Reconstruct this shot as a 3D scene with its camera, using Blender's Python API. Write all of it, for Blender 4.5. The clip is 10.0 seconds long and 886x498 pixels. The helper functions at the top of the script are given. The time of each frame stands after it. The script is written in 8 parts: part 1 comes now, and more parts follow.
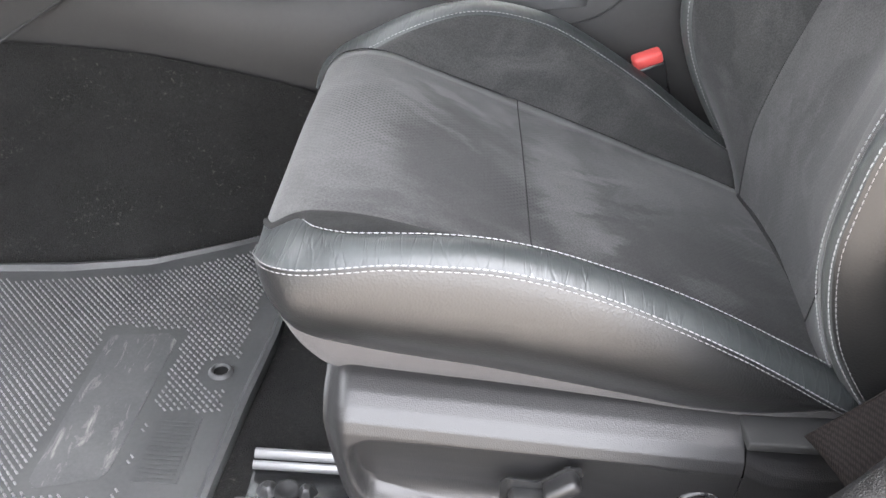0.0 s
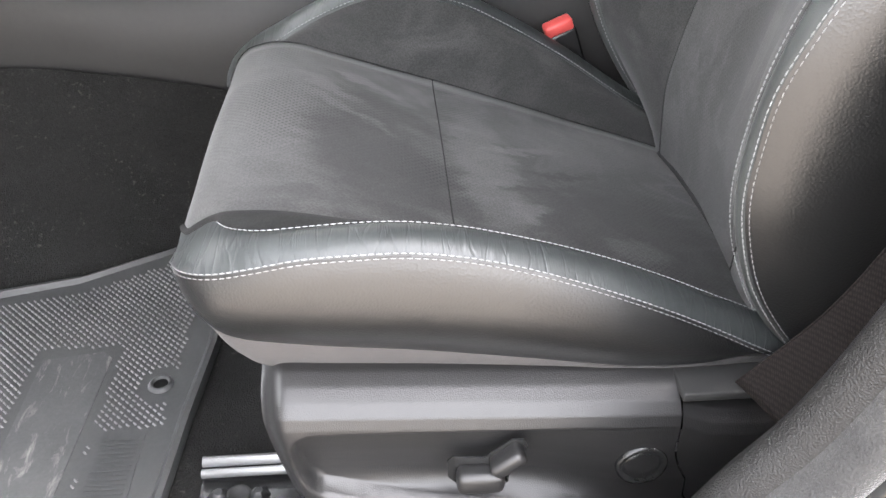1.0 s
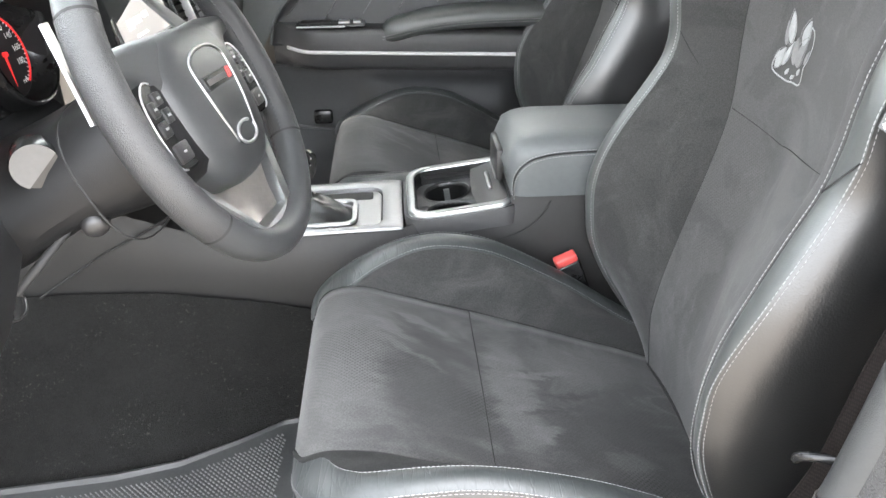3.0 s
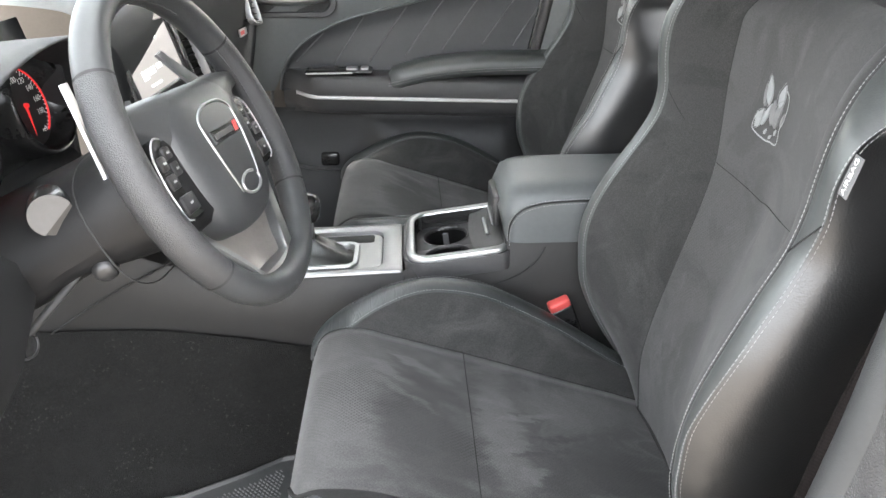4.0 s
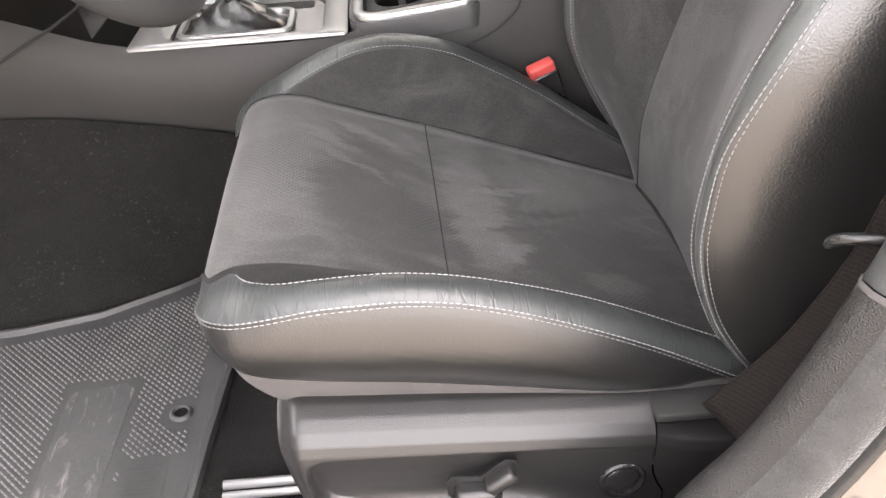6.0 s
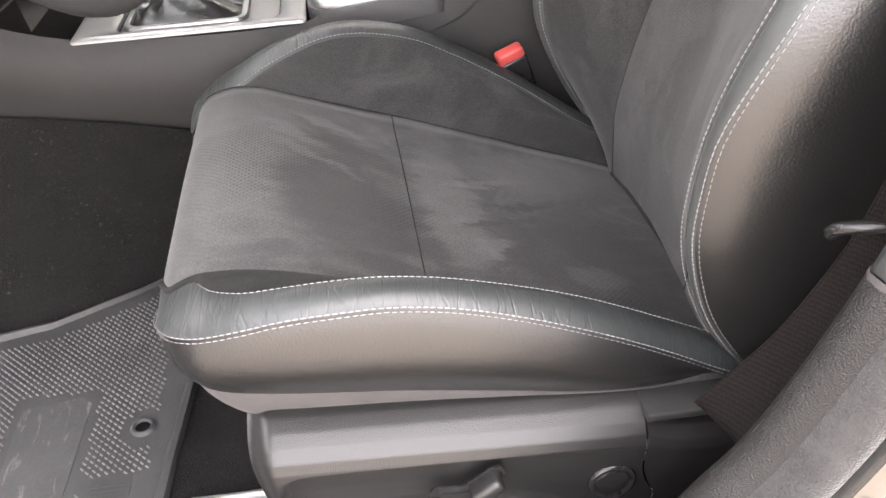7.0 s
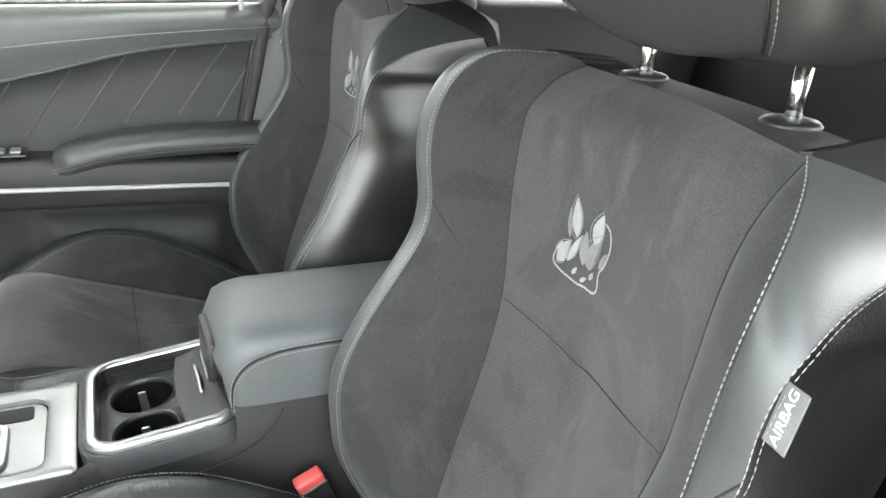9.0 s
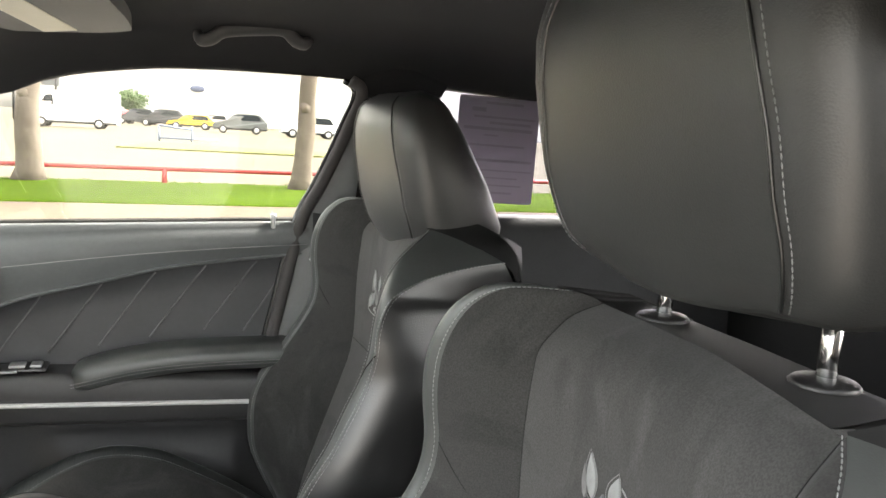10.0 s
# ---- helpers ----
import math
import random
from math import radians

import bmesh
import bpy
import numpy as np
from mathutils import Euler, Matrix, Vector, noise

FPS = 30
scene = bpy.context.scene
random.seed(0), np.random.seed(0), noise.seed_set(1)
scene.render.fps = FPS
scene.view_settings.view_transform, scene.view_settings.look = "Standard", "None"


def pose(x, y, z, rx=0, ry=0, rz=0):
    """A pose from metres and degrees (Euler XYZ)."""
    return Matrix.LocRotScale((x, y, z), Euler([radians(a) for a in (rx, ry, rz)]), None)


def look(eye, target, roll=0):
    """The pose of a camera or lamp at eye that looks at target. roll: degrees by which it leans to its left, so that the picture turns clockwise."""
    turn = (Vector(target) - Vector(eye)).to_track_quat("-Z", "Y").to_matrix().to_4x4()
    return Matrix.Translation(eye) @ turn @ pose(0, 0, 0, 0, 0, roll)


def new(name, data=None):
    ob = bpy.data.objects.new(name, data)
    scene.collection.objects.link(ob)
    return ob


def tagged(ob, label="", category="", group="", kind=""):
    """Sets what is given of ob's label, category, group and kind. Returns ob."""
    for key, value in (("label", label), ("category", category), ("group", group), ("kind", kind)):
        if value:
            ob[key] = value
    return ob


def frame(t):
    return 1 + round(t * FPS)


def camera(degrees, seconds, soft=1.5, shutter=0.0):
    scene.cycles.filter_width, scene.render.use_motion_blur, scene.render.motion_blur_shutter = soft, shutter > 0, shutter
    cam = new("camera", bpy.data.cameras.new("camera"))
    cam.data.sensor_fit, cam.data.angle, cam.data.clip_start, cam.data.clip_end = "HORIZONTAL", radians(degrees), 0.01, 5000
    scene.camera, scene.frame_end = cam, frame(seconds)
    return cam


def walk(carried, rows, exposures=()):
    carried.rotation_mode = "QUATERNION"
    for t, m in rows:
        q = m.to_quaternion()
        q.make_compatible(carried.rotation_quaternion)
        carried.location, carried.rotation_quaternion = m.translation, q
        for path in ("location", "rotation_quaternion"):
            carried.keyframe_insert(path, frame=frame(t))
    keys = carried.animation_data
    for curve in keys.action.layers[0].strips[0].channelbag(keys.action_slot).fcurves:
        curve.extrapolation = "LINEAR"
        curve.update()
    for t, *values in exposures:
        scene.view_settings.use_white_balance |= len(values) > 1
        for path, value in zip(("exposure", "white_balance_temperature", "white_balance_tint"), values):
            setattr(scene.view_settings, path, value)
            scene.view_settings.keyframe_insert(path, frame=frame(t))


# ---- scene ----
cam = camera(57.4, 10.0)
PATH = [
    (0, (0.089, -0.702, 0.628), (0.085, 0.956, -0.491), 3.6),
    (0.5, (0.106, -0.739, 0.635), (0.18, 0.902, -0.505), 1.6),
    (1, (0.112, -0.7, 0.627), (0.227, 0.933, -0.522), -0.1),
    (1.5, (0.116, -0.704, 0.633), (0.234, 0.938, -0.503), -1.2),
    (2, (0.084, -0.771, 0.725), (0.179, 0.917, -0.343), -2.4),
    (2.5, (0.072, -0.823, 0.821), (0.169, 0.909, -0.174), -1.4),
    (3, (0.068, -0.842, 0.88), (0.168, 0.93, -0.043), -0.8),
    (3.2, (0.064, -0.843, 0.891), (0.171, 0.94, -0.01), -0.4),
    (4.3, (0.097, -0.881, 0.915), (0.167, 0.932, 0.072), -0.3),
    (4.5, (0.101, -0.881, 0.912), (0.172, 0.922, 0.049), -0.2),
    (5, (0.108, -0.855, 0.856), (0.189, 0.898, -0.103), -0.4),
    (5.2, (0.105, -0.834, 0.796), (0.204, 0.911, -0.176), -0.7),
    (5.5, (0.113, -0.809, 0.764), (0.217, 0.888, -0.289), -0.8),
    (5.7, (0.115, -0.779, 0.727), (0.224, 0.89, -0.369), -1.2),
    (6.8, (0.104, -0.703, 0.677), (0.279, 0.896, -0.512), -1.3),
    (7, (0.103, -0.702, 0.681), (0.318, 0.909, -0.486), -1.2),
    (7.5, (0.106, -0.673, 0.745), (0.468, 0.936, -0.387), -0.2),
    (8, (0.126, -0.596, 0.815), (0.668, 1.03, -0.216), 0.8),
    (8.5, (0.135, -0.556, 0.866), (0.802, 1.094, -0.046), 2.1),
    (9, (0.138, -0.525, 0.913), (0.877, 1.173, 0.157), 3.4),
    (9.3, (0.142, -0.515, 0.925), (0.892, 1.213, 0.255), 3.8),
    (9.5, (0.159, -0.506, 0.93), (0.887, 1.261, 0.339), 3.4),
    (9.6, (0.173, -0.496, 0.928), (0.883, 1.301, 0.413), 3.5),
    (9.7, (0.175, -0.494, 0.931), (0.88, 1.314, 0.446), 3.3),
    (10, (0.196, -0.482, 0.937), (0.846, 1.387, 0.645), 3.2),
]
walk(cam, [(t, look(eye, target, roll)) for t, eye, target, roll in PATH], exposures=[(0, 4.65, 6500, 13), (1.5, 4.55, 6700, 13), (2.5, 4.72, 6600, 11), (3.0, 4.76, 6500, 10), (4.5, 4.38, 6600, 11), (5.0, 4.38, 7000, 15), (5.5, 4.6, 7150, 18), (7.0, 4.56, 7050, 18), (7.5, 4.6, 6800, 13), (8.5, 4.8, 6750, 8), (9, 4.75, 6600, 6), (9.5, 4.4, 6700, 7), (10, 4.05, 6900, 9)])

# ---- world, sun and exposure ----
world = bpy.data.worlds.new("overcast_sky")
scene.world = world
world.use_nodes = True
wn = world.node_tree.nodes
sky = wn.new("ShaderNodeTexSky")
sky.sky_type = 'NISHITA'
sky.sun_disc = False
sky.sun_elevation = radians(49)
sky.sun_rotation = radians(74)
sky.air_density = 1.0
sky.dust_density = 4.0
desat = wn.new("ShaderNodeHueSaturation")
desat.inputs["Saturation"].default_value = 0.2
world.node_tree.links.new(sky.outputs[0], desat.inputs["Color"])
world.node_tree.links.new(desat.outputs[0], wn["Background"].inputs["Color"])
wn["Background"].inputs["Strength"].default_value = 0.15

sun_data = bpy.data.lights.new("sun", 'SUN')
sun_data.energy = 1.1
sun_data.angle = radians(12)
sun_data.color = (1.0, 0.985, 0.96)
sun = new("sun", sun_data)
sun.matrix_world = look((4.2, 1.2, 5.0), (0, 0, 0))


# ---- materials ----
def mat(name):
    m = bpy.data.materials.new(name)
    m.use_nodes = True
    return m, m.node_tree.nodes, m.node_tree.links, m.node_tree.nodes["Principled BSDF"]


def surface(name, dark, light, rough, scale=8.0, bump_scale=900.0, bump=0.15, metal=0.0, sheen=0.0,
            rough2=None, spec=0.5, bump_kind="NOISE", coat=0.0, fine=0.35, distance=0.001):
    """A material with colour variation at two scales and fine relief."""
    m, n, l, b = mat(name)
    co = n.new("ShaderNodeTexCoord")
    big = n.new("ShaderNodeTexNoise")
    big.inputs["Scale"].default_value = scale
    big.inputs["Detail"].default_value = 5
    big.inputs["Roughness"].default_value = 0.6
    small = n.new("ShaderNodeTexNoise")
    small.inputs["Scale"].default_value = scale * 22
    small.inputs["Detail"].default_value = 3
    mixf = n.new("ShaderNodeMix")
    mixf.inputs[0].default_value = fine
    l.new(co.outputs["Object"], big.inputs["Vector"])
    l.new(co.outputs["Object"], small.inputs["Vector"])
    l.new(big.outputs["Fac"], mixf.inputs[2])
    l.new(small.outputs["Fac"], mixf.inputs[3])
    ramp = n.new("ShaderNodeValToRGB")
    ramp.color_ramp.elements[0].position, ramp.color_ramp.elements[1].position = 0.32, 0.68
    ramp.color_ramp.elements[0].color = (*dark, 1)
    ramp.color_ramp.elements[1].color = (*light, 1)
    l.new(mixf.outputs[0], ramp.inputs[0])
    l.new(ramp.outputs[0], b.inputs["Base Color"])
    b.inputs["Metallic"].default_value = metal
    b.inputs["Specular IOR Level"].default_value = spec
    b.inputs["Coat Weight"].default_value = coat
    rr = n.new("ShaderNodeMapRange")
    rr.inputs["To Min"].default_value = rough
    rr.inputs["To Max"].default_value = rough2 if rough2 is not None else rough + 0.08
    l.new(mixf.outputs[0], rr.inputs["Value"])
    l.new(rr.outputs[0], b.inputs["Roughness"])
    if sheen:
        b.inputs["Sheen Weight"].default_value = sheen
        b.inputs["Sheen Roughness"].default_value = 0.4
    if bump:
        bp = n.new("ShaderNodeBump")
        bp.inputs["Strength"].default_value = bump
        bp.inputs["Distance"].default_value = distance
        if bump_kind == "VORONOI":
            bt = n.new("ShaderNodeTexVoronoi")
            bt.inputs["Scale"].default_value = bump_scale
            l.new(bt.outputs["Distance"], bp.inputs["Height"])
        else:
            bt = n.new("ShaderNodeTexNoise")
            bt.inputs["Scale"].default_value = bump_scale
            bt.inputs["Detail"].default_value = 2
            l.new(bt.outputs["Fac"], bp.inputs["Height"])
        l.new(co.outputs["Object"], bt.inputs["Vector"])
        l.new(bp.outputs[0], b.inputs["Normal"])
    return m


def plain(name, colour, rough=0.5, metal=0.0, emit=0.0):
    m, n, l, b = mat(name)
    b.inputs["Base Color"].default_value = (*colour, 1)
    b.inputs["Roughness"].default_value = rough
    b.inputs["Metallic"].default_value = metal
    if emit:
        b.inputs["Emission Color"].default_value = (*colour, 1)
        b.inputs["Emission Strength"].default_value = emit
    return m


def suede_material(name, holes="", strength=0.0, dark=0.05, light=0.073, brushed=0.09, rubs=(), sheen=0.12):
    """Charcoal suede with brushed nap: broad patches, lighter strokes and fine grain; optionally punched holes in the named plane."""
    m, n, l, b = mat(name)
    co = n.new("ShaderNodeTexCoord")

    def field(scale, detail, distortion, lo, hi, stretch=(1, 1, 1), turn=0.0):
        mp = n.new("ShaderNodeMapping")
        mp.inputs["Rotation"].default_value = (0, turn * 0.7, turn)
        mp.inputs["Scale"].default_value = stretch
        tx = n.new("ShaderNodeTexNoise")
        tx.inputs["Scale"].default_value = scale
        tx.inputs["Detail"].default_value = detail
        tx.inputs["Roughness"].default_value = 0.6
        tx.inputs["Distortion"].default_value = distortion
        rm = n.new("ShaderNodeMapRange")
        rm.interpolation_type = 'SMOOTHSTEP'
        rm.inputs["From Min"].default_value, rm.inputs["From Max"].default_value = lo, hi
        l.new(co.outputs["Object"], mp.inputs[0])
        l.new(mp.outputs[0], tx.inputs["Vector"])
        l.new(tx.outputs["Fac"], rm.inputs["Value"])
        return rm.outputs[0], tx.outputs["Fac"]

    def blend(kind, fac, a, c):
        mx = n.new("ShaderNodeMix")
        mx.data_type, mx.blend_type = 'RGBA', kind
        for k, v in ((0, fac), (6, a), (7, c)):
            if isinstance(v, (int, float, tuple)):
                mx.inputs[k].default_value = v
            else:
                l.new(v, mx.inputs[k])
        return mx.outputs[2]
    patchy, _ = field(6.5, 4, 1.3, 0.43, 0.56)
    stroke, _ = field(7.0, 6, 1.6, 0.5, 0.72, (0.8, 2.2, 1.2), 0.6)
    lint, grain = field(620.0, 3, 0.0, 0.3, 0.7)
    colour = blend('MIX', patchy, (dark, dark, dark * 0.99, 1), (light, light * 0.995, light * 0.98, 1))
    colour = blend('MIX', stroke, colour, (brushed, brushed * 0.995, brushed * 0.98, 1))
    if rubs:
        wob = n.new("ShaderNodeTexNoise")
        wob.inputs["Scale"].default_value = 38.0
        wob.inputs["Detail"].default_value = 6
        wob.inputs["Roughness"].default_value = 0.7
        lay = n.new("ShaderNodeMapping")
        lay.inputs["Rotation"].default_value = (0, 0, radians(35))
        lay.inputs["Scale"].default_value = (0.45, 1.6, 1.0)
        l.new(co.outputs["Object"], lay.inputs[0])
        l.new(lay.outputs[0], wob.inputs["Vector"])
        push = n.new("ShaderNodeVectorMath")
        push.operation = 'MULTIPLY_ADD'
        push.inputs[1].default_value = (0.06, 0.06, 0.0)
        push.inputs[2].default_value = (-0.03, -0.03, 0.0)
        l.new(wob.outputs["Color"], push.inputs[0])
        bent = n.new("ShaderNodeVectorMath")
        l.new(co.outputs["Object"], bent.inputs[0])
        l.new(push.outputs[0], bent.inputs[1])
        for (cx, cy), (rx, ry), turn, edge, tone, fac in rubs:
            mp = n.new("ShaderNodeMapping")
            mp.vector_type = 'TEXTURE'
            mp.inputs["Location"].default_value = (cx, cy, 0.27)
            mp.inputs["Rotation"].default_value = (0, 0, radians(turn))
            mp.inputs["Scale"].default_value = (rx, ry, 1.0)
            l.new(bent.outputs[0], mp.inputs[0])
            far = n.new("ShaderNodeVectorMath")
            far.operation = 'LENGTH'
            l.new(mp.outputs[0], far.inputs[0])
            rm = n.new("ShaderNodeMapRange")
            rm.interpolation_type = 'SMOOTHSTEP'
            rm.inputs["From Min"].default_value, rm.inputs["From Max"].default_value = 1.0 - edge, 1.0 + edge
            rm.inputs["To Min"].default_value, rm.inputs["To Max"].default_value = fac, 0.0
            l.new(far.outputs["Value"], rm.inputs["Value"])
            colour = blend('MIX', rm.outputs[0], colour, (tone, tone * 0.995, tone * 0.98, 1))
    colour = blend('OVERLAY', 0.22, colour, lint)
    bp = n.new("ShaderNodeBump")
    bp.inputs["Strength"].default_value = 0.14
    bp.inputs["Distance"].default_value = 0.0006
    l.new(grain, bp.inputs["Height"])
    if holes:
        sep = n.new("ShaderNodeSeparateXYZ")
        com = n.new("ShaderNodeCombineXYZ")
        l.new(co.outputs["Object"], sep.inputs[0])
        l.new(sep.outputs[holes[0]], com.inputs[0])
        l.new(sep.outputs[holes[1]], com.inputs[1])
        mp = n.new("ShaderNodeMapping")
        mp.inputs["Rotation"].default_value = (0, 0, radians(45))
        l.new(com.outputs[0], mp.inputs[0])
        vor = n.new("ShaderNodeTexVoronoi")
        vor.inputs["Scale"].default_value = 235.0
        vor.inputs["Randomness"].default_value = 0.0
        l.new(mp.outputs[0], vor.inputs["Vector"])
        hole = n.new("ShaderNodeMapRange")
        hole.inputs["From Min"].default_value, hole.inputs["From Max"].default_value = 0.18, 0.34
        hole.inputs["To Min"].default_value = 0.3
        l.new(vor.outputs["Distance"], hole.inputs["Value"])
        show, _ = field(5.0, 3, 0.6, 0.44, 0.62, (1, 1, 1), 1.0)
        amount = n.new("ShaderNodeMath")
        amount.operation = 'MULTIPLY_ADD'
        amount.inputs[1].default_value = strength
        amount.inputs[2].default_value = strength * 0.25
        l.new(show, amount.inputs[0])
        colour = blend('MULTIPLY', amount.outputs[0], colour, hole.outputs[0])
    l.new(colour, b.inputs["Base Color"])
    l.new(bp.outputs[0], b.inputs["Normal"])
    b.inputs["Roughness"].default_value = 0.95
    b.inputs["Specular IOR Level"].default_value = 0.15
    b.inputs["Sheen Weight"].default_value = sheen
    b.inputs["Sheen Roughness"].default_value = 0.5
    return m


def carpet_material():
    """Black looped carpet with dust and pale lint caught in it."""
    m = surface("black_carpet", (0.005, 0.005, 0.0048), (0.017, 0.0167, 0.016), 0.95, 26, 600, 0.9, sheen=0.05, spec=0.1, fine=0.7, distance=0.003)
    n, l = m.node_tree.nodes, m.node_tree.links
    b = n["Principled BSDF"]
    base = b.inputs["Base Color"].links[0].from_socket
    co = n.new("ShaderNodeTexCoord")
    tx = n.new("ShaderNodeTexNoise")
    tx.inputs["Scale"].default_value = 210
    tx.inputs["Detail"].default_value = 4
    l.new(co.outputs["Object"], tx.inputs["Vector"])
    rm = n.new("ShaderNodeMapRange")
    rm.inputs["From Min"].default_value, rm.inputs["From Max"].default_value = 0.6, 0.74
    l.new(tx.outputs["Fac"], rm.inputs["Value"])
    where = n.new("ShaderNodeTexNoise")
    where.inputs["Scale"].default_value = 11
    where.inputs["Detail"].default_value = 4
    l.new(co.outputs["Object"], where.inputs["Vector"])
    w2 = n.new("ShaderNodeMapRange")
    w2.inputs["From Min"].default_value, w2.inputs["From Max"].default_value = 0.45, 0.65
    w2.inputs["To Min"].default_value = 0.12
    l.new(where.outputs["Fac"], w2.inputs["Value"])
    mu = n.new("ShaderNodeMath")
    mu.operation = 'MULTIPLY'
    l.new(rm.outputs[0], mu.inputs[0])
    l.new(w2.outputs[0], mu.inputs[1])
    mx = n.new("ShaderNodeMix")
    mx.data_type = 'RGBA'
    l.new(mu.outputs[0], mx.inputs[0])
    l.new(base, mx.inputs[6])
    mx.inputs[7].default_value = (0.06, 0.058, 0.052, 1)
    l.new(mx.outputs[2], b.inputs["Base Color"])
    return m


def creased_leather():
    """Black leather drawn into slanting creases between two seams."""
    m = surface("creased_leather", (0.02, 0.023, 0.023), (0.036, 0.04, 0.04), 0.34, 14, 500, 0.1, rough2=0.5, spec=0.7)
    n, l = m.node_tree.nodes, m.node_tree.links
    b = n["Principled BSDF"]
    co = n.new("ShaderNodeTexCoord")
    mp = n.new("ShaderNodeMapping")
    mp.inputs["Rotation"].default_value = (0, 0, radians(28))
    mp.inputs["Scale"].default_value = (95, 11, 24)
    tx = n.new("ShaderNodeTexNoise")
    tx.inputs["Scale"].default_value = 1.0
    tx.inputs["Detail"].default_value = 4
    tx.inputs["Distortion"].default_value = 0.6
    bp = n.new("ShaderNodeBump")
    bp.inputs["Strength"].default_value = 0.42
    bp.inputs["Distance"].default_value = 0.0025
    l.new(co.outputs["Object"], mp.inputs[0])
    l.new(mp.outputs[0], tx.inputs["Vector"])
    vo = n.new("ShaderNodeTexVoronoi")
    vo.feature = 'DISTANCE_TO_EDGE'
    vo.inputs["Scale"].default_value = 1.0
    mv = n.new("ShaderNodeMapping")
    mv.inputs["Rotation"].default_value = (0, 0, radians(-18))
    mv.inputs["Scale"].default_value = (80, 16, 40)
    wob = n.new("ShaderNodeMix")
    wob.data_type = 'RGBA'
    wob.blend_type = 'LINEAR_LIGHT'
    wob.inputs[0].default_value = 0.35
    l.new(co.outputs["Object"], mv.inputs[0])
    l.new(mv.outputs[0], wob.inputs[6])
    l.new(tx.outputs["Color"], wob.inputs[7])
    l.new(wob.outputs[2], vo.inputs["Vector"])
    cr = n.new("ShaderNodeMapRange")
    cr.inputs["From Max"].default_value = 0.09
    l.new(vo.outputs["Distance"], cr.inputs["Value"])
    ad = n.new("ShaderNodeMath")
    ad.operation = 'MULTIPLY_ADD'
    ad.inputs[1].default_value = 0.22
    l.new(cr.outputs[0], ad.inputs[0])
    l.new(tx.outputs["Fac"], ad.inputs[2])
    l.new(ad.outputs[0], bp.inputs["Height"])
    l.new(bp.outputs[0], b.inputs["Normal"])
    return m


def worn_rubber():
    """The mat's rubber with pale slanting scuffs."""
    m = surface("scuffed_rubber", (0.032, 0.033, 0.034), (0.06, 0.061, 0.06), 0.45, 14, 400, 0.15, rough2=0.62)
    n, l = m.node_tree.nodes, m.node_tree.links
    b = n["Principled BSDF"]
    base = b.inputs["Base Color"].links[0].from_socket
    co = n.new("ShaderNodeTexCoord")
    mp = n.new("ShaderNodeMapping")
    mp.inputs["Rotation"].default_value = (0, 0, radians(-35))
    mp.inputs["Scale"].default_value = (1.6, 0.45, 1)
    tx = n.new("ShaderNodeTexNoise")
    tx.inputs["Scale"].default_value = 52
    tx.inputs["Detail"].default_value = 6
    tx.inputs["Roughness"].default_value = 0.7
    tx.inputs["Distortion"].default_value = 0.8
    rm = n.new("ShaderNodeMapRange")
    rm.inputs["From Min"].default_value, rm.inputs["From Max"].default_value = 0.56, 0.74
    mx = n.new("ShaderNodeMix")
    mx.data_type = 'RGBA'
    l.new(co.outputs["Object"], mp.inputs[0])
    l.new(mp.outputs[0], tx.inputs["Vector"])
    l.new(tx.outputs["Fac"], rm.inputs["Value"])
    l.new(rm.outputs[0], mx.inputs[0])
    l.new(base, mx.inputs[6])
    mx.inputs[7].default_value = (0.17, 0.165, 0.155, 1)
    l.new(mx.outputs[2], b.inputs["Base Color"])
    return m


def woven_belt():
    """Dark webbing with a fine slanting weave."""
    m = surface("seat_belt_webbing", (0.016, 0.013, 0.012), (0.03, 0.025, 0.023), 0.8, 40, 1300, 0.2, spec=0.15)
    n, l = m.node_tree.nodes, m.node_tree.links
    b = n["Principled BSDF"]
    co = n.new("ShaderNodeTexCoord")
    mp = n.new("ShaderNodeMapping")
    mp.inputs["Rotation"].default_value = (radians(-90), 0, 0)
    mp.inputs["Scale"].default_value = (900, 900, 260)
    vo = n.new("ShaderNodeTexVoronoi")
    vo.voronoi_dimensions = '2D'
    vo.inputs["Scale"].default_value = 1.0
    vo.inputs["Randomness"].default_value = 0.25
    rp = n.new("ShaderNodeValToRGB")
    rp.color_ramp.elements[0].color = (0.02, 0.0155, 0.014, 1)
    rp.color_ramp.elements[1].color = (0.0055, 0.0045, 0.0042, 1)
    rp.color_ramp.elements[0].position, rp.color_ramp.elements[1].position = 0.1, 0.5
    bp = n.new("ShaderNodeBump")
    bp.inputs["Strength"].default_value = 0.5
    bp.inputs["Distance"].default_value = 0.001
    bp.invert = True
    l.new(co.outputs["Object"], mp.inputs[0])
    l.new(mp.outputs[0], vo.inputs["Vector"])
    l.new(vo.outputs["Distance"], rp.inputs[0])
    l.new(vo.outputs["Distance"], bp.inputs["Height"])
    l.new(rp.outputs[0], b.inputs["Base Color"])
    l.new(bp.outputs[0], b.inputs["Normal"])
    return m


M_SUEDE = suede_material("charcoal_suede", dark=0.042, light=0.054, brushed=0.064)
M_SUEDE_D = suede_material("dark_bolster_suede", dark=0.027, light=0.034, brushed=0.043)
# blacker copy for the near bolster face: nap and shade in the colour
M_SUEDE_N = suede_material("shaded_bolster_suede", dark=0.012, light=0.016, brushed=0.021, sheen=0.02)
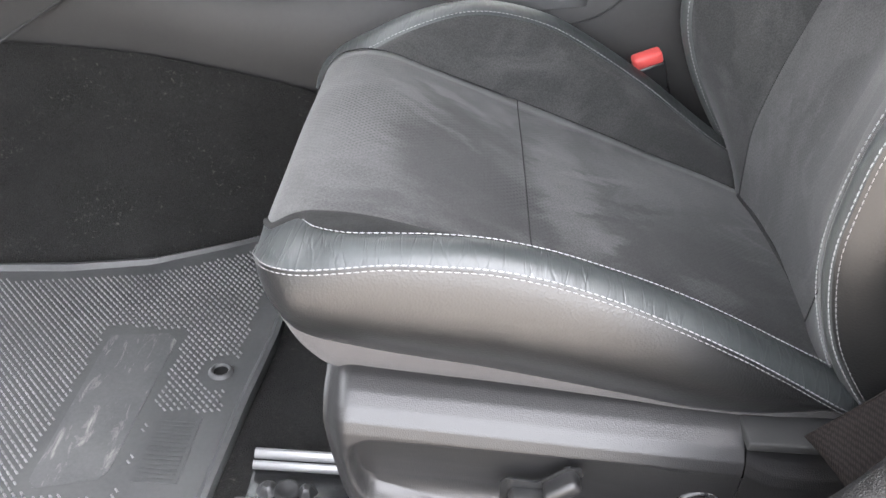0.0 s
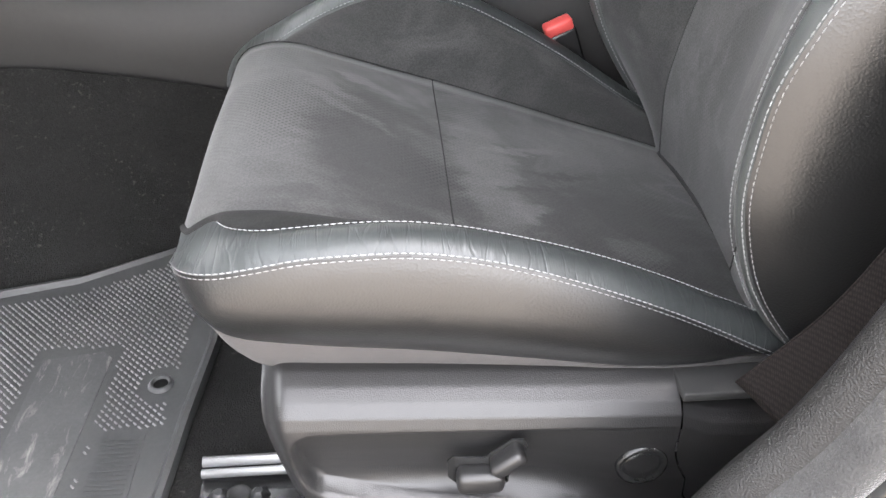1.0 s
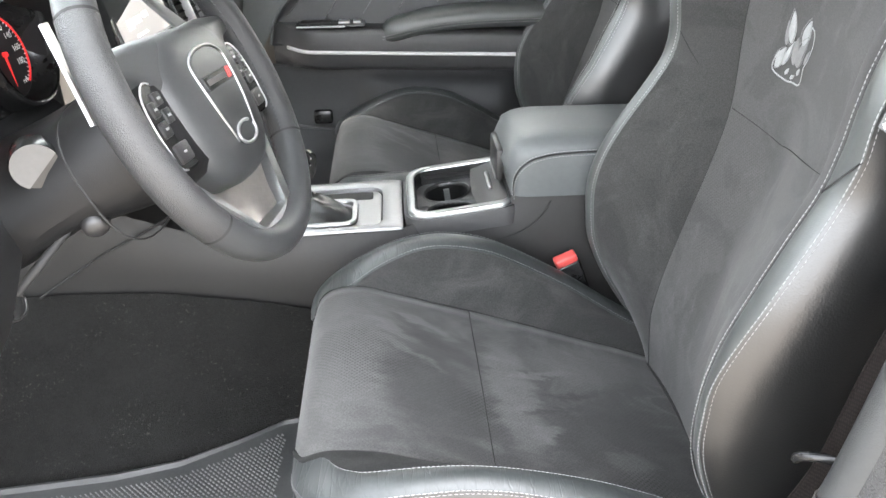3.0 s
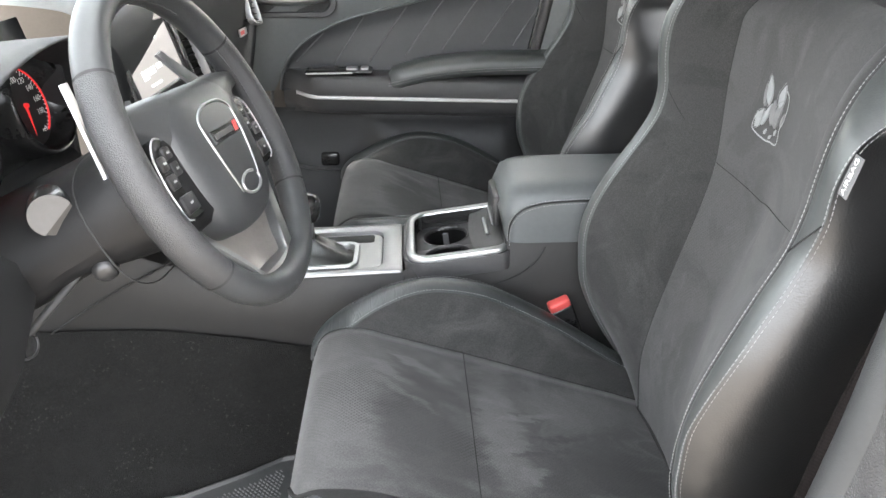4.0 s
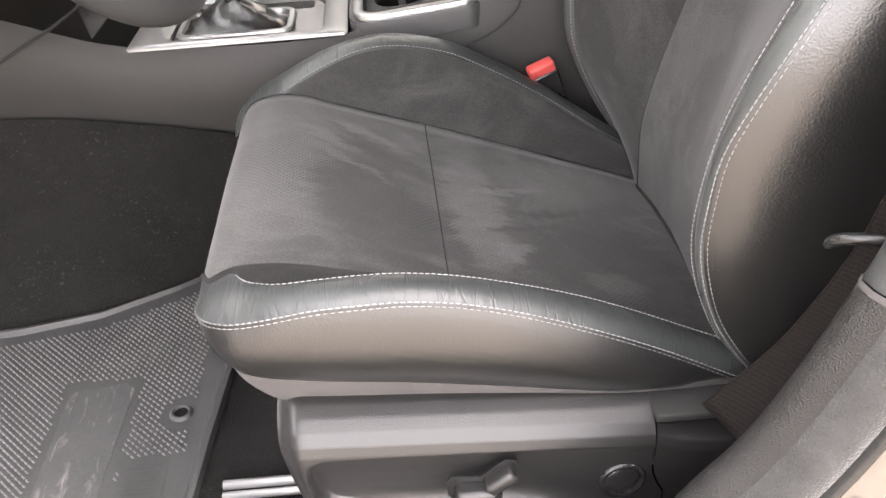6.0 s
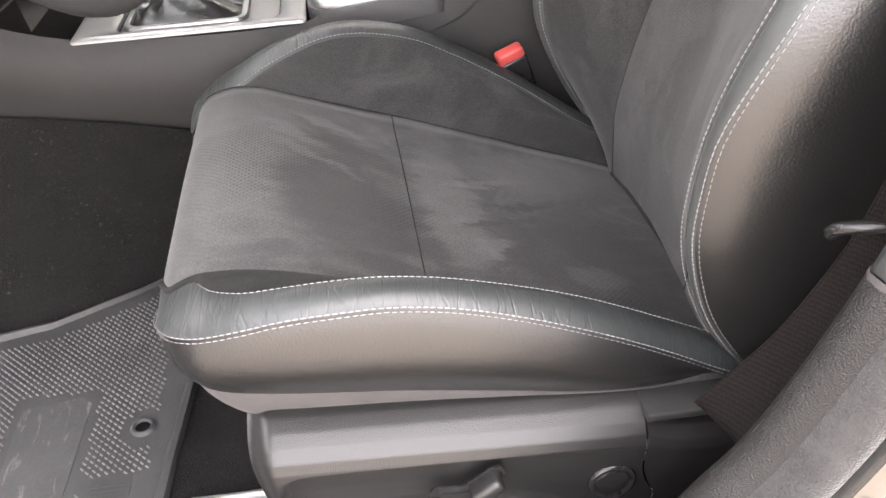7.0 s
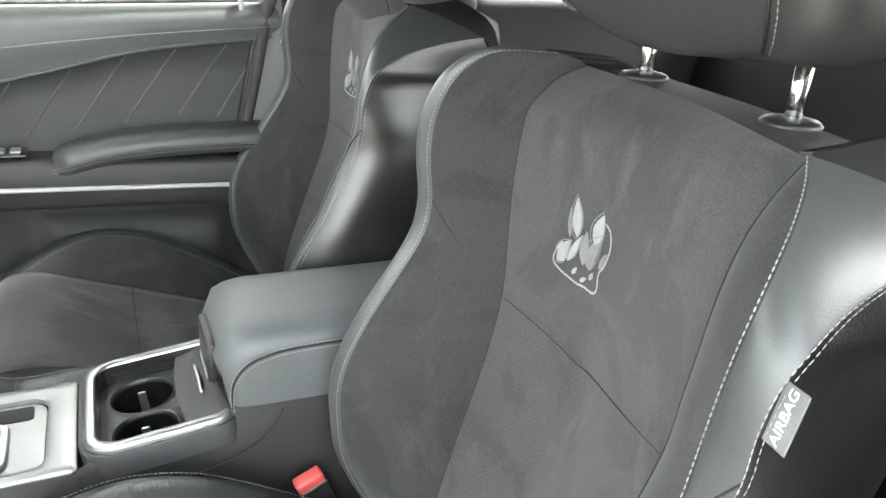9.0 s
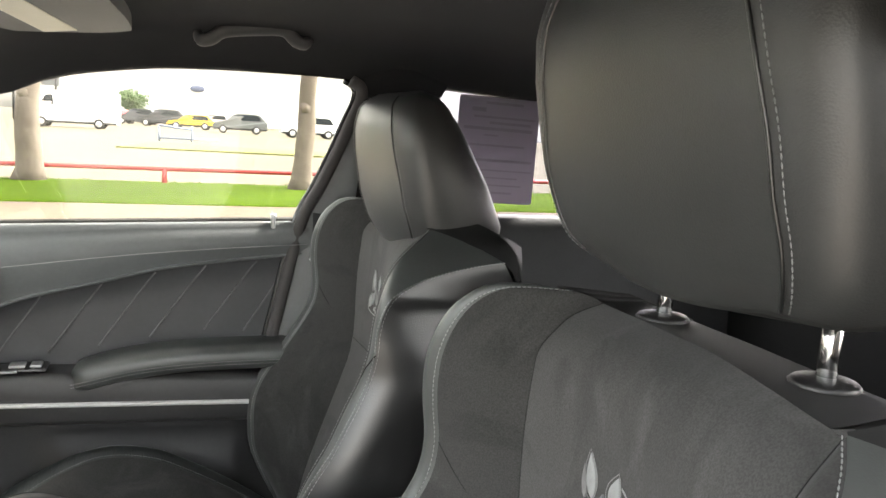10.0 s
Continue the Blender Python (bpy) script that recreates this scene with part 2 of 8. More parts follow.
# brushed patches on the cushion: centre, half sizes, turn, softness, tone, amount
RUBS = (((-0.015, 0.0), (0.055, 0.17), 0, 0.5, 0.078, 0.6), ((0.1, -0.075), (0.06, 0.09), 12, 0.3, 0.023, 0.75), ((0.115, 0.03), (0.045, 0.014), -30, 0.45, 0.022, 0.7), ((0.085, 0.08), (0.045, 0.011), -25, 0.45, 0.085, 0.65), ((0.05, 0.05), (0.035, 0.009), -35, 0.45, 0.09, 0.5), ((0.07, 0.005), (0.05, 0.007), -32, 0.5, 0.085, 0.45),
        ((0.2, -0.03), (0.03, 0.12), 4, 0.3, 0.08, 0.6), ((0.34, -0.1), (0.09, 0.078), -8, 0.25, 0.023, 0.75), ((0.275, -0.01), (0.04, 0.008), 20, 0.45, 0.022, 0.75), ((0.25, -0.05), (0.045, 0.006), 28, 0.45, 0.023, 0.7), ((0.31, 0.07), (0.08, 0.045), 15, 0.4, 0.072, 0.5), ((0.33, -0.12), (0.028, 0.02), 0, 0.45, 0.07, 0.45), ((0.228, -0.1), (0.024, 0.011), 40, 0.4, 0.085, 0.65), ((0.24, 0.02), (0.05, 0.006), 24, 0.5, 0.088, 0.5))
M_SUEDE_P = suede_material("perforated_suede", "XY", 0.6, dark=0.036, light=0.05, brushed=0.066, rubs=RUBS)
M_SUEDE_B = suede_material("perforated_back_suede", "YZ", 0.22, dark=0.043, light=0.055, brushed=0.066)
M_LEATHER = surface("black_leather", (0.005328, 0.0054, 0.00558), (0.0081, 0.00828, 0.00846), 0.3, 9, 520, 0.22, rough2=0.42, bump_kind="VORONOI", distance=0.0007, spec=1.0)
# dark tone of the seams, also the painted shade of creases
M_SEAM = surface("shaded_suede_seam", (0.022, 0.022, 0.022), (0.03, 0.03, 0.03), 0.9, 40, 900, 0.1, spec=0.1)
M_TRIM = surface("grey_black_trim_leather", (0.0396, 0.0432, 0.042), (0.0528, 0.057, 0.0552), 0.36, 9, 700, 0.15, rough2=0.5, bump_kind="VORONOI", distance=0.0006, spec=0.8)
M_SHELL = surface("dull_black_leather", (0.012, 0.012, 0.012), (0.018, 0.018, 0.018), 0.6, 9, 900, 0.1, spec=0.3)
M_LEATHER_SOFT = creased_leather()
M_PLASTIC = surface("grained_black_plastic", (0.0348, 0.0348, 0.0354), (0.048, 0.048, 0.0486), 0.4, 7, 1100, 0.3, rough2=0.55, bump_kind="VORONOI", distance=0.0006)
M_SHIELD = surface("dark_grained_shield", (0.01122, 0.01122, 0.01173), (0.01632, 0.01581, 0.01581), 0.34, 7, 900, 0.3, rough2=0.48, spec=0.65, bump_kind="VORONOI", distance=0.0006)
M_SOFT = surface("soft_black_trim", (0.0828, 0.0891, 0.09), (0.1035, 0.1107, 0.1116), 0.4, 6, 800, 0.25, bump_kind="VORONOI", distance=0.0006)
M_INSERT = surface("black_insert_leather", (0.0396, 0.04096, 0.0432), (0.0522, 0.054, 0.0567), 0.42, 6, 800, 0.25, bump_kind="VORONOI", distance=0.0006)
M_GLOSS = surface("gloss_black_plastic", (0.012, 0.012, 0.012), (0.018, 0.018, 0.018), 0.18, 9, 500, 0.03)
M_DARK = surface("dark_fill", (0.01, 0.01, 0.01), (0.016, 0.016, 0.016), 0.7, 9, 500, 0.1)
M_WELL = surface("black_cup_well", (0.0025, 0.0025, 0.0025), (0.004, 0.004, 0.004), 0.5, 9, 500, 0.05, spec=0.2)
M_CARPET = carpet_material()
M_FLANK = surface("dark_console_side", (0.0152, 0.0148, 0.0144), (0.0224, 0.0216, 0.0208), 0.45, 7, 1100, 0.3, rough2=0.6, spec=0.4, bump_kind="VORONOI", distance=0.0006)
M_HEAD = surface("headrest_leather", (0.0207, 0.02127, 0.0207), (0.0299, 0.03047, 0.0299), 0.36, 9, 700, 0.18, rough2=0.48, spec=0.8, bump_kind="VORONOI", distance=0.0006)
M_RUBBER = surface("grey_rubber_mat", (0.027, 0.028, 0.029), (0.046, 0.047, 0.046), 0.42, 9, 600, 0.15, rough2=0.62)
M_RUBBER_WORN = worn_rubber()
M_CHROME = surface("satin_chrome", (0.42, 0.43, 0.43), (0.5, 0.51, 0.51), 0.34, 8, 900, 0.03, metal=1.0)
M_SATIN = surface("satin_metal_paint", (0.3, 0.3, 0.3), (0.35, 0.35, 0.35), 0.34, 8, 900, 0.04, metal=0.7)
M_STRIP = surface("satin_silver_strip", (0.5, 0.5, 0.49), (0.58, 0.58, 0.57), 0.35, 8, 900, 0.03, metal=0.25)
M_STEEL = surface("polished_steel", (0.6, 0.6, 0.6), (0.7, 0.7, 0.7), 0.1, 20, 400, 0.03, metal=1.0)
M_THREAD = surface("light_grey_thread", (0.17, 0.1726, 0.1726), (0.2805, 0.2831, 0.2831), 0.8, 60, 2000, 0.3)
M_THREAD_D = surface("dark_grey_thread", (0.22, 0.22, 0.22), (0.34, 0.34, 0.34), 0.8, 60, 2000, 0.3)
M_SEAM_L = surface("grey_piping", (0.09, 0.092, 0.094), (0.13, 0.132, 0.134), 0.6, 60, 1500, 0.2)
M_VALANCE = surface("grey_valance_cloth", (0.0465, 0.0435, 0.0435), (0.0615, 0.05775, 0.057), 0.85, 12, 1500, 0.4, sheen=0.05)
M_BELT = woven_belt()
M_RED = surface("red_plastic", (0.5, 0.06, 0.055), (0.58, 0.09, 0.08), 0.4, 12, 500, 0.05)
M_EMBLEM = surface("silver_thread", (0.225, 0.2325, 0.2325), (0.33, 0.3375, 0.3375), 0.55, 80, 2500, 0.5)
M_EMBLEM_D = surface("grey_thread", (0.13, 0.13, 0.13), (0.2, 0.2, 0.2), 0.6, 80, 2500, 0.5)
M_TAG = surface("grey_woven_tag", (0.1, 0.1, 0.1), (0.15, 0.15, 0.15), 0.7, 30, 2500, 0.4)
M_WHITE = plain("white_print", (0.8, 0.8, 0.8), 0.6)
M_PAINT_CAR = surface("beige_sill_paint", (0.104, 0.0896, 0.0744), (0.132, 0.1136, 0.096), 0.25, 6, 300, 0.02, coat=0.6)
M_SEAL = surface("felt_seal", (0.02, 0.02, 0.02), (0.05, 0.049, 0.047), 0.9, 40, 500, 0.8, sheen=0.3, distance=0.002)
M_HEADLINER = surface("charcoal_headliner", (0.0065, 0.0065, 0.008), (0.011, 0.011, 0.013), 0.95, 10, 900, 0.4, sheen=0.03)


# ---- building helpers ----
def finish(bm, name, material, smooth=True):
    me = bpy.data.meshes.new(name)
    bmesh.ops.recalc_face_normals(bm, faces=bm.faces)
    bm.to_mesh(me)
    bm.free()
    me.materials.append(material)
    if smooth:
        for p in me.polygons:
            p.use_smooth = True
    return me


def part(name, bm, material, parent, label="", smooth=True, angle=None):
    ob = new(name, finish(bm, name, material, smooth))
    ob.parent = parent
    ob.matrix_parent_inverse = parent.matrix_basis.inverted()
    if label:
        tagged(ob, label)
    if angle:
        ob.data.set_sharp_from_angle(angle=radians(angle))
    return ob


def thing(name, label, category, group="", kind="", at=(0, 0, 0)):
    ob = new(name)
    ob.empty_display_size = 0.05
    ob.location = at
    return tagged(ob, label, category, group, kind)


def solid(name, bm, material, label="", category="", group="", kind="", smooth=True, angle=None):
    ob = new(name, finish(bm, name, material, smooth))
    if angle:
        ob.data.set_sharp_from_angle(angle=radians(angle))
    return tagged(ob, label, category, group, kind)


def interp(table, x):
    """Smooth (monotone cubic) interpolation in a table of (x, value) pairs."""
    if x <= table[0][0]:
        return table[0][1]
    if x >= table[-1][0]:
        return table[-1][1]
    n = len(table)
    sl = [(table[i + 1][1] - table[i][1]) / (table[i + 1][0] - table[i][0]) for i in range(n - 1)]
    tg = [sl[0]] + [0 if sl[i - 1] * sl[i] <= 0 else 2 * sl[i - 1] * sl[i] / (sl[i - 1] + sl[i]) for i in range(1, n - 1)] + [sl[-1]]
    for i in range(n - 1):
        x0, y0 = table[i]
        x1, y1 = table[i + 1]
        if x <= x1:
            h = x1 - x0
            s = (x - x0) / h
            return ((1 + 2 * s) * (1 - s) ** 2 * y0 + s * (1 - s) ** 2 * h * tg[i]
                    + s * s * (3 - 2 * s) * y1 + s * s * (s - 1) * h * tg[i + 1])
    return table[-1][1]


def smoothstep(a, b, x):
    t = min(max((x - a) / (b - a), 0), 1)
    return t * t * (3 - 2 * t)


def smooth_line(points, per=8):
    """Catmull-Rom samples through points."""
    p = [Vector(q) for q in points]
    p = [2 * p[0] - p[1]] + p + [2 * p[-1] - p[-2]]
    out = []
    for i in range(1, len(p) - 2):
        for k in range(per):
            s = k / per
            out.append(0.5 * ((2 * p[i]) + (p[i + 1] - p[i - 1]) * s + (2 * p[i - 1] - 5 * p[i] + 4 * p[i + 1] - p[i + 2]) * s * s
                              + (3 * p[i] - p[i - 1] - 3 * p[i + 1] + p[i + 2]) * s ** 3))
    out.append(p[-2].copy())
    return out


def grid(bm, rows, closed=False):
    """Faces between rows of points; every row has the same count."""
    vs = [[bm.verts.new(q) for q in r] for r in rows]
    n = len(rows[0])
    for i in range(len(rows) - 1):
        for j in range(n if closed else n - 1):
            k = (j + 1) % n
            bm.faces.new((vs[i][j], vs[i][k], vs[i + 1][k], vs[i + 1][j]))
    return vs


def patch(a, b, n=8, bulge=0.0, up=Vector((0, 0, 1)), skew=1.0, power=0.8, along=None):
    """A skin between two curves of equal count, raised along its normal by bulge, with a lip turned under at both edges."""
    bm = bmesh.new()
    rows = []
    m = len(a)
    for j in range(n + 1):
        s = j / n
        row = []
        for i in range(m):
            p = a[i].lerp(b[i], s)
            t = a[min(i + 1, m - 1)] - a[max(i - 1, 0)]
            nr = t.cross(b[i] - a[i])
            if nr.length > 1e-9:
                nr.normalize()
                if nr.dot(up) < 0:
                    nr = -nr
            if along is not None:
                nr = along
            lift = bulge[i] if isinstance(bulge, list) else bulge
            fade = min((b[i] - a[i]).length / max(6 * lift, 1e-6), 1.0)
            row.append(p + nr * lift * fade * max(math.sin(math.pi * s ** skew), 0) ** power)
        rows.append(row)
    grid(bm, rows)
    return bm


def tube(bm, pts, r, n=8, cap=True, flat=1.0):
    """A round (or flattened) rod along points; r may be a list."""
    rows = []
    m = len(pts)
    ref = Vector((0, 0, 1))
    for i in range(m):
        t = (Vector(pts[min(i + 1, m - 1)]) - Vector(pts[max(i - 1, 0)])).normalized()
        if abs(t.dot(ref)) > 0.95:
            ref = Vector((1, 0, 0)) if abs(t.x) < 0.9 else Vector((0, 1, 0))
        u = t.cross(ref).normalized()
        v = u.cross(t)
        ref = v
        rr = r[i] if isinstance(r, (list, tuple)) else r
        rows.append([Vector(pts[i]) + u * rr * math.cos(2 * math.pi * k / n) + v * rr * flat * math.sin(2 * math.pi * k / n) for k in range(n)])
    vs = grid(bm, rows, True)
    if cap:
        bm.faces.new(vs[0])
        bm.faces.new(vs[-1])


def box(bm, x0, x1, y0, y1, z0, z1, bevel=0.0, seg=2, m=None):
    r = bmesh.ops.create_cube(bm, size=1.0)
    vs = r["verts"]
    for v in vs:
        v.co = Vector(((x0 + x1) / 2 + v.co.x * (x1 - x0), (y0 + y1) / 2 + v.co.y * (y1 - y0), (z0 + z1) / 2 + v.co.z * (z1 - z0)))
    es = list({e for v in vs for e in v.link_edges})
    if bevel:
        out = bmesh.ops.bevel(bm, geom=es, offset=bevel, segments=seg, affect='EDGES', profile=0.5)
        vs = list({v for f in out["faces"] for v in f.verts} | {v for v in vs if v.is_valid})
    if m is not None:
        for v in vs:
            v.co = m @ v.co
    return vs


def lathe(bm, prof, m, n=24):
    rows = []
    for r, z in prof:
        rows.append([m @ Vector((max(r, 1e-5) * math.cos(2 * math.pi * k / n), max(r, 1e-5) * math.sin(2 * math.pi * k / n), z)) for k in range(n)])
    grid(bm, rows, True)


def prism(bm, outline, axis_m, h):
    """A flat shape (list of 2D points) raised by h, placed by axis_m."""
    lo = [bm.verts.new(axis_m @ Vector((x, y, 0))) for x, y in outline]
    hi = [bm.verts.new(axis_m @ Vector((x, y, h))) for x, y in outline]
    bm.faces.new(lo[::-1])
    bm.faces.new(hi)
    n = len(lo)
    for i in range(n):
        bm.faces.new((lo[i], lo[(i + 1) % n], hi[(i + 1) % n], hi[i]))


def stitches(line, pitch=0.0048, length=0.0039, r=0.0006, off=Vector((0, 0, 0.0006)), slant=0.0):
    """Thread dashes along a line of points."""
    bm = bmesh.new()
    pts = [Vector(p) + off for p in line]
    acc, nxt = 0.0, 0.002
    for a, b in zip(pts, pts[1:]):
        d = (b - a).length
        if d < 1e-6:
            continue
        t = (b - a) / d
        while nxt < acc + d:
            c = a + t * (nxt - acc)
            side = t.cross(Vector((0, 0, 1)))
            if side.length < 0.1:
                side = t.cross(Vector((0, 1, 0)))
            side.normalize()
            up2 = side.cross(t)
            e = t * length / 2 + side * slant * length
            ring0 = [c - e * 0.9 + (side * math.cos(k * math.pi / 2) + up2 * math.sin(k * math.pi / 2)) * r * 0.5 for k in range(4)]
            ring1 = [c + (side * math.cos(k * math.pi / 2) + up2 * math.sin(k * math.pi / 2)) * r for k in range(4)]
            ring2 = [c + e * 0.9 + (side * math.cos(k * math.pi / 2) + up2 * math.sin(k * math.pi / 2)) * r * 0.5 for k in range(4)]
            grid(bm, [ring0, ring1, ring2], True)
            nxt += pitch
        acc += d
    return bm


# ---- seats ----
# cushion stations along x, from the front edge to the back
CX = [-0.062, -0.058, -0.05, -0.038, -0.022, -0.005, 0.02, 0.05, 0.085, 0.12, 0.16, 0.2, 0.24, 0.28, 0.32, 0.36, 0.4, 0.44, 0.47]
C_SEAM = [(-0.062, 0.262), (-0.05, 0.29), (-0.03, 0.306), (0.0, 0.31), (0.05, 0.296), (0.11, 0.277), (0.175, 0.256), (0.25, 0.23), (0.32, 0.205), (0.4, 0.177), (0.47, 0.15)]
C_SEAM_N = [(-0.062, 0.259), (-0.05, 0.276), (-0.03, 0.296), (-0.01, 0.308), (0.02, 0.313), (0.05, 0.311), (0.08, 0.303), (0.12, 0.284), (0.175, 0.257), (0.25, 0.23), (0.32, 0.205), (0.4, 0.177), (0.47, 0.15)]
C_MID = [(-0.062, 0.262), (-0.05, 0.292), (-0.03, 0.31), (0.0, 0.316), (0.05, 0.305), (0.11, 0.285), (0.175, 0.262), (0.25, 0.234), (0.32, 0.211), (0.4, 0.188), (0.47, 0.165)]
C_NEAR1 = [(-0.062, 0.261), (-0.05, 0.274), (-0.03, 0.294), (-0.02, 0.302), (-0.01, 0.31), (0.0, 0.316), (0.02, 0.3205), (0.06, 0.3245), (0.1, 0.327), (0.15, 0.3195), (0.2, 0.302), (0.25, 0.281), (0.3, 0.2565), (0.35, 0.231), (0.4, 0.207), (0.47, 0.175)]
C_NEAR2 = [(-0.062, 0.256), (-0.056, 0.272), (-0.05, 0.283), (-0.04, 0.292), (-0.03, 0.297), (-0.01, 0.302), (0.02, 0.3115), (0.06, 0.32), (0.1, 0.319), (0.15, 0.3105), (0.2, 0.294), (0.25, 0.272), (0.3, 0.2475), (0.35, 0.219), (0.4, 0.19), (0.47, 0.155)]
C_OUT1 = [(-0.062, 0.14), (-0.05, 0.165), (-0.03, 0.182), (-0.02, 0.19), (-0.01, 0.21), (0.0, 0.225), (0.02, 0.235), (0.1, 0.239), (0.15, 0.236), (0.2, 0.228), (0.25, 0.22), (0.3, 0.2125), (0.35, 0.209), (0.47, 0.208)]
C_OUT2 = [(-0.062, 0.163), (-0.058, 0.19), (-0.05, 0.216), (-0.04, 0.237), (-0.03, 0.249), (-0.01, 0.258), (0.02, 0.266), (0.06, 0.27), (0.1, 0.266), (0.15, 0.2605), (0.2, 0.255), (0.25, 0.25), (0.3, 0.246), (0.35, 0.24), (0.47, 0.235)]
C_FAR1 = [(-0.062, 0.27), (-0.05, 0.285), (-0.03, 0.297), (0.0, 0.312), (0.04, 0.333), (0.08, 0.346), (0.12, 0.351), (0.165, 0.346), (0.2, 0.336), (0.25, 0.311), (0.32, 0.27), (0.4, 0.215), (0.47, 0.175)]
C_LOW = [(-0.062, 0.238), (-0.035, 0.231), (0.0, 0.2225), (0.056, 0.213), (0.12, 0.2055), (0.18, 0.196), (0.25, 0.184), (0.315, 0.1745), (0.36, 0.1755), (0.39, 0.183), (0.42, 0.176), (0.47, 0.15)]
C_BOT = [(-0.062, 0.214), (0.0, 0.18), (0.15, 0.168), (0.34, 0.152), (0.47, 0.142)]
C_HALF = [(-0.062, 0.15), (-0.058, 0.185), (-0.05, 0.212), (-0.038, 0.23), (-0.022, 0.241), (0.0, 0.246), (0.4, 0.246), (0.47, 0.24)]
# back stations up z
BZ = [0.13, 0.17, 0.21, 0.25, 0.29, 0.33, 0.37, 0.41, 0.45, 0.49, 0.53, 0.565, 0.6, 0.635, 0.67, 0.7, 0.725, 0.748, 0.766, 0.78, 0.79]
B_MID = [(0.13, 0.432), (0.2, 0.428), (0.25, 0.43), (0.3, 0.437), (0.4, 0.462), (0.5, 0.49), (0.56, 0.504), (0.6, 0.506), (0.65, 0.508), (0.7, 0.512), (0.75, 0.518), (0.775, 0.533), (0.79, 0.57)]
B_EDGE = [(0.13, 0.47), (0.17, 0.44), (0.22, 0.4), (0.3, 0.356), (0.35, 0.342), (0.42, 0.34), (0.47, 0.357), (0.5, 0.371), (0.55, 0.402), (0.6, 0.43), (0.64, 0.436), (0.69, 0.43), (0.725, 0.433), (0.755, 0.448), (0.78, 0.482), (0.79, 0.53)]
B_HALF = [(0.13, 0.225), (0.25, 0.246), (0.4, 0.252), (0.6, 0.246), (0.68, 0.243), (0.73, 0.236), (0.76, 0.225), (0.78, 0.205), (0.79, 0.185)]
B_HALF_F = B_HALF[:6] + [(0.76, 0.222), (0.78, 0.196), (0.79, 0.155)]
B_CREST = [(0.13, 0.0), (0.7, 0.0), (0.748, 0.012), (0.766, 0.017), (0.78, 0.018), (0.79, 0.009)]
B_SEAMY = [(0.13, 0.105), (0.22, 0.125), (0.25, 0.134), (0.3, 0.134), (0.42, 0.134), (0.5, 0.136), (0.55, 0.141), (0.6, 0.144), (0.65, 0.149), (0.7, 0.152), (0.79, 0.146)]
B_SEAMY_N = [(0.13, 0.105), (0.22, 0.122), (0.3, 0.135), (0.4, 0.15), (0.5, 0.17), (0.56, 0.175), (0.6, 0.174), (0.65, 0.179), (0.7, 0.183), (0.74, 0.18), (0.79, 0.172)]
B_SEAMX_N = [(0.13, 0.426), (0.25, 0.415), (0.3, 0.405), (0.4, 0.4), (0.5, 0.4215), (0.56, 0.4445), (0.6, 0.461), (0.65, 0.464), (0.7, 0.468), (0.74, 0.482), (0.766, 0.502), (0.79, 0.53)]


B_EDGE_N = [(0.13, 0.475), (0.17, 0.445), (0.22, 0.408), (0.3, 0.361), (0.35, 0.35), (0.43, 0.357), (0.477, 0.379), (0.51, 0.398), (0.56, 0.423), (0.62, 0.444), (0.66, 0.447), (0.7, 0.459), (0.72, 0.472), (0.745, 0.5), (0.765, 0.53), (0.79, 0.575)]
B_ONE_N = [(0.13, 0.46), (0.17, 0.43), (0.22, 0.395), (0.3, 0.36), (0.35, 0.352), (0.4, 0.355), (0.45, 0.364), (0.5, 0.381), (0.55, 0.402), (0.58, 0.415), (0.613, 0.431), (0.64, 0.438), (0.67, 0.441), (0.7, 0.445), (0.73, 0.454), (0.75, 0.468), (0.766, 0.488), (0.78, 0.512), (0.79, 0.531)]
B_TWO_X = [(0.13, 0.475), (0.17, 0.443), (0.22, 0.4), (0.26, 0.375), (0.3, 0.36), (0.35, 0.3495), (0.4, 0.35), (0.45, 0.362), (0.5, 0.383), (0.55, 0.408), (0.58, 0.422), (0.61, 0.432), (0.64, 0.4355), (0.67, 0.437), (0.7, 0.444), (0.725, 0.456), (0.748, 0.485), (0.766, 0.525), (0.78, 0.57), (0.79, 0.615)]
B_TWO_Y = [(0.13, 0.236), (0.26, 0.238), (0.35, 0.246), (0.4, 0.251), (0.45, 0.258), (0.5, 0.262), (0.55, 0.26), (0.61, 0.258), (0.64, 0.264), (0.7, 0.265), (0.725, 0.266), (0.748, 0.258), (0.79, 0.238)]
B_TWO_Z = [(0.13, 0.13), (0.69, 0.69), (0.725, 0.717), (0.748, 0.732), (0.766, 0.744), (0.78, 0.752), (0.79, 0.757)]
B_ONEY_N = [(0.13, 0.2), (0.22, 0.212), (0.3, 0.222), (0.4, 0.227), (0.45, 0.23), (0.5, 0.233), (0.58, 0.234), (0.613, 0.231), (0.64, 0.228), (0.7, 0.232), (0.73, 0.232), (0.75, 0.225), (0.766, 0.212), (0.78, 0.192), (0.79, 0.172)]


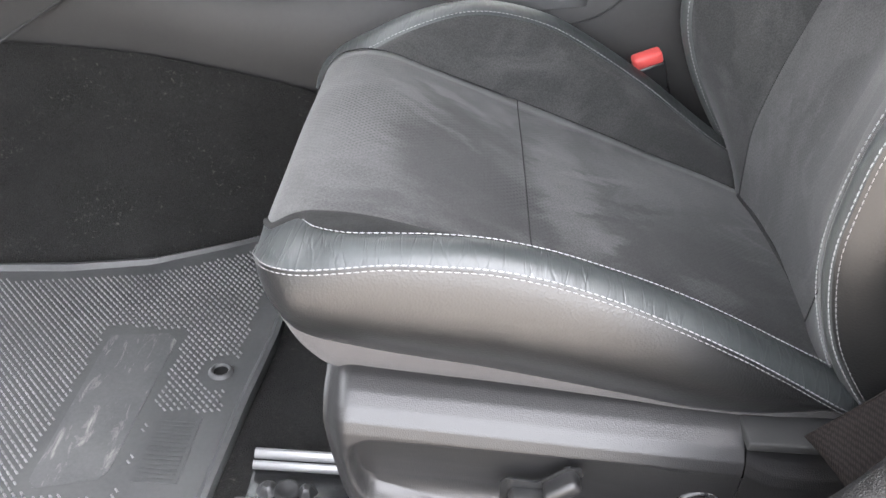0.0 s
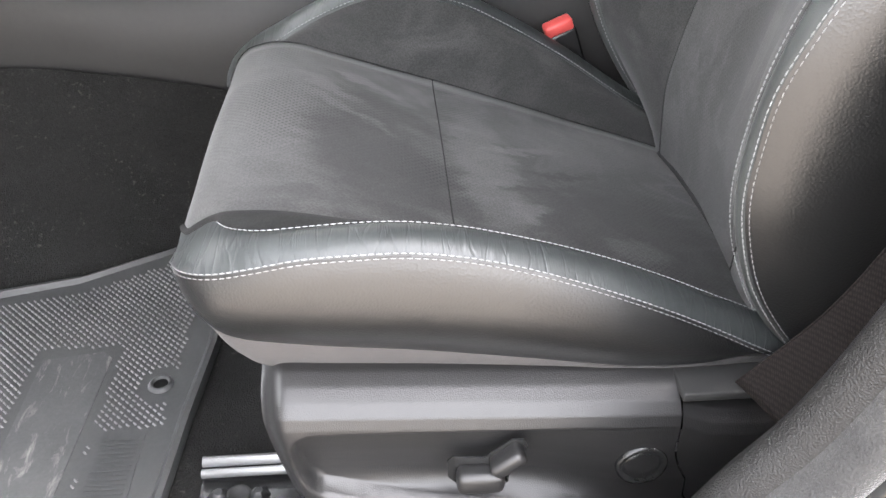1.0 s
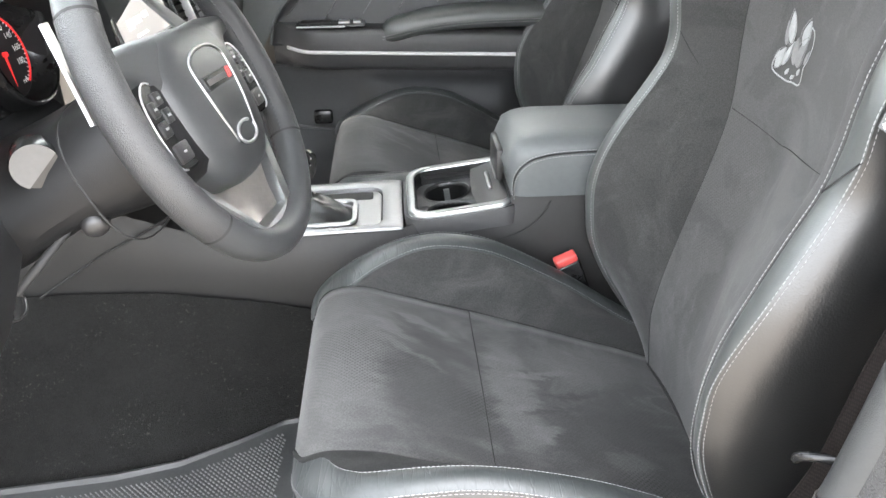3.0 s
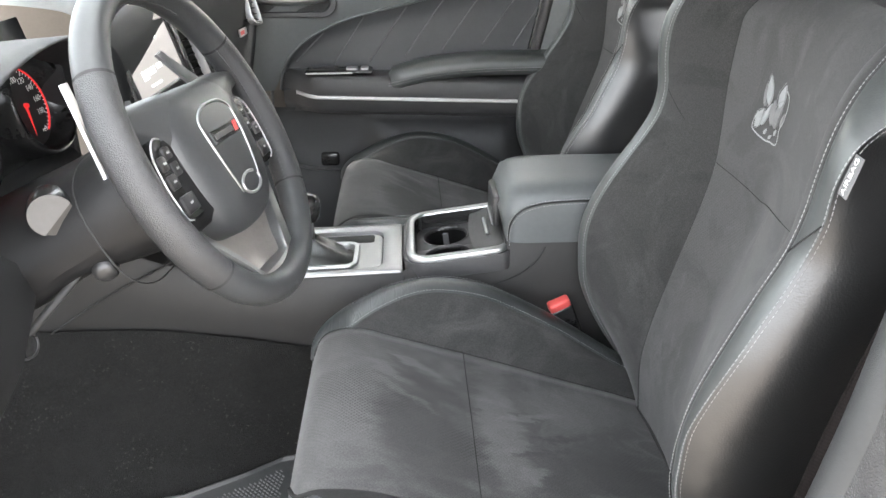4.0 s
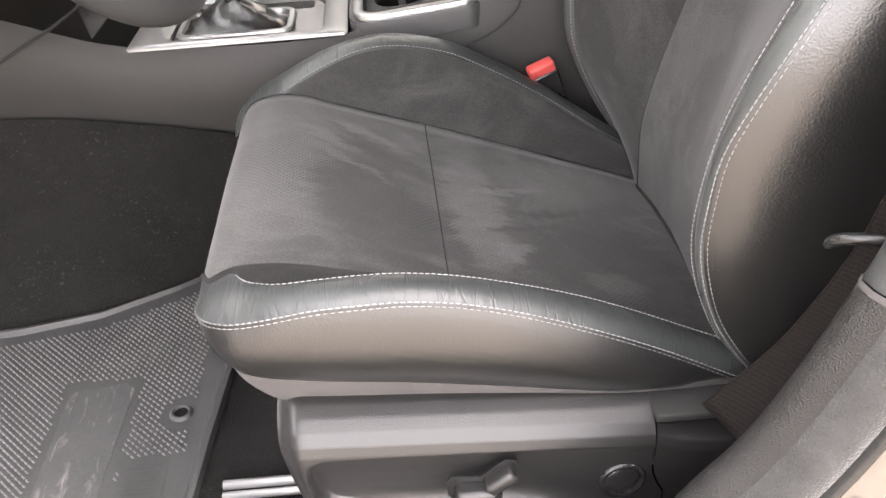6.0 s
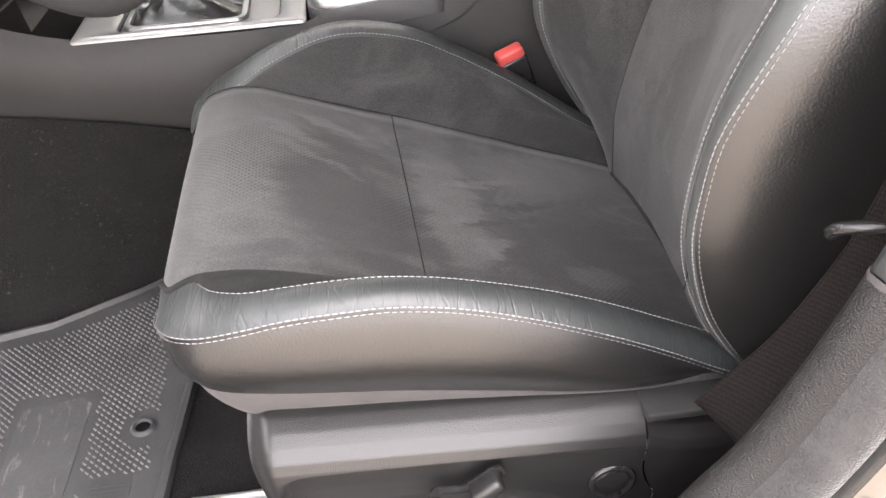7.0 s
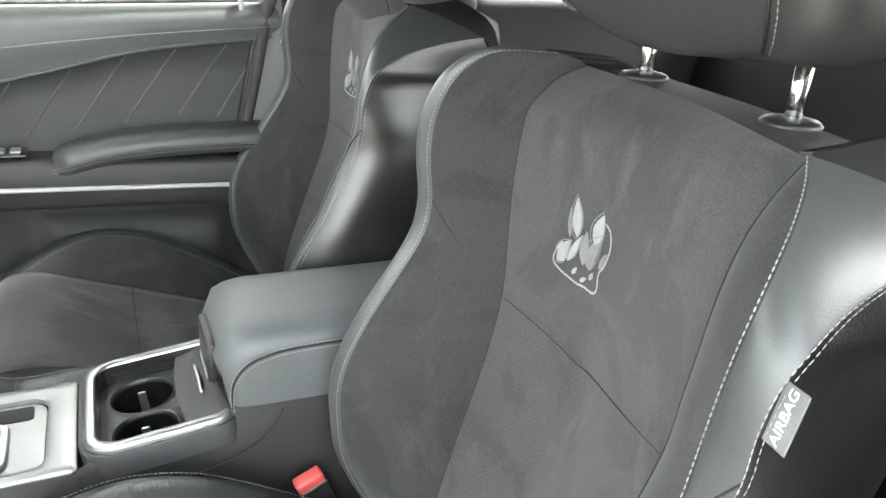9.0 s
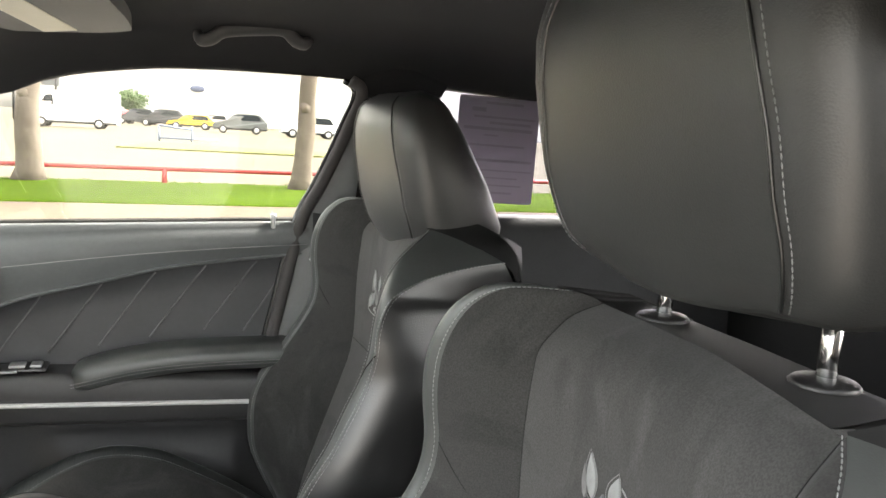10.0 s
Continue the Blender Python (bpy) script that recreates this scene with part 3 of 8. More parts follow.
def seat_curves(flip):
    """Named curves of the cushion and the back. flip is 1 for a seat whose low bolster lies at -y."""
    c, b = {}, {}
    for key, side in (("n", -1), ("f", 1)):
        one = C_NEAR1 if side < 0 else [(x, z - (0.009 if x > 0.02 else 0.002)) for x, z in C_FAR1]
        two = C_NEAR2 if side < 0 else [(x, z - 0.012) for x, z in C_FAR1]
        k = {"seam": [], "one": [], "two": [], "wide": [], "low": [], "bot": []}
        for x in CX:
            h = interp(C_HALF, x)
            ys = min(0.15, h - 0.03) if side > 0 else min(interp([(-0.062, 0.125), (-0.05, 0.158), (-0.03, 0.175), (0.0, 0.19), (0.05, 0.2), (0.1, 0.205), (0.47, 0.188)], x), h - 0.02)
            k["seam"].append(Vector((x, side * ys * flip, interp(C_SEAM if side > 0 else C_SEAM_N, x))))
            y1 = interp([(-0.062, 0.13), (-0.03, 0.158), (-0.006, 0.153), (0.012, 0.166), (0.05, 0.184), (0.1, 0.193), (0.47, 0.195)], x) if side > 0 else interp(C_OUT1, x)
            k["one"].append(Vector((x, side * (min(y1, h - 0.012) if side > 0 else y1) * flip, interp(one, x))))
            k["two"].append(Vector((x, side * (h if side > 0 else interp(C_OUT2, x)) * flip, interp(two, x))))
            zl = interp(C_LOW, x)
            k["low"].append(Vector((x + (0.006 if x < -0.03 else 0), side * (h - 0.0125) * flip, zl)))
            k["bot"].append(Vector((max(x, -0.05) + 0.01, side * (h - 0.029) * flip, interp(C_BOT, x))))
        c[key] = k
        k = {"seam": [], "one": [], "two": [], "rear": []}
        for z in BZ:
            h = interp(B_HALF, z)
            e = interp(B_EDGE, z)
            mid = interp(B_MID, z)
            ys = interp(B_SEAMY, z)
            lean = 0.006 if z < 0.75 else 0
            if side < 0:
                # the bolster face runs out in a leaf tip at the shoulder
                k["seam"].append(Vector((interp(B_SEAMX_N, z), -interp(B_SEAMY_N, z) * flip, z)))
            else:
                h = interp(B_HALF_F, z)
                k["seam"].append(Vector((mid - lean, ys * flip, z)))
            if side > 0:
                crest = interp(B_CREST, z)
                k["one"].append(Vector((e + 0.012, max(h - 0.022, ys + 0.006) * flip, z + 0.002 + crest)))
                k["two"].append(Vector((e + 0.004, side * h * flip, z + crest)))
                rear_x = e + 0.16
            else:
                k["one"].append(Vector((interp(B_ONE_N, z), side * interp(B_ONEY_N, z) * flip, z + 0.002)))
                k["two"].append(Vector((interp(B_TWO_X, z), side * interp(B_TWO_Y, z) * flip, interp(B_TWO_Z, z))))
                rear_x = interp(B_EDGE_N, z) + 0.16
            k["rear"].append(Vector((max(min(rear_x, 0.56 + 0.14 * (z - 0.13)), 0.54), side * ((max(h, 0.236) if side < 0 else h) - 0.012) * flip, min(z - 0.004, 0.695 if side < 0 else 0.73))))
        b[key] = k
    c["mid"] = [Vector((x, 0, interp(C_MID, x))) for x in CX]
    b["mid"] = [Vector((interp(B_MID, z), 0, z)) for z in BZ]
    return c, b


def back_depth(near, mid, far, k):
    """Depth of the back insert at a share k of the way from its near seam to its far one."""
    g = (1 - 2 * k + math.sqrt((1 - 2 * k) ** 2 + 0.04)) / 2.02
    return mid + (near - mid) * g + (far - mid) * max(2 * k - 1, 0) ** 2


def dense(line, per=3):
    return smooth_line(line, per)


def build_seat(name, label, low_side, head_z, at, tag_side=1):
    flip = 1 if low_side < 0 else -1
    seat = thing(name, label, "car seat", "front seats", at=(0.25, 0, 0))
    c, b = seat_curves(flip)
    up, fwd = Vector((0, 0, 1)), Vector((-1, 0, 0))
    cut = next(i for i, x in enumerate(CX) if x >= 0.16)
    # cushion insert, front and rear panels
    for nm, lo, hi in (("cushion_front_panel", 0, cut), ("cushion_rear_panel", cut, len(CX) - 1)):
        bm = bmesh.new()
        rows = []
        a, m, z = (dense(q[lo:hi + 1]) for q in (c["n"]["seam"], c["mid"], c["f"]["seam"]))
        for j in range(17):
            s = j / 8 - 1
            row = []
            for i in range(len(a)):
                w = 1 - s * s
                y = a[i].lerp(z[i], j / 16)
                zz = (a[i].z * (1 - j / 16) + z[i].z * j / 16) * (1 - w) + m[i].z * w
                edge = min(i, len(a) - 1 - i) / 3.0
                dip = 0.004 * math.exp(-edge * edge) if (nm == "cushion_front_panel" and i > len(a) / 2) or (nm == "cushion_rear_panel" and i < len(a) / 2) else 0
                row.append(Vector((a[i].x, y.y, zz - dip * min(1, 5 * w) + 0.0012 * noise.noise(Vector((a[i].x * 14, y.y * 14, 3))))))
            rows.append(row)
        rows = [[p + Vector((0, 0.002 * flip, -0.02)) for p in rows[0]], [p + Vector((0, -0.001 * flip, -0.002)) for p in rows[0]]] + rows + [[p + Vector((0, -0.002 * flip, -0.02)) for p in rows[-1]]]
        if nm == "cushion_front_panel":
            cross_c = [r[-1].copy() for r in rows[2:-1]]
            rows = [[r[0] + Vector((0.004, 0, -0.03))] + r for r in rows]
        grid(bm, rows)
        part(nm, bm, M_SUEDE_P, seat, "perforated charcoal suede panel")
    for key in ("n", "f"):
        k = c[key]
        out = Vector((0, k["two"][8].y, 0)).normalized()
        seam, one, two, low, bot = (dense(k[q]) for q in ("seam", "one", "two", "low", "bot"))
        # the near face takes the blacker copy, its shade painted in
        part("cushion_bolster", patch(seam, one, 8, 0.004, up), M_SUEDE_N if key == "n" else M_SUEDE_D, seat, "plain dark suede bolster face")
        part("bolster_trim", patch(one, two, 8, [0.006 * smoothstep(-0.05, 0.02, p.x) for p in one] if key == "n" else 0.011, up + out * 0.5), M_LEATHER_SOFT, seat, "creased black leather strip")
        part("side_panel", patch(two, low, 16, 0.022, out, skew=0.95, power=0.95, along=(out - up * 0.1).normalized()), M_LEATHER, seat, "smooth black leather side")
        part("valance", patch(low, bot, 4, 0.002, out), M_VALANCE, seat, "grey cloth band")
        part("stitching", stitches([p + out * 0.003 for p in one if p.x > -0.02], off=Vector((0, 0, 0.003))), M_THREAD, seat, "light grey thread")
        part("stitching", stitches([p + out * 0.002 for p in two], pitch=0.0054, length=0.0045, r=0.00066, off=Vector((0, 0, 0.0025))), M_THREAD, seat, "light grey double thread")
        if key == "n":
            part("stitching", stitches([p + Vector((0, 0, -0.0012)) + out * 0.001 for p in two], pitch=0.0056, length=0.0044, r=0.0005, off=out * 0.0016), M_THREAD, seat)
        k = b[key]
        seam, one, two, rear = (dense(k[q]) for q in ("seam", "one", "two", "rear"))
        part("back_bolster", patch(seam, one, 8, 0.006, fwd), M_SUEDE_D, seat, "plain dark suede bolster face")
        part("back_trim", patch(one, two, 8, 0.004 if key == "n" else 0.008, fwd + out * 0.5 + up * 0.3), M_TRIM, seat, "black leather strip")
        part("back_side", patch(two, rear, 14, [0.024 * (1 - 0.85 * min(max((p.z - 0.6) / 0.1, 0), 1)) for p in two], out + fwd * 0.3, skew=0.75, power=1.0, along=out), M_LEATHER, seat, "smooth black leather side")
        part("stitching", stitches([p + out * 0.001 for p in one], off=Vector((-0.0042, 0, 0))), M_THREAD, seat)
        if key == "n":
            part("stitching", stitches([p for p in two], pitch=0.0054, length=0.0045, r=0.00066, off=Vector((-0.003, 0, 0)) + out * 0.002), M_THREAD, seat)
            part("stitching", stitches([p + Vector((0.002, 0, 0)) for p in two], pitch=0.0056, length=0.0044, r=0.0005, off=out * 0.0028), M_THREAD, seat)
    # back insert, lower and upper panels
    cutz = next(i for i, z in enumerate(BZ) if z >= 0.56)
    for nm, lo, hi in (("back_lower_panel", 0, cutz), ("back_upper_panel", cutz, len(BZ) - 1)):
        bm = bmesh.new()
        a, m, z = (dense(q[lo:hi + 1]) for q in (b["n"]["seam"], b["mid"], b["f"]["seam"]))
        rows = []
        for j in range(17):
            row = []
            for i in range(len(a)):
                near_cut = (len(a) - 1 - i if nm == "back_lower_panel" else i) / 3.0
                p = a[i].lerp(z[i], j / 16)
                p.x = back_depth(a[i].x, m[i].x, z[i].x, j / 16) + 0.0004 * math.exp(-near_cut ** 2)
                row.append(p)
            rows.append(row)
        grid(bm, rows)
        part(nm, bm, M_SUEDE_B if lo == 0 else M_SUEDE, seat, "charcoal suede panel")
    # top and rear shell
    bm = bmesh.new()
    rim = [b["n"]["rear"][-1], b["n"]["two"][-1], b["n"]["one"][-1], b["n"]["seam"][-1]] + \
          [Vector((face_x(y, BZ[-1]) + 0.0004, y * flip, BZ[-1])) for y in (-0.13, -0.09, -0.045, 0.0, 0.06)] + \
          [b["f"]["seam"][-1], b["f"]["one"][-1], b["f"]["two"][-1], b["f"]["rear"][-1]]
    back_line = [Vector((0.672 - 0.4 * max(abs(p.y) - 0.17, 0), p.y * 0.98, min(0.768, p.z - 0.012))) for p in rim]
    mid_line = [p.lerp(q, 0.5) + Vector((0, 0, 0.009 + (0.012 if i in (1, 2) else 0))) for i, (p, q) in enumerate(zip(rim, back_line))]
    low_line = [Vector((0.56, p.y * 0.98, 0.16)) for p in rim]
    grid(bm, [dense(r, 4) for r in (rim, mid_line, back_line, low_line)])
    part("back_shell", bm, M_SHELL, seat, "black top and rear of the backrest")
    # sunk seams, and creases whose shade is a dark tube
    def seam_line(pts, r=0.0007):
        bms = bmesh.new()
        tube(bms, smooth_line(pts, 5), r, 6)
        part("seam", bms, M_SEAM, seat, "dark line of a sunk seam or shaded crease")
    for key in ("n", "f"):
        if key == "f":
            seam_line([p + Vector((0, 0, 0.0006)) for p in c[key]["seam"]])
        seam_line([p + Vector((-0.0006, 0, 0)) for p in b[key]["seam"]])
        if key == "n":
            continue
        # notch seam over the back bolster
        i = cutz
        p0, p1 = b[key]["seam"][i], b[key]["one"][i + 2]
        seam_line([p0, p0.lerp(p1, 0.33) + Vector((-0.0068, 0, 0)), p0.lerp(p1, 0.66) + Vector((-0.0068, 0, 0)), p1], 0.0006)
    seam_line([p + Vector((0, 0, 0.0003)) for p in cross_c], 0.0006)
    # crease across the back insert, rising towards its near edge; its soft shading is drawn as a dark line
    crease = [(0.138 - 0.02 * k, 0.557 + 0.19 * max(0.02 * k - 0.138, 0)) for k in range(17)]
    seam_line([Vector((face_x(y, z) + 0.0002, y * flip, z)) for y, z in crease], 0.0006)
    # joint across the near leather strip
    j0, j1 = b["n"]["one"][cutz + 1], b["n"]["two"][cutz + 2]
    seam_line([j0 + Vector((-0.001, 0, 0)), j0.lerp(j1, 0.5) + Vector((-0.0048, -0.003 * flip, 0)), j1 + Vector((-0.001, 0, 0))], 0.0008)
    # dark tube for the shade where the cushion meets the back
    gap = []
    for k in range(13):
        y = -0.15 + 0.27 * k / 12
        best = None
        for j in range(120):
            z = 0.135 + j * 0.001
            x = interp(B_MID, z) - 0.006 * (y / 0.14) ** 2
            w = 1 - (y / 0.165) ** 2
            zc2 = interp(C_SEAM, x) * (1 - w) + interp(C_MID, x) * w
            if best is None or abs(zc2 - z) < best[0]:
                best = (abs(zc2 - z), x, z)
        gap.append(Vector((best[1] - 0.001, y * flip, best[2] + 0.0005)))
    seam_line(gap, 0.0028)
    build_emblem(seat)
    build_tag(seat, tag_side)
    # headrest
    build_headrest(seat, head_z)
    seat.matrix_basis = at @ seat.matrix_basis
    return seat


def face_x(y, z):
    """Depth of the backrest's middle panel at (y, z)."""
    yn, yf = -interp(B_SEAMY_N, z), interp(B_SEAMY, z)
    mid = interp(B_MID, z)
    return back_depth(interp(B_SEAMX_N, z), mid, mid - 0.006, (y - yn) / (yf - yn)) - 0.0004


def flat_ribbon(bm, pts, w, h, closed=False):
    """A flat embroidered line of width w on the face of the backrest, from (y, z) points."""
    n = len(pts)
    lo, hi = [], []
    for i in range(n):
        p, q = Vector(pts[(i - 1) % n if closed else max(i - 1, 0)]), Vector(pts[(i + 1) % n if closed else min(i + 1, n - 1)])
        d = (q - p).normalized()
        s = Vector((-d.y, d.x)) * w / 2
        c = Vector(pts[i])
        for store, o in ((lo, -s), (hi, s)):
            y, z = c + o
            store.append(Vector((face_x(y, z) - h, y, z)))
    vs = grid(bm, [lo, hi], closed)


def petal(base, tip, width, n=10):
    """Outline of a pointed leaf shape between two (y, z) points."""
    b, t = Vector(base), Vector(tip)
    d = t - b
    s = Vector((-d.y, d.x)).normalized() * width
    left = [b + d * (k / n) + s * math.sin(math.pi * (k / n) ** 0.8) * 0.5 for k in range(n + 1)]
    right = [b + d * (k / n) - s * math.sin(math.pi * (k / n) ** 0.8) * 0.5 for k in range(n + 1)]
    return left + right[-2:0:-1]


def build_emblem(seat):
    """Embroidered badge of plain leaf and loop shapes in silver thread."""
    def filled(outline, material, h, name):
        outline = [(y - 0.011, z - 0.004) for y, z in outline]
        bm = bmesh.new()
        lo = [bm.verts.new(Vector((face_x(y, z) + 0.001, y, z))) for y, z in outline]
        hi = [bm.verts.new(Vector((face_x(y, z) - h, y, z))) for y, z in outline]
        bm.faces.new(hi)
        n = len(lo)
        for i in range(n):
            bm.faces.new((lo[i], lo[(i + 1) % n], hi[(i + 1) % n], hi[i]))
        return part(name, bm, material, badge, smooth=False)
    bm = bmesh.new()
    outline = [(0.062, 0.656), (0.07, 0.645), (0.072, 0.634), (0.06, 0.63), (0.043, 0.629), (0.03, 0.629), (0.018, 0.631), (0.003, 0.632), (-0.003, 0.638), (-0.002, 0.652), (-0.009, 0.662), (-0.013, 0.678), (-0.008, 0.69), (0.002, 0.694)]
    loop = [(p.x - 0.011, p.y - 0.004) for p in smooth_line([(y, z, 0) for y, z in outline], 4)]
    flat_ribbon(bm, loop, 0.0021, 0.0012)
    badge = part("badge", bm, M_EMBLEM, seat, "embroidered silver emblem of plain loops")
    filled(petal((0.041, 0.668), (0.0515, 0.7005), 0.0135), M_EMBLEM, 0.0016, "leaf")
    filled(petal((0.052, 0.664), (0.058, 0.69), 0.008), M_EMBLEM_D, 0.0013, "leaf")
    filled(petal((0.013, 0.672), (0.0085, 0.699), 0.016), M_EMBLEM, 0.0016, "leaf")
    filled(petal((0.018, 0.655), (0.004, 0.682), 0.013), M_EMBLEM_D, 0.0014, "leaf")
    filled(petal((0.066, 0.636), (0.05, 0.662), 0.014), M_EMBLEM, 0.0015, "leaf")
    filled(petal((0.05, 0.642), (0.034, 0.672), 0.008), M_EMBLEM, 0.0015, "leaf")
    filled(petal((0.026, 0.648), (0.028, 0.678), 0.014), M_EMBLEM_D, 0.0013, "leaf")
    filled(petal((0.014, 0.648), (0.018, 0.668), 0.016), M_EMBLEM_D, 0.0015, "leaf")
    filled(petal((0.0, 0.655), (-0.008, 0.672), 0.006), M_EMBLEM_D, 0.0014, "leaf")
    # thin sewn outlines round the leaves
    for a, c2, wd in (((0.0415, 0.666), (0.052, 0.704), 0.019), ((0.0135, 0.669), (0.008, 0.7025), 0.022), ((0.068, 0.635), (0.0495, 0.663), 0.018), ((0.02, 0.652), (0.002, 0.684), 0.02)):
        bm = bmesh.new()
        flat_ribbon(bm, [(p.x - 0.011, p.y - 0.004) for p in petal(a, c2, wd)], 0.0009, 0.0018, True)
        part("outline", bm, M_EMBLEM_D, badge, smooth=False)
    for a, c2 in (((0.04, 0.634), (0.035, 0.642)), ((0.026, 0.633), (0.018, 0.639)), ((0.012, 0.64), (0.009, 0.648))):
        filled(petal(a, c2, 0.004), M_EMBLEM, 0.0012, "leaf")


def text_mesh(body, size, material, name, parent, m, label="", extrude=0.0002):
    """Raised lettering with the built-in font, centred on m."""
    cu = bpy.data.curves.new(name, 'FONT')
    cu.body, cu.size, cu.align_x, cu.align_y, cu.extrude = body, size, 'CENTER', 'CENTER', extrude
    tmp = new(name, cu)
    bpy.context.view_layer.update()
    me = bpy.data.meshes.new_from_object(tmp.evaluated_get(bpy.context.evaluated_depsgraph_get()))
    bpy.data.objects.remove(tmp)
    me.transform(m)
    me.materials.clear()
    me.materials.append(material)
    ob = new(name, me)
    ob.parent = parent
    ob.matrix_parent_inverse = parent.matrix_basis.inverted()
    if label:
        tagged(ob, label)
    return ob


def axes(o, u, v):
    """A frame at o whose x and y run along u and v."""
    u = Vector(u).normalized()
    w = u.cross(Vector(v)).normalized()
    v = w.cross(u)
    return Matrix(((u.x, v.x, w.x, o[0]), (u.y, v.y, w.y, o[1]), (u.z, v.z, w.z, o[2]), (0, 0, 0, 1)))


def build_tag(seat, flip):
    """Woven tag sewn into the outer seam of the backrest, with its word along it."""
    m = axes((0.443, -0.272 * flip, 0.6873), (0.24 * flip, 0, 0.97 * flip), (0.1, 0.98 * flip, -0.13))
    bm = bmesh.new()
    box(bm, -0.0175, 0.0175, -0.0108, 0.0108, -0.0006, 0.0006, 0.0005, 1, m)
    t = part("warning_tag", bm, M_TAG, seat, "grey woven tag with white letters", smooth=False)
    text_mesh("AIRBAG", 0.0092, M_WHITE, "tag_lettering", t, m @ Matrix.Translation((0.0, -0.0012, 0.0007)))



H_FRONT = [(0.0, 0.53), (0.012, 0.516), (0.04, 0.502), (0.1, 0.486), (0.16, 0.475), (0.19, 0.479), (0.205, 0.494), (0.212, 0.515)]
H_REAR = [(0.0, 0.62), (0.012, 0.642), (0.03, 0.65), (0.08, 0.632), (0.14, 0.596), (0.18, 0.57), (0.205, 0.55), (0.212, 0.53)]
H_HALF = [(0.0, 0.146), (0.012, 0.162), (0.04, 0.174), (0.1, 0.179), (0.16, 0.172), (0.19, 0.158), (0.205, 0.138), (0.212, 0.115)]


def head_point(h, s, z0):
    """A point on the headrest's skin: h metres above its underside, s from 0 (middle of the front) round to 1 (middle of the rear)."""
    f, r, w = interp(H_FRONT, h), interp(H_REAR, h), interp(H_HALF, h)
    seam = w - 0.047 - 0.14 * max(h - 0.02, 0)
    arch = 0.010
    if abs(s) <= 0.45:
        q = s / 0.45
        return Vector((f + 0.006 * q * q, q * seam, z0 + 1.15 * h + arch * q * q * (1 if h < 0.05 else 0.2)))
    sg = 1 if s > 0 else -1
    q = (abs(s) - 0.45) / 0.55
    a = Vector((f + 0.006, seam, 0))
    corner = Vector((f + 0.008, w, 0))
    c = Vector((f + (r - f) * 0.35, w, 0))
    d = Vector((r, w * 0.8, 0))
    e = Vector((r + 0.004, 0, 0))
    if q < 0.35:
        t = q / 0.35
        p = a * (1 - t) ** 2 + corner * 2 * t * (1 - t) + c * t * t
    elif q < 0.7:
        t = (q - 0.35) / 0.35
        p = c * (1 - t) ** 2 + Vector((c.x + (r - c.x) * 0.8, w, 0)) * 2 * t * (1 - t) + d * t * t
    else:
        p = d.lerp(e, (q - 0.7) / 0.3)
    return Vector((p.x, sg * p.y, z0 + 1.15 * h + arch * (1 if h < 0.05 else 0.2)))


def build_headrest(seat, z0):
    """Padded wedge with a front pad and two wrapped sides; z0 is its underside."""
    hs = [0.0, 0.004, 0.012, 0.025, 0.04, 0.07, 0.1, 0.13, 0.16, 0.175, 0.19, 0.198, 0.205, 0.212]
    ss = [k / 30 for k in range(-30, 30)]
    bm = bmesh.new()
    vs = grid(bm, [[head_point(h, s, z0) for s in ss] for h in hs], True)
    bm.faces.new(vs[0])
    bm.faces.new(vs[-1])
    head = part("headrest", bm, M_HEAD, seat, "black leather headrest with grey seams")
    for side in (-1, 1):
        line = smooth_line([head_point(h, side * 0.47, z0) for h in hs[1:-1]], 4)
        bmr = bmesh.new()
        tube(bmr, [p + Vector((-0.0002, 0, 0)) for p in line], 0.0013, 6)
        part("seam", bmr, M_LEATHER, head, "raised leather seam")
        line = smooth_line([head_point(h, side * 0.485, z0) for h in hs[1:-1]], 4)
        part("stitching", stitches(line, off=Vector((-0.001, side * 0.0006, 0))), M_THREAD, head, "light grey thread")
    for side in (-1, 1):
        bmp = bmesh.new()
        tube(bmp, [Vector((0.595, side * 0.09, 0.76)), Vector((0.598, side * 0.09, z0 + 0.03))], 0.0065, 14)
        part("post", bmp, M_STEEL, seat, "polished steel headrest post")
        bmp = bmesh.new()
        lathe(bmp, [(0.0, 0.0), (0.021, 0.0), (0.0225, 0.003), (0.02, 0.0055), (0.012, 0.007), (0.008, 0.008), (0.0, 0.008)], pose(0.595, side * 0.09, 0.787), 22)
        part("guide_sleeve", bmp, M_SHIELD, seat, "round black guide sleeve")


driver_seat = build_seat("driver_seat", "charcoal suede and black leather sports seat with grey stitching", -1, 0.829, pose(0, 0, 0))
passenger_seat = build_seat("passenger_seat", "matching suede and leather seat beside the far door", -1, 0.738, pose(-0.008, 0.752, 0.006), -1)
# its backrest is reclined a little further
for ob in passenger_seat.children_recursive:
    for v in ob.data.vertices:
        v.co.x += 0.024 * min(max((v.co.z - 0.22) / 0.3, 0), 1) * min(max((v.co.x - 0.3) / 0.08, 0), 1)

# ---- seat base: side shield, switches, rail ----
SHIELD_PROFILE = [(-0.215, 0.005), (-0.232, 0.003), (-0.245, -0.002), (-0.256, -0.009), (-0.2635, -0.018), (-0.2665, -0.028), (-0.2665, -0.036), (-0.266, -0.048),
                  (-0.265, -0.068), (-0.263, -0.088), (-0.261, -0.104), (-0.258, -0.12), (-0.253, -0.135), (-0.245, -0.15), (-0.232, -0.157)]


def shield_top(x):
    return 0.186 - 0.06 * x - 0.022 * (1 - smoothstep(-0.004, 0.03, x)) ** 2


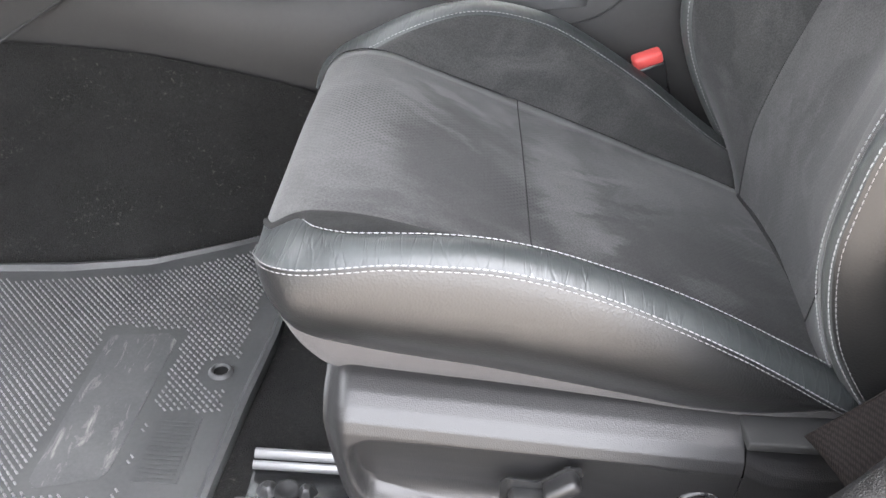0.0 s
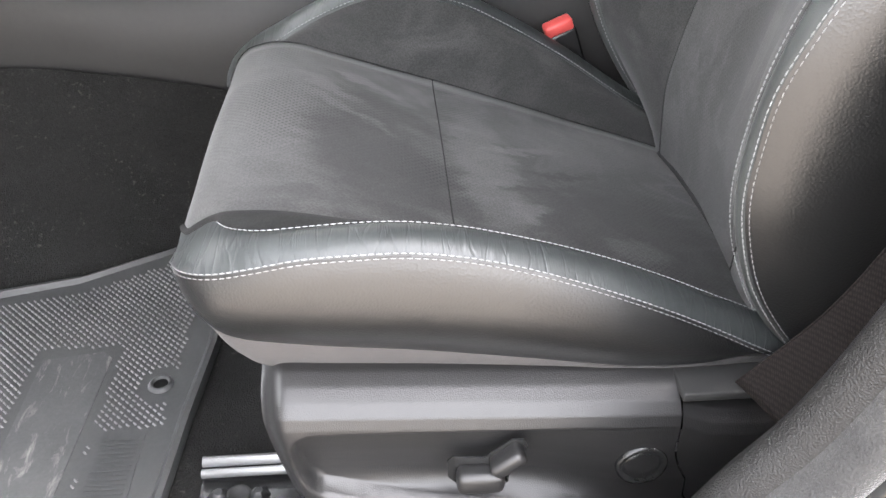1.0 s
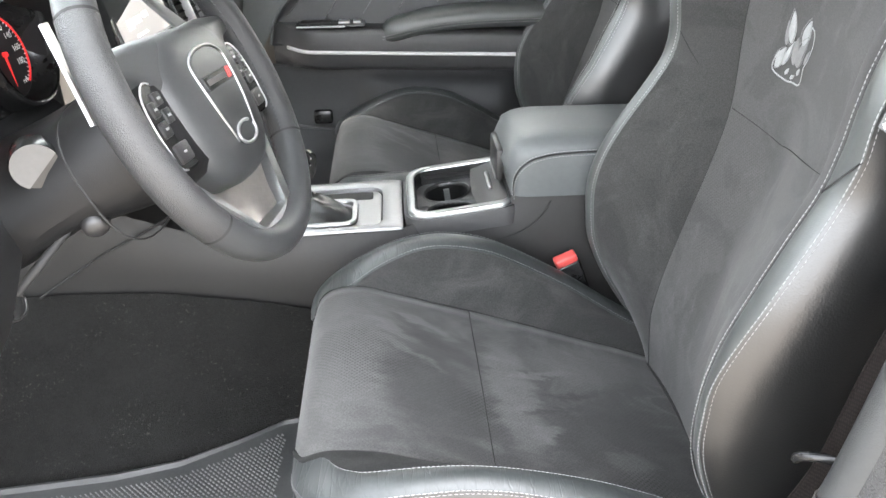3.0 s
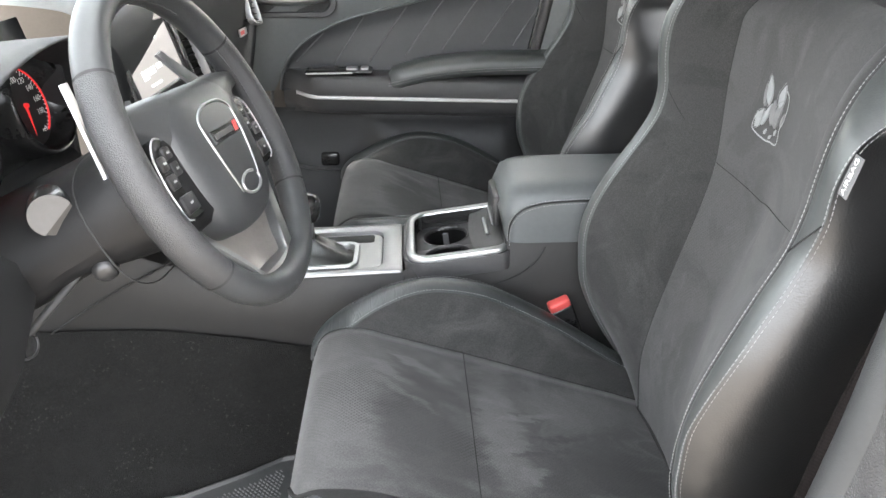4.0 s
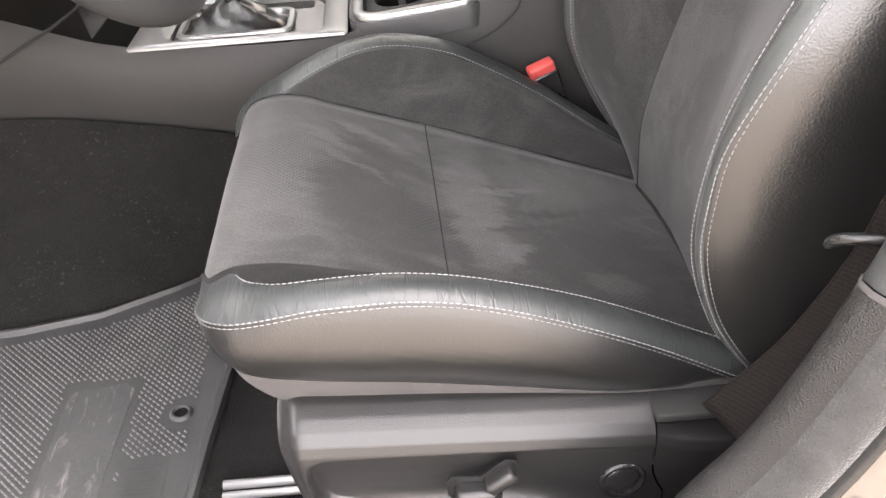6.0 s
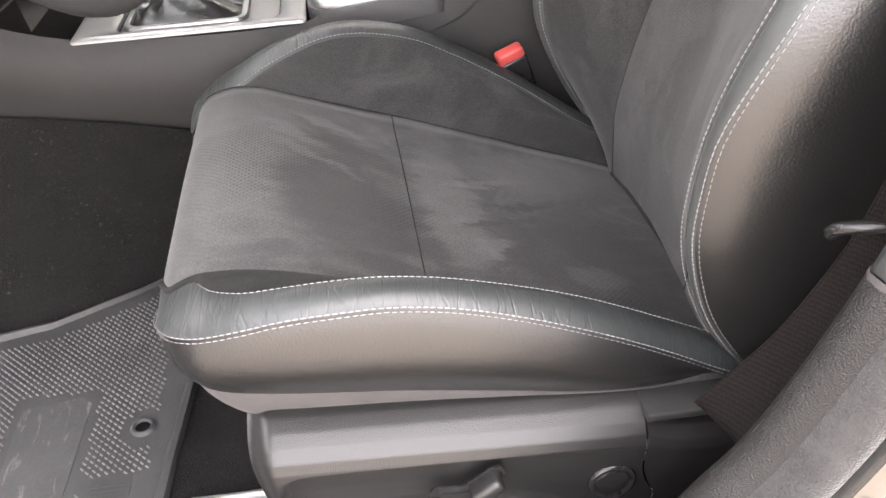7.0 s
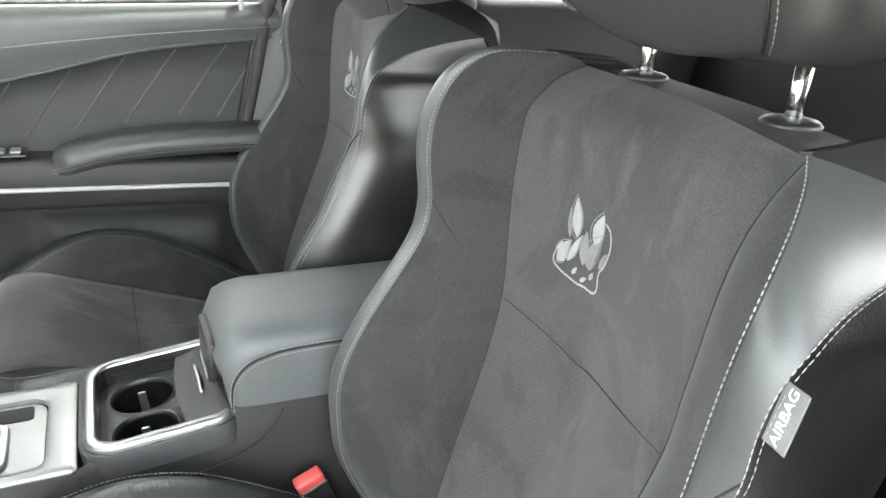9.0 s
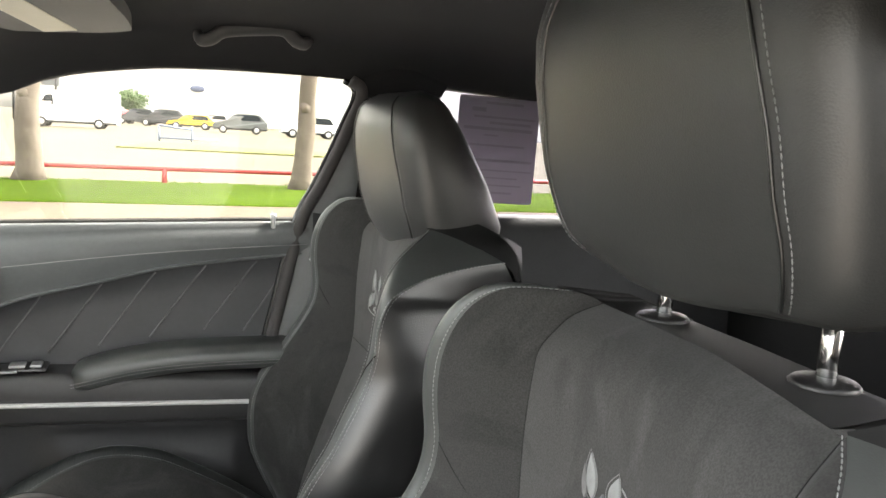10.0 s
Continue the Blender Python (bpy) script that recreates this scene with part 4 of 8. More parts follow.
def build_seat_base():
    base = thing("seat_side_shield", "grained black plastic shield with power switches under the seat", "seat trim", at=(0.17, -0.25, 0.0))
    bm = bmesh.new()
    rows = []
    xs = [-0.002, 0.0, 0.004, 0.008] + [0.011 + 0.0022 * k for k in range(17)] + [0.052, 0.06, 0.075, 0.09, 0.12, 0.15, 0.18, 0.2, 0.22, 0.24, 0.26, 0.28, 0.3, 0.32, 0.333]
    fine = []
    for i in range(len(SHIELD_PROFILE) - 1):
        (y0, z0), (y1, z1) = SHIELD_PROFILE[i], SHIELD_PROFILE[i + 1]
        fine += [(y0 + (y1 - y0) * k / 6, z0 + (z1 - z0) * k / 6) for k in range(6)]
    fine.append(SHIELD_PROFILE[-1])
    for x in xs:
        row = []
        tuck = 0.03 * (1 - smoothstep(-0.002, 0.026, x)) ** 2
        for y, dz in fine:
            z = shield_top(x) + dz
            zl = dz + 0.0
            low_lift = 0.02 * smoothstep(0.0, 0.12, x) * (1 if dz < -0.1 else 0)
            # recess with a rounded front end, running out to the rear
            bx = max(0.046 - x, 0)
            bz = max(abs(zl + 0.0715 - 0.02 * x) - 0.0365 + 0.026, 0)
            inside = (1 - smoothstep(-0.0035, 0.0015, math.hypot(bx, bz) - 0.026)) * (1 - smoothstep(0.19, 0.31, x))
            shift = 0.046 * smoothstep(-0.05, -0.17, dz) if x > 0.3 else 0
            row.append(Vector((x + shift * smoothstep(0.3, 0.333, x) + 0.004 * smoothstep(0, -0.17, dz) * (1 - smoothstep(0, 0.05, x)) * 5, y + tuck + (0.012 + 0.14 * max(-0.04 - zl, 0)) * inside, z - low_lift)))
        rows.append(row)
    grid(bm, rows)
    part("shield_panel", bm, M_SHIELD, base, "grained dark panel with a shallow recess")
    # rear cap
    bm = bmesh.new()
    rows = []
    for x in (0.3345, 0.36, 0.4, 0.44, 0.47):
        row = []
        for y, dz in fine[6:]:
            low_lift = 0.02 * (1 if dz < -0.1 else 0)
            shift = 0.046 * smoothstep(-0.05, -0.17, dz) * (1 - smoothstep(0.335, 0.47, x))
            row.append(Vector((x + shift + 0.0004, y + 0.001 + 0.012 * smoothstep(0.38, 0.47, x), shield_top(x) + dz - low_lift - 0.014 * smoothstep(0.335, 0.37, x))))
        rows.append(row)
    grid(bm, rows)
    part("rear_cap", bm, M_SHIELD, base, "dark cap behind a thin joint")
    # slot for the belt anchor
    bm = bmesh.new()
    box(bm, 0.3320, 0.43, -0.262, -0.2, 0.1607, 0.1697, 0.002)
    part("anchor_slot", bm, M_DARK, base, "black slot edge")
    # cushion switch: a low slider and an upright lever
    bm = bmesh.new()
    prism(bm, [(0.18 + (x - 0.18) * 0.88, 0.106 + (z - 0.106) * 0.85) for x, z in ((0.141, 0.112), (0.146, 0.118), (0.175, 0.114), (0.186, 0.125), (0.2, 0.138), (0.212, 0.137), (0.215, 0.128), (0.2, 0.1), (0.199, 0.078), (0.19, 0.074), (0.15, 0.08), (0.142, 0.09))], axes((0, -0.2635, 0), (1, 0, 0), (0, 0, 1)), 0.002)
    part("switch_bezel", bm, M_GLOSS, base, "thin dark surround", smooth=False)
    bm = bmesh.new()
    box(bm, 0.153, 0.192, -0.281, -0.262, 0.085, 0.107, 0.006, 3)
    part("slide_switch", bm, M_SHIELD, base, "grey plastic slider", angle=40)
    bm = bmesh.new()
    m = axes((0.196, -0.271, 0.118), (0.75, 0, 0.66), (-0.66, 0, 0.75))
    box(bm, -0.018, 0.013, -0.007, 0.007, -0.010, 0.010, 0.0045, 3, m)
    part("recline_switch", bm, M_SHIELD, base, "grey plastic lever", angle=40)
    # round lumbar control
    bm = bmesh.new()
    mk = axes((0.308, -0.2625, 0.093), (1, 0, 0), (0, 0, 1)) @ Matrix.Scale(0.82, 4)
    lathe(bm, [(0.0, -0.004), (0.027, -0.004), (0.027, 0.003), (0.0255, 0.006), (0.022, 0.007), (0.02, 0.004), (0.0, 0.004)], mk, 32)
    part("knob_ring", bm, M_GLOSS, base, "glossy black ring")
    bm = bmesh.new()
    lathe(bm, [(0.0, 0.0062), (0.008, 0.0064), (0.016, 0.0058), (0.019, 0.0045), (0.02, 0.003)], mk, 28)
    part("knob_pad", bm, M_GLOSS, base, "smooth black pad")
    # seat rail
    rail = thing("seat_rail", "black steel seat rail bolted to the carpet", "seat rail", at=(0.0, -0.18, 0.0))
    bm = bmesh.new()
    box(bm, -0.086, 0.46, -0.235, -0.158, -0.02, -0.008, 0.002)
    part("rail_base", bm, M_GLOSS, rail, "black channel", smooth=False)
    for y, z, r in ((-0.160, 0.006, 0.0055), (-0.171, 0.002, 0.0045)):
        bm = bmesh.new()
        tube(bm, [Vector((-0.084, y, z)), Vector((0.45, y, z))], r, 10)
        part("rail_lip", bm, M_SATIN, rail, "bright rolled edge")
    bm = bmesh.new()
    box(bm, -0.086, 0.46, -0.168, -0.152, -0.012, 0.002, 0.002)
    part("rail_wall", bm, M_GLOSS, rail, smooth=False)
    for x in (-0.066, -0.028):
        bm = bmesh.new()
        lathe(bm, [(0.0, 0.008), (0.004, 0.008), (0.006, 0.006), (0.009, 0.002), (0.011, 0.0)], pose(x, -0.192, -0.008), 6 if x > -0.05 else 14)
        part("bolt", bm, M_SHIELD, rail, "black bolt head", smooth=False)
    bm = bmesh.new()
    lathe(bm, [(0.0, 0.001), (0.008, 0.001), (0.009, 0.004), (0.012, 0.004), (0.013, 0.0)], pose(-0.047, -0.193, -0.008), 20)
    part("grommet", bm, M_DARK, rail)
    bm = bmesh.new()
    box(bm, -0.094, 0.01, -0.25, -0.212, -0.016, 0.008, 0.006, 3)
    part("rail_cover", bm, M_PLASTIC, rail, "black plastic rail cover", angle=40)
    bm = bmesh.new()
    box(bm, 0.012, 0.42, -0.246, -0.226, -0.012, -0.002, 0.002)
    part("rail_guide", bm, M_GLOSS, rail, "thin black rail edge", smooth=False)


build_seat_base()


# ---- floor, tunnel and mat ----
bm = bmesh.new()
rows = []
for i in range(41):
    x = -0.95 + i * 2.65 / 40
    rows.append([Vector((x, y, -0.013 + 0.002 * noise.noise(Vector((x * 9, y * 9, 0))) + (0.06 * smoothstep(0.8, 1.4, x)))) for y in [-0.34 + j * 1.43 / 30 for j in range(31)]])
grid(bm, rows)
solid("floor", bm, M_CARPET, "black carpeted car floor, lightly dusty", "floor", kind="structure")

MAT_FAR = [(-0.80, 0.09), (-0.54, 0.115), (-0.385, 0.134), (-0.287, 0.157), (-0.19, 0.208), (-0.136, 0.243), (-0.1, 0.25)]
bm = bmesh.new()
rows = []
top = [(-0.95, 0.23), (-0.49, 0.238), (-0.352, 0.235), (-0.217, 0.22), (-0.089, 0.195), (0.05, 0.17), (0.7, 0.16)]
for i in range(60):
    x = -0.95 + i * 1.65 / 59
    y0 = interp([(-0.95, 0.08)] + MAT_FAR + [(0.0, 0.262), (0.7, 0.265)], x)
    z1 = interp(top, x)
    row = []
    for j in range(12):
        s = j / 11
        yy = y0 - 0.012 + (0.286 - y0 + 0.012) * (1 - (1 - s) ** 1.7) ** 0.9
        zz = -0.012 + (z1 + 0.012) * s ** 1.25
        w = 0.004 * noise.noise(Vector((x * 7, s * 3, 5)))
        row.append(Vector((x, yy + w, zz)))
    rows.append(row)
grid(bm, rows)
solid("tunnel_carpet", bm, M_CARPET, "black carpet moulded up the side of the tunnel", "carpet", kind="structure")
# footwell front wall
bm = bmesh.new()
grid(bm, [[Vector((-0.62 - 0.3 * math.cos(a) * 0.6, y, 0.25 - 0.27 * math.sin(a))) for y in (-0.36, -0.1, 0.1, 0.28)] for a in [k * math.pi / 16 for k in range(9)]])
solid("footwell_wall", bm, M_CARPET, "black carpeted front of the footwell", "carpet", kind="structure")


def build_mat():
    m_t = thing("floor_mat", "grey ribbed rubber floor mat with scuffs and a drain grommet", "floor mat", at=(-0.35, -0.05, -0.01))
    bm = bmesh.new()
    rear = [(-0.1, 0.25), (-0.098, 0.12), (-0.099, 0.02), (-0.109, -0.09), (-0.116, -0.2), (-0.12, -0.315)]
    outline = MAT_FAR + rear[1:] + [(-0.25, -0.325), (-0.8, -0.325)]
    rim = [Vector((x, y, 0.0)) for x, y in outline]
    cen = Vector((-0.4, -0.08, 0))
    rings = [[p + Vector((0, 0, -0.01)) for p in rim], [p + Vector((0, 0, 0.006)) for p in rim],
             [p + (cen - p).normalized() * 0.006 + Vector((0, 0, 0.007)) for p in rim],
             [p + (cen - p).normalized() * 0.012 + Vector((0, 0, 0.001)) for p in rim]]
    vs = grid(bm, rings, True)
    bm.faces.new(vs[-1])
    part("mat_sheet", bm, M_RUBBER, m_t, "grey rubber sheet with a raised rim", smooth=False)
    # smooth plates where no ribs stand
    bm = bmesh.new()
    prism(bm, [(-0.29, 0.004), (-0.225, 0.014), (-0.213, 0.002), (-0.219, -0.19), (-0.225, -0.2), (-0.28, -0.215), (-0.288, -0.205)], pose(0, 0, 0.001), 0.0008)
    part("wear_plate", bm, M_RUBBER_WORN, m_t, "scuffed smooth plate", smooth=False)
    bm = bmesh.new()
    prism(bm, [(-0.196, -0.118), (-0.15, -0.112), (-0.15, -0.2), (-0.196, -0.2)], pose(0, 0, 0.001), 0.0008)
    mk_plate = part("maker_plate", bm, M_RUBBER, m_t, smooth=False)
    for k in range(14):
        bm = bmesh.new()
        box(bm, -0.192, -0.154, -0.196 + k * 0.0056, -0.1935 + k * 0.0056, 0.003, 0.0034)
        part("plate_rib", bm, M_RUBBER, mk_plate, smooth=False)
    # drain grommet
    bm = bmesh.new()
    lathe(bm, [(0.0085, -0.004), (0.0085, 0.004), (0.0095, 0.0052), (0.0112, 0.005), (0.0125, 0.003), (0.014, 0.0012)], pose(-0.149, -0.045, 0.001), 28)
    g = part("grommet", bm, M_RUBBER, m_t, "moulded ring")
    bm = bmesh.new()
    lathe(bm, [(0.0, 0.0012), (0.0088, 0.0012)], pose(-0.149, -0.045, 0.001), 20)
    part("grommet_hole", bm, M_WELL, g)
    # ribs
    verts, faces = [], []
    du, dv = Vector((0.72, -0.69)), Vector((0.69, 0.72))
    rnd = random.Random(4)
    for a in range(-115, 115):
        for b_i in range(-85, 85):
            q = Vector((-0.32, -0.05)) + dv * a * 0.0060 + du * b_i * 0.0082
            if a % 2:
                q += du * 0.0041
            x, y = q
            if not (-0.62 < x < -0.135 and y > -0.3) or y > interp(MAT_FAR, x) - 0.03:
                continue
            if -0.298 < x < -0.205 and -0.222 < y < 0.022:
                continue
            if x > -0.202 and y < -0.106:
                continue
            if (x + 0.149) ** 2 + (y + 0.045) ** 2 < 0.026 ** 2:
                continue
            ln = 0.0031 if x < -0.3 else 0.0025
            wd = 0.0011
            h = 0.0026 + 0.0006 * rnd.random()
            k = len(verts)
            for sx, sy, z in ((-1, -1, 0.0008), (1, -1, 0.0008), (1, 1, 0.0008), (-1, 1, 0.0008), (-0.8, -0.4, h), (0.8, -0.4, h), (0.8, 0.4, h), (-0.8, 0.4, h)):
                p = q + du * sx * ln + dv * sy * wd
                verts.append((p.x, p.y, z))
            faces += [(k, k + 1, k + 5, k + 4), (k + 1, k + 2, k + 6, k + 5), (k + 2, k + 3, k + 7, k + 6), (k + 3, k, k + 4, k + 7), (k + 4, k + 5, k + 6, k + 7)]
    me = bpy.data.meshes.new("ribs")
    me.from_pydata(verts, [], faces)
    me.materials.append(M_RIB)
    ob = new("ribs", me)
    ob.parent = m_t
    ob.matrix_parent_inverse = m_t.matrix_basis.inverted()
    tagged(ob, "rows of small raised rubber ribs", kind="stuff")


# paler than the sheet: whitish wear and tip highlights, both in the colour
M_RIB = surface("highlit_rib_rubber", (0.0595, 0.0595, 0.0595), (0.1615, 0.1615, 0.159), 0.3, 14, 500, 0.1, rough2=0.55)
build_mat()


# ---- centre console ----
def rounded(x0, x1, y0, y1, r, n=6):
    """Outline of a rectangle with rounded corners; r may be four radii (x0y0, x1y0, x1y1, x0y1)."""
    rs = r if isinstance(r, (list, tuple)) else [r] * 4
    out = []
    for (cx, cy, a0), q in zip(((x0, y0, 180), (x1, y0, 270), (x1, y1, 0), (x0, y1, 90)), rs):
        ox = cx + q if cx == x0 else cx - q
        oy = cy + q if cy == y0 else cy - q
        for k in range(n + 1):
            a = radians(a0 + 90 * k / n)
            out.append((ox + q * math.cos(a), oy + q * math.sin(a)))
    return out


def ring_plate(bm, outer, inner, m, h, bev=0.002):
    """A flat frame between two outlines of equal count, h thick, with softened edges."""
    n = len(outer)
    mid = lambda a, b, s: (a[0] + (b[0] - a[0]) * s, a[1] + (b[1] - a[1]) * s)
    rows = [[m @ Vector((*p, 0)) for p in outer], [m @ Vector((*p, h - bev)) for p in outer],
            [m @ Vector((*mid(p, q, 0.15), h)) for p, q in zip(outer, inner)], [m @ Vector((*mid(p, q, 0.85), h)) for p, q in zip(outer, inner)],
            [m @ Vector((*q, h - bev)) for q in inner], [m @ Vector((*q, -0.004)) for q in inner]]
    grid(bm, rows, True)




def build_console():
    con = thing("centre_console", "black centre console with satin trim, cup holders and a padded armrest", "console", at=(0.1, 0.39, 0.0))
    # near and far flanks with a rolled top edge
    for y, sg in ((0.29, 1), (0.49, -1)):
        bm = bmesh.new()
        rows = []
        for i in range(44):
            x = -0.72 + i * 1.35 / 43
            zt = interp([(-0.72, 0.43), (-0.4, 0.375), (-0.2, 0.32), (-0.08, 0.316), (0.07, 0.322), (0.09, 0.334), (0.22, 0.35), (0.25, 0.366), (0.3, 0.372), (0.63, 0.36)], x)
            zb = interp(top, x) - 0.03 if x > -0.5 else 0.2
            row = []
            for j in range(10):
                s = j / 9
                z = zb + (zt - zb) * s
                row.append(Vector((x, y + sg * (0.012 * s ** 5 + 0.010 * (1 - s) ** 2 - 0.004 * math.sin(math.pi * s)), z)))
            rows.append(row)
        grid(bm, rows)
        part("console_flank", bm, M_FLANK, con, "black grained plastic side")
    # panel joints on the near flank
    for pts in ([(0.073, 0.2885, 0.322), (0.074, 0.2875, 0.29), (0.073, 0.289, 0.22)], [(0.30, 0.2885, 0.368), (0.287, 0.2865, 0.345), (0.255, 0.2865, 0.318), (0.2, 0.287, 0.3), (0.12, 0.288, 0.292)]):
        bm = bmesh.new()
        tube(bm, smooth_line(pts, 6), 0.0012, 6)
        part("joint", bm, M_DARK, con, "thin dark joint")
    bm = bmesh.new()
    tube(bm, smooth_line([(-0.5, 0.2835, 0.235), (-0.4, 0.2845, 0.3), (-0.29, 0.2845, 0.36), (-0.2, 0.29, 0.42)], 6), 0.002, 6)
    part("joint", bm, M_DARK, con, "dark diagonal joint")
    # shifter bezel: satin panel with a sunk slot
    zs = 0.3235
    tilt = axes((0.0, 0.0, zs), (1, 0, 0.03), (0, 1, 0))
    bm = bmesh.new()
    outer = rounded(-0.215, 0.071, 0.293, 0.487, 0.006)
    inner = rounded(-0.165, 0.038, 0.309, 0.462, 0.022)
    ring_plate(bm, outer, inner, tilt, 0.006, 0.003)
    part("shifter_panel", bm, M_SATIN, con, "satin grey shifter surround", angle=50)
    bm = bmesh.new()
    ring_plate(bm, rounded(-0.163, 0.036, 0.311, 0.46, 0.022), rounded(-0.15, -0.012, 0.33, 0.404, 0.016), tilt @ Matrix.Translation((0, 0, -0.007)), 0.006, 0.002)
    part("shifter_well", bm, M_SATIN, con, "sunk satin well", angle=50)
    bm = bmesh.new()
    ring_plate(bm, rounded(-0.158, -0.002, 0.317, 0.416, 0.02), rounded(-0.149, -0.011, 0.326, 0.407, 0.014), tilt @ Matrix.Translation((0, 0, 0.001)), 0.0045, 0.002)
    part("shifter_frame", bm, M_CHROME, con, "bright frame round the lever boot", angle=50)
    bm = bmesh.new()
    prism(bm, rounded(-0.15, 0.022, 0.42, 0.45, 0.006), tilt @ Matrix.Translation((0, 0, -0.004)), 0.004)
    part("shifter_slot", bm, M_DARK, con, "dark slot", smooth=False)
    bm = bmesh.new()
    prism(bm, rounded(-0.152, -0.008, 0.323, 0.41, 0.016), tilt @ Matrix.Translation((0, 0, -0.02)), 0.014)
    part("well_floor", bm, M_DARK, con, smooth=False)
    # gear lever: pleated boot, stem and knob
    lever = thing("gear_lever", "automatic gear lever with a pleated black leather boot", "gear lever", at=(-0.085, 0.385, zs))
    bm = bmesh.new()
    rows = []
    for k in range(9):
        s = k / 8
        pleat = 0.004 * (1 if k % 2 else -1) * (1 - s)
        w, d = 0.066 * (1 - s) ** 0.8 + 0.012 + pleat, 0.034 * (1 - s) ** 0.8 + 0.011 + pleat
        rows.append([Vector((-0.08 - 0.006 * s + w * math.copysign(abs(math.cos(a)) ** 0.7, math.cos(a)), 0.366 + 0.026 * s + d * math.copysign(abs(math.sin(a)) ** 0.7, math.sin(a)), zs - 0.006 + 0.032 * s ** 1.3 + 0.003 * math.sin(5 * a + k))) for a in [2 * math.pi * q / 28 for q in range(28)]])
    grid(bm, rows, True)
    part("boot", bm, M_LEATHER, lever, "pleated leather boot")
    bm = bmesh.new()
    tube(bm, [Vector((-0.086, 0.396, zs + 0.015)), Vector((-0.089, 0.405, zs + 0.055))], 0.009, 12)
    part("stem", bm, M_CHROME, lever, "bright stem")
    bm = bmesh.new()
    lathe(bm, [(0.0, -0.004), (0.016, -0.002), (0.021, 0.008), (0.024, 0.024), (0.023, 0.036), (0.016, 0.045), (0.0, 0.048)], pose(-0.09, 0.406, zs + 0.05, -10, 0, 0), 20)
    part("knob", bm, M_GLOSS, lever, "dark rounded knob")
    # tray with chrome surround
    tt = axes((0.0, 0.0, 0.3275), (1, 0, 0.13), (0, 1, 0))
    bm = bmesh.new()
    outer = rounded(0.08, 0.246, 0.294, 0.494, [0.036, 0.02, 0.02, 0.036])
    inner = rounded(0.094, 0.238, 0.307, 0.481, [0.026, 0.012, 0.012, 0.026])
    ring_plate(bm, outer, inner, tt, 0.008, 0.003)
    part("tray_surround", bm, M_CHROME, con, "satin chrome surround", angle=60)
    bm = bmesh.new()
    ring_plate(bm, rounded(0.073, 0.25, 0.29, 0.498, [0.042, 0.02, 0.02, 0.042]), rounded(0.081, 0.245, 0.295, 0.493, [0.036, 0.02, 0.02, 0.036]), tt @ Matrix.Translation((0, 0, -0.03)), 0.03, 0.003)
    part("tray_collar", bm, M_PLASTIC, con, "black collar", angle=60)
    bm = bmesh.new()
    n = len(inner)
    grid(bm, [[tt @ Vector((*p, 0.004)) for p in inner], [tt @ Vector((p[0] * 0.97 + 0.166 * 0.03, p[1] * 0.97 + 0.394 * 0.03, -0.05)) for p in inner]], True)
    part("tray_wall", bm, M_GLOSS, con, "dark glossy wall")
    bm = bmesh.new()
    prism(bm, [(p[0], p[1]) for p in inner], tt @ Matrix.Translation((0, 0, -0.09)), 0.01)
    part("tray_floor", bm, M_DARK, con, smooth=False)
    # twin cup holder insert
    cup = part("cup_insert", cup_plate(tt), M_PLASTIC, con, "dark insert with two round cup wells", angle=45)
    for cy in (0.347, 0.427):
        bm = bmesh.new()
        lathe(bm, [(0.0375, -0.022), (0.0385, -0.0165), (0.0405, -0.0155), (0.042, -0.0175)], tt @ Matrix.Translation((0.146, cy, 0)), 36)
        part("cup_rim", bm, M_SHIELD, cup, "rounded lip")
        bm = bmesh.new()
        lathe(bm, [(0.0378, -0.02), (0.0365, -0.05), (0.035, -0.072), (0.0, -0.072)], tt @ Matrix.Translation((0.146, cy, 0)), 30)
        part("cup_well", bm, M_WELL, cup)
        bm = bmesh.new()
        box(bm, 0.141, 0.151, cy - 0.0015, cy + 0.0015, -0.05, -0.012, 0.001, 1, tt)
        part("cup_spring", bm, M_CHROME, cup, "thin bright spring", smooth=False)
    # sliding lid behind the cups
    bm = bmesh.new()
    rows = []
    for k in range(9):
        s = k / 8
        x = 0.194 + 0.046 * s
        rows.append([tt @ Vector((x + 0.007 * (1 - ((y - 0.394) / 0.085) ** 2) * (-1) * (1 - s), y, -0.004 + 0.014 * s ** 1.3)) for y in [0.309 + 0.17 * q / 12 for q in range(13)]])
    grid(bm, rows)
    lid = part("sliding_lid", bm, M_SHIELD, con, "curved grey sliding lid")
    bm = bmesh.new()
    box(bm, 0.2135, 0.2195, 0.36, 0.428, 0.003, 0.0095, 0.0025, 2, tt)
    part("lid_pull", bm, M_CHROME, lid, "slim bright pull")
    # padded armrest
    arm = thing("armrest", "black leather padded armrest lid with grey stitching", "armrest", at=(0.37, 0.39, 0.36))
    bm = bmesh.new()
    rows = []
    for i in range(21):
        s = i / 20
        x = 0.228 + 0.3 * s
        e = min(s / 0.24, 1)
        g = (1 - (1 - e) ** 2.6) ** (1 / 2.6)
        row = []
        for j in range(33):
            a = math.pi * j / 32
            ca, sa = math.cos(a), math.sin(a)
            yy = 0.394 - 0.098 * (0.9 + 0.1 * g) * math.copysign(abs(ca) ** 0.38, ca)
            zz = 0.372 + 0.094 * (0.5 + 0.5 * g) * abs(sa) ** 0.36
            xx = x + 0.016 * (1 - abs(sa) ** 0.5) * (1 - s) * 0 + (0.012 * (abs(ca) ** 4) * (1 - min(s / 0.2, 1)))
            row.append(Vector((xx, yy, zz)))
        rows.append(row)
    vs = grid(bm, rows)
    bm.faces.new(vs[0])
    bm.faces.new(vs[-1])
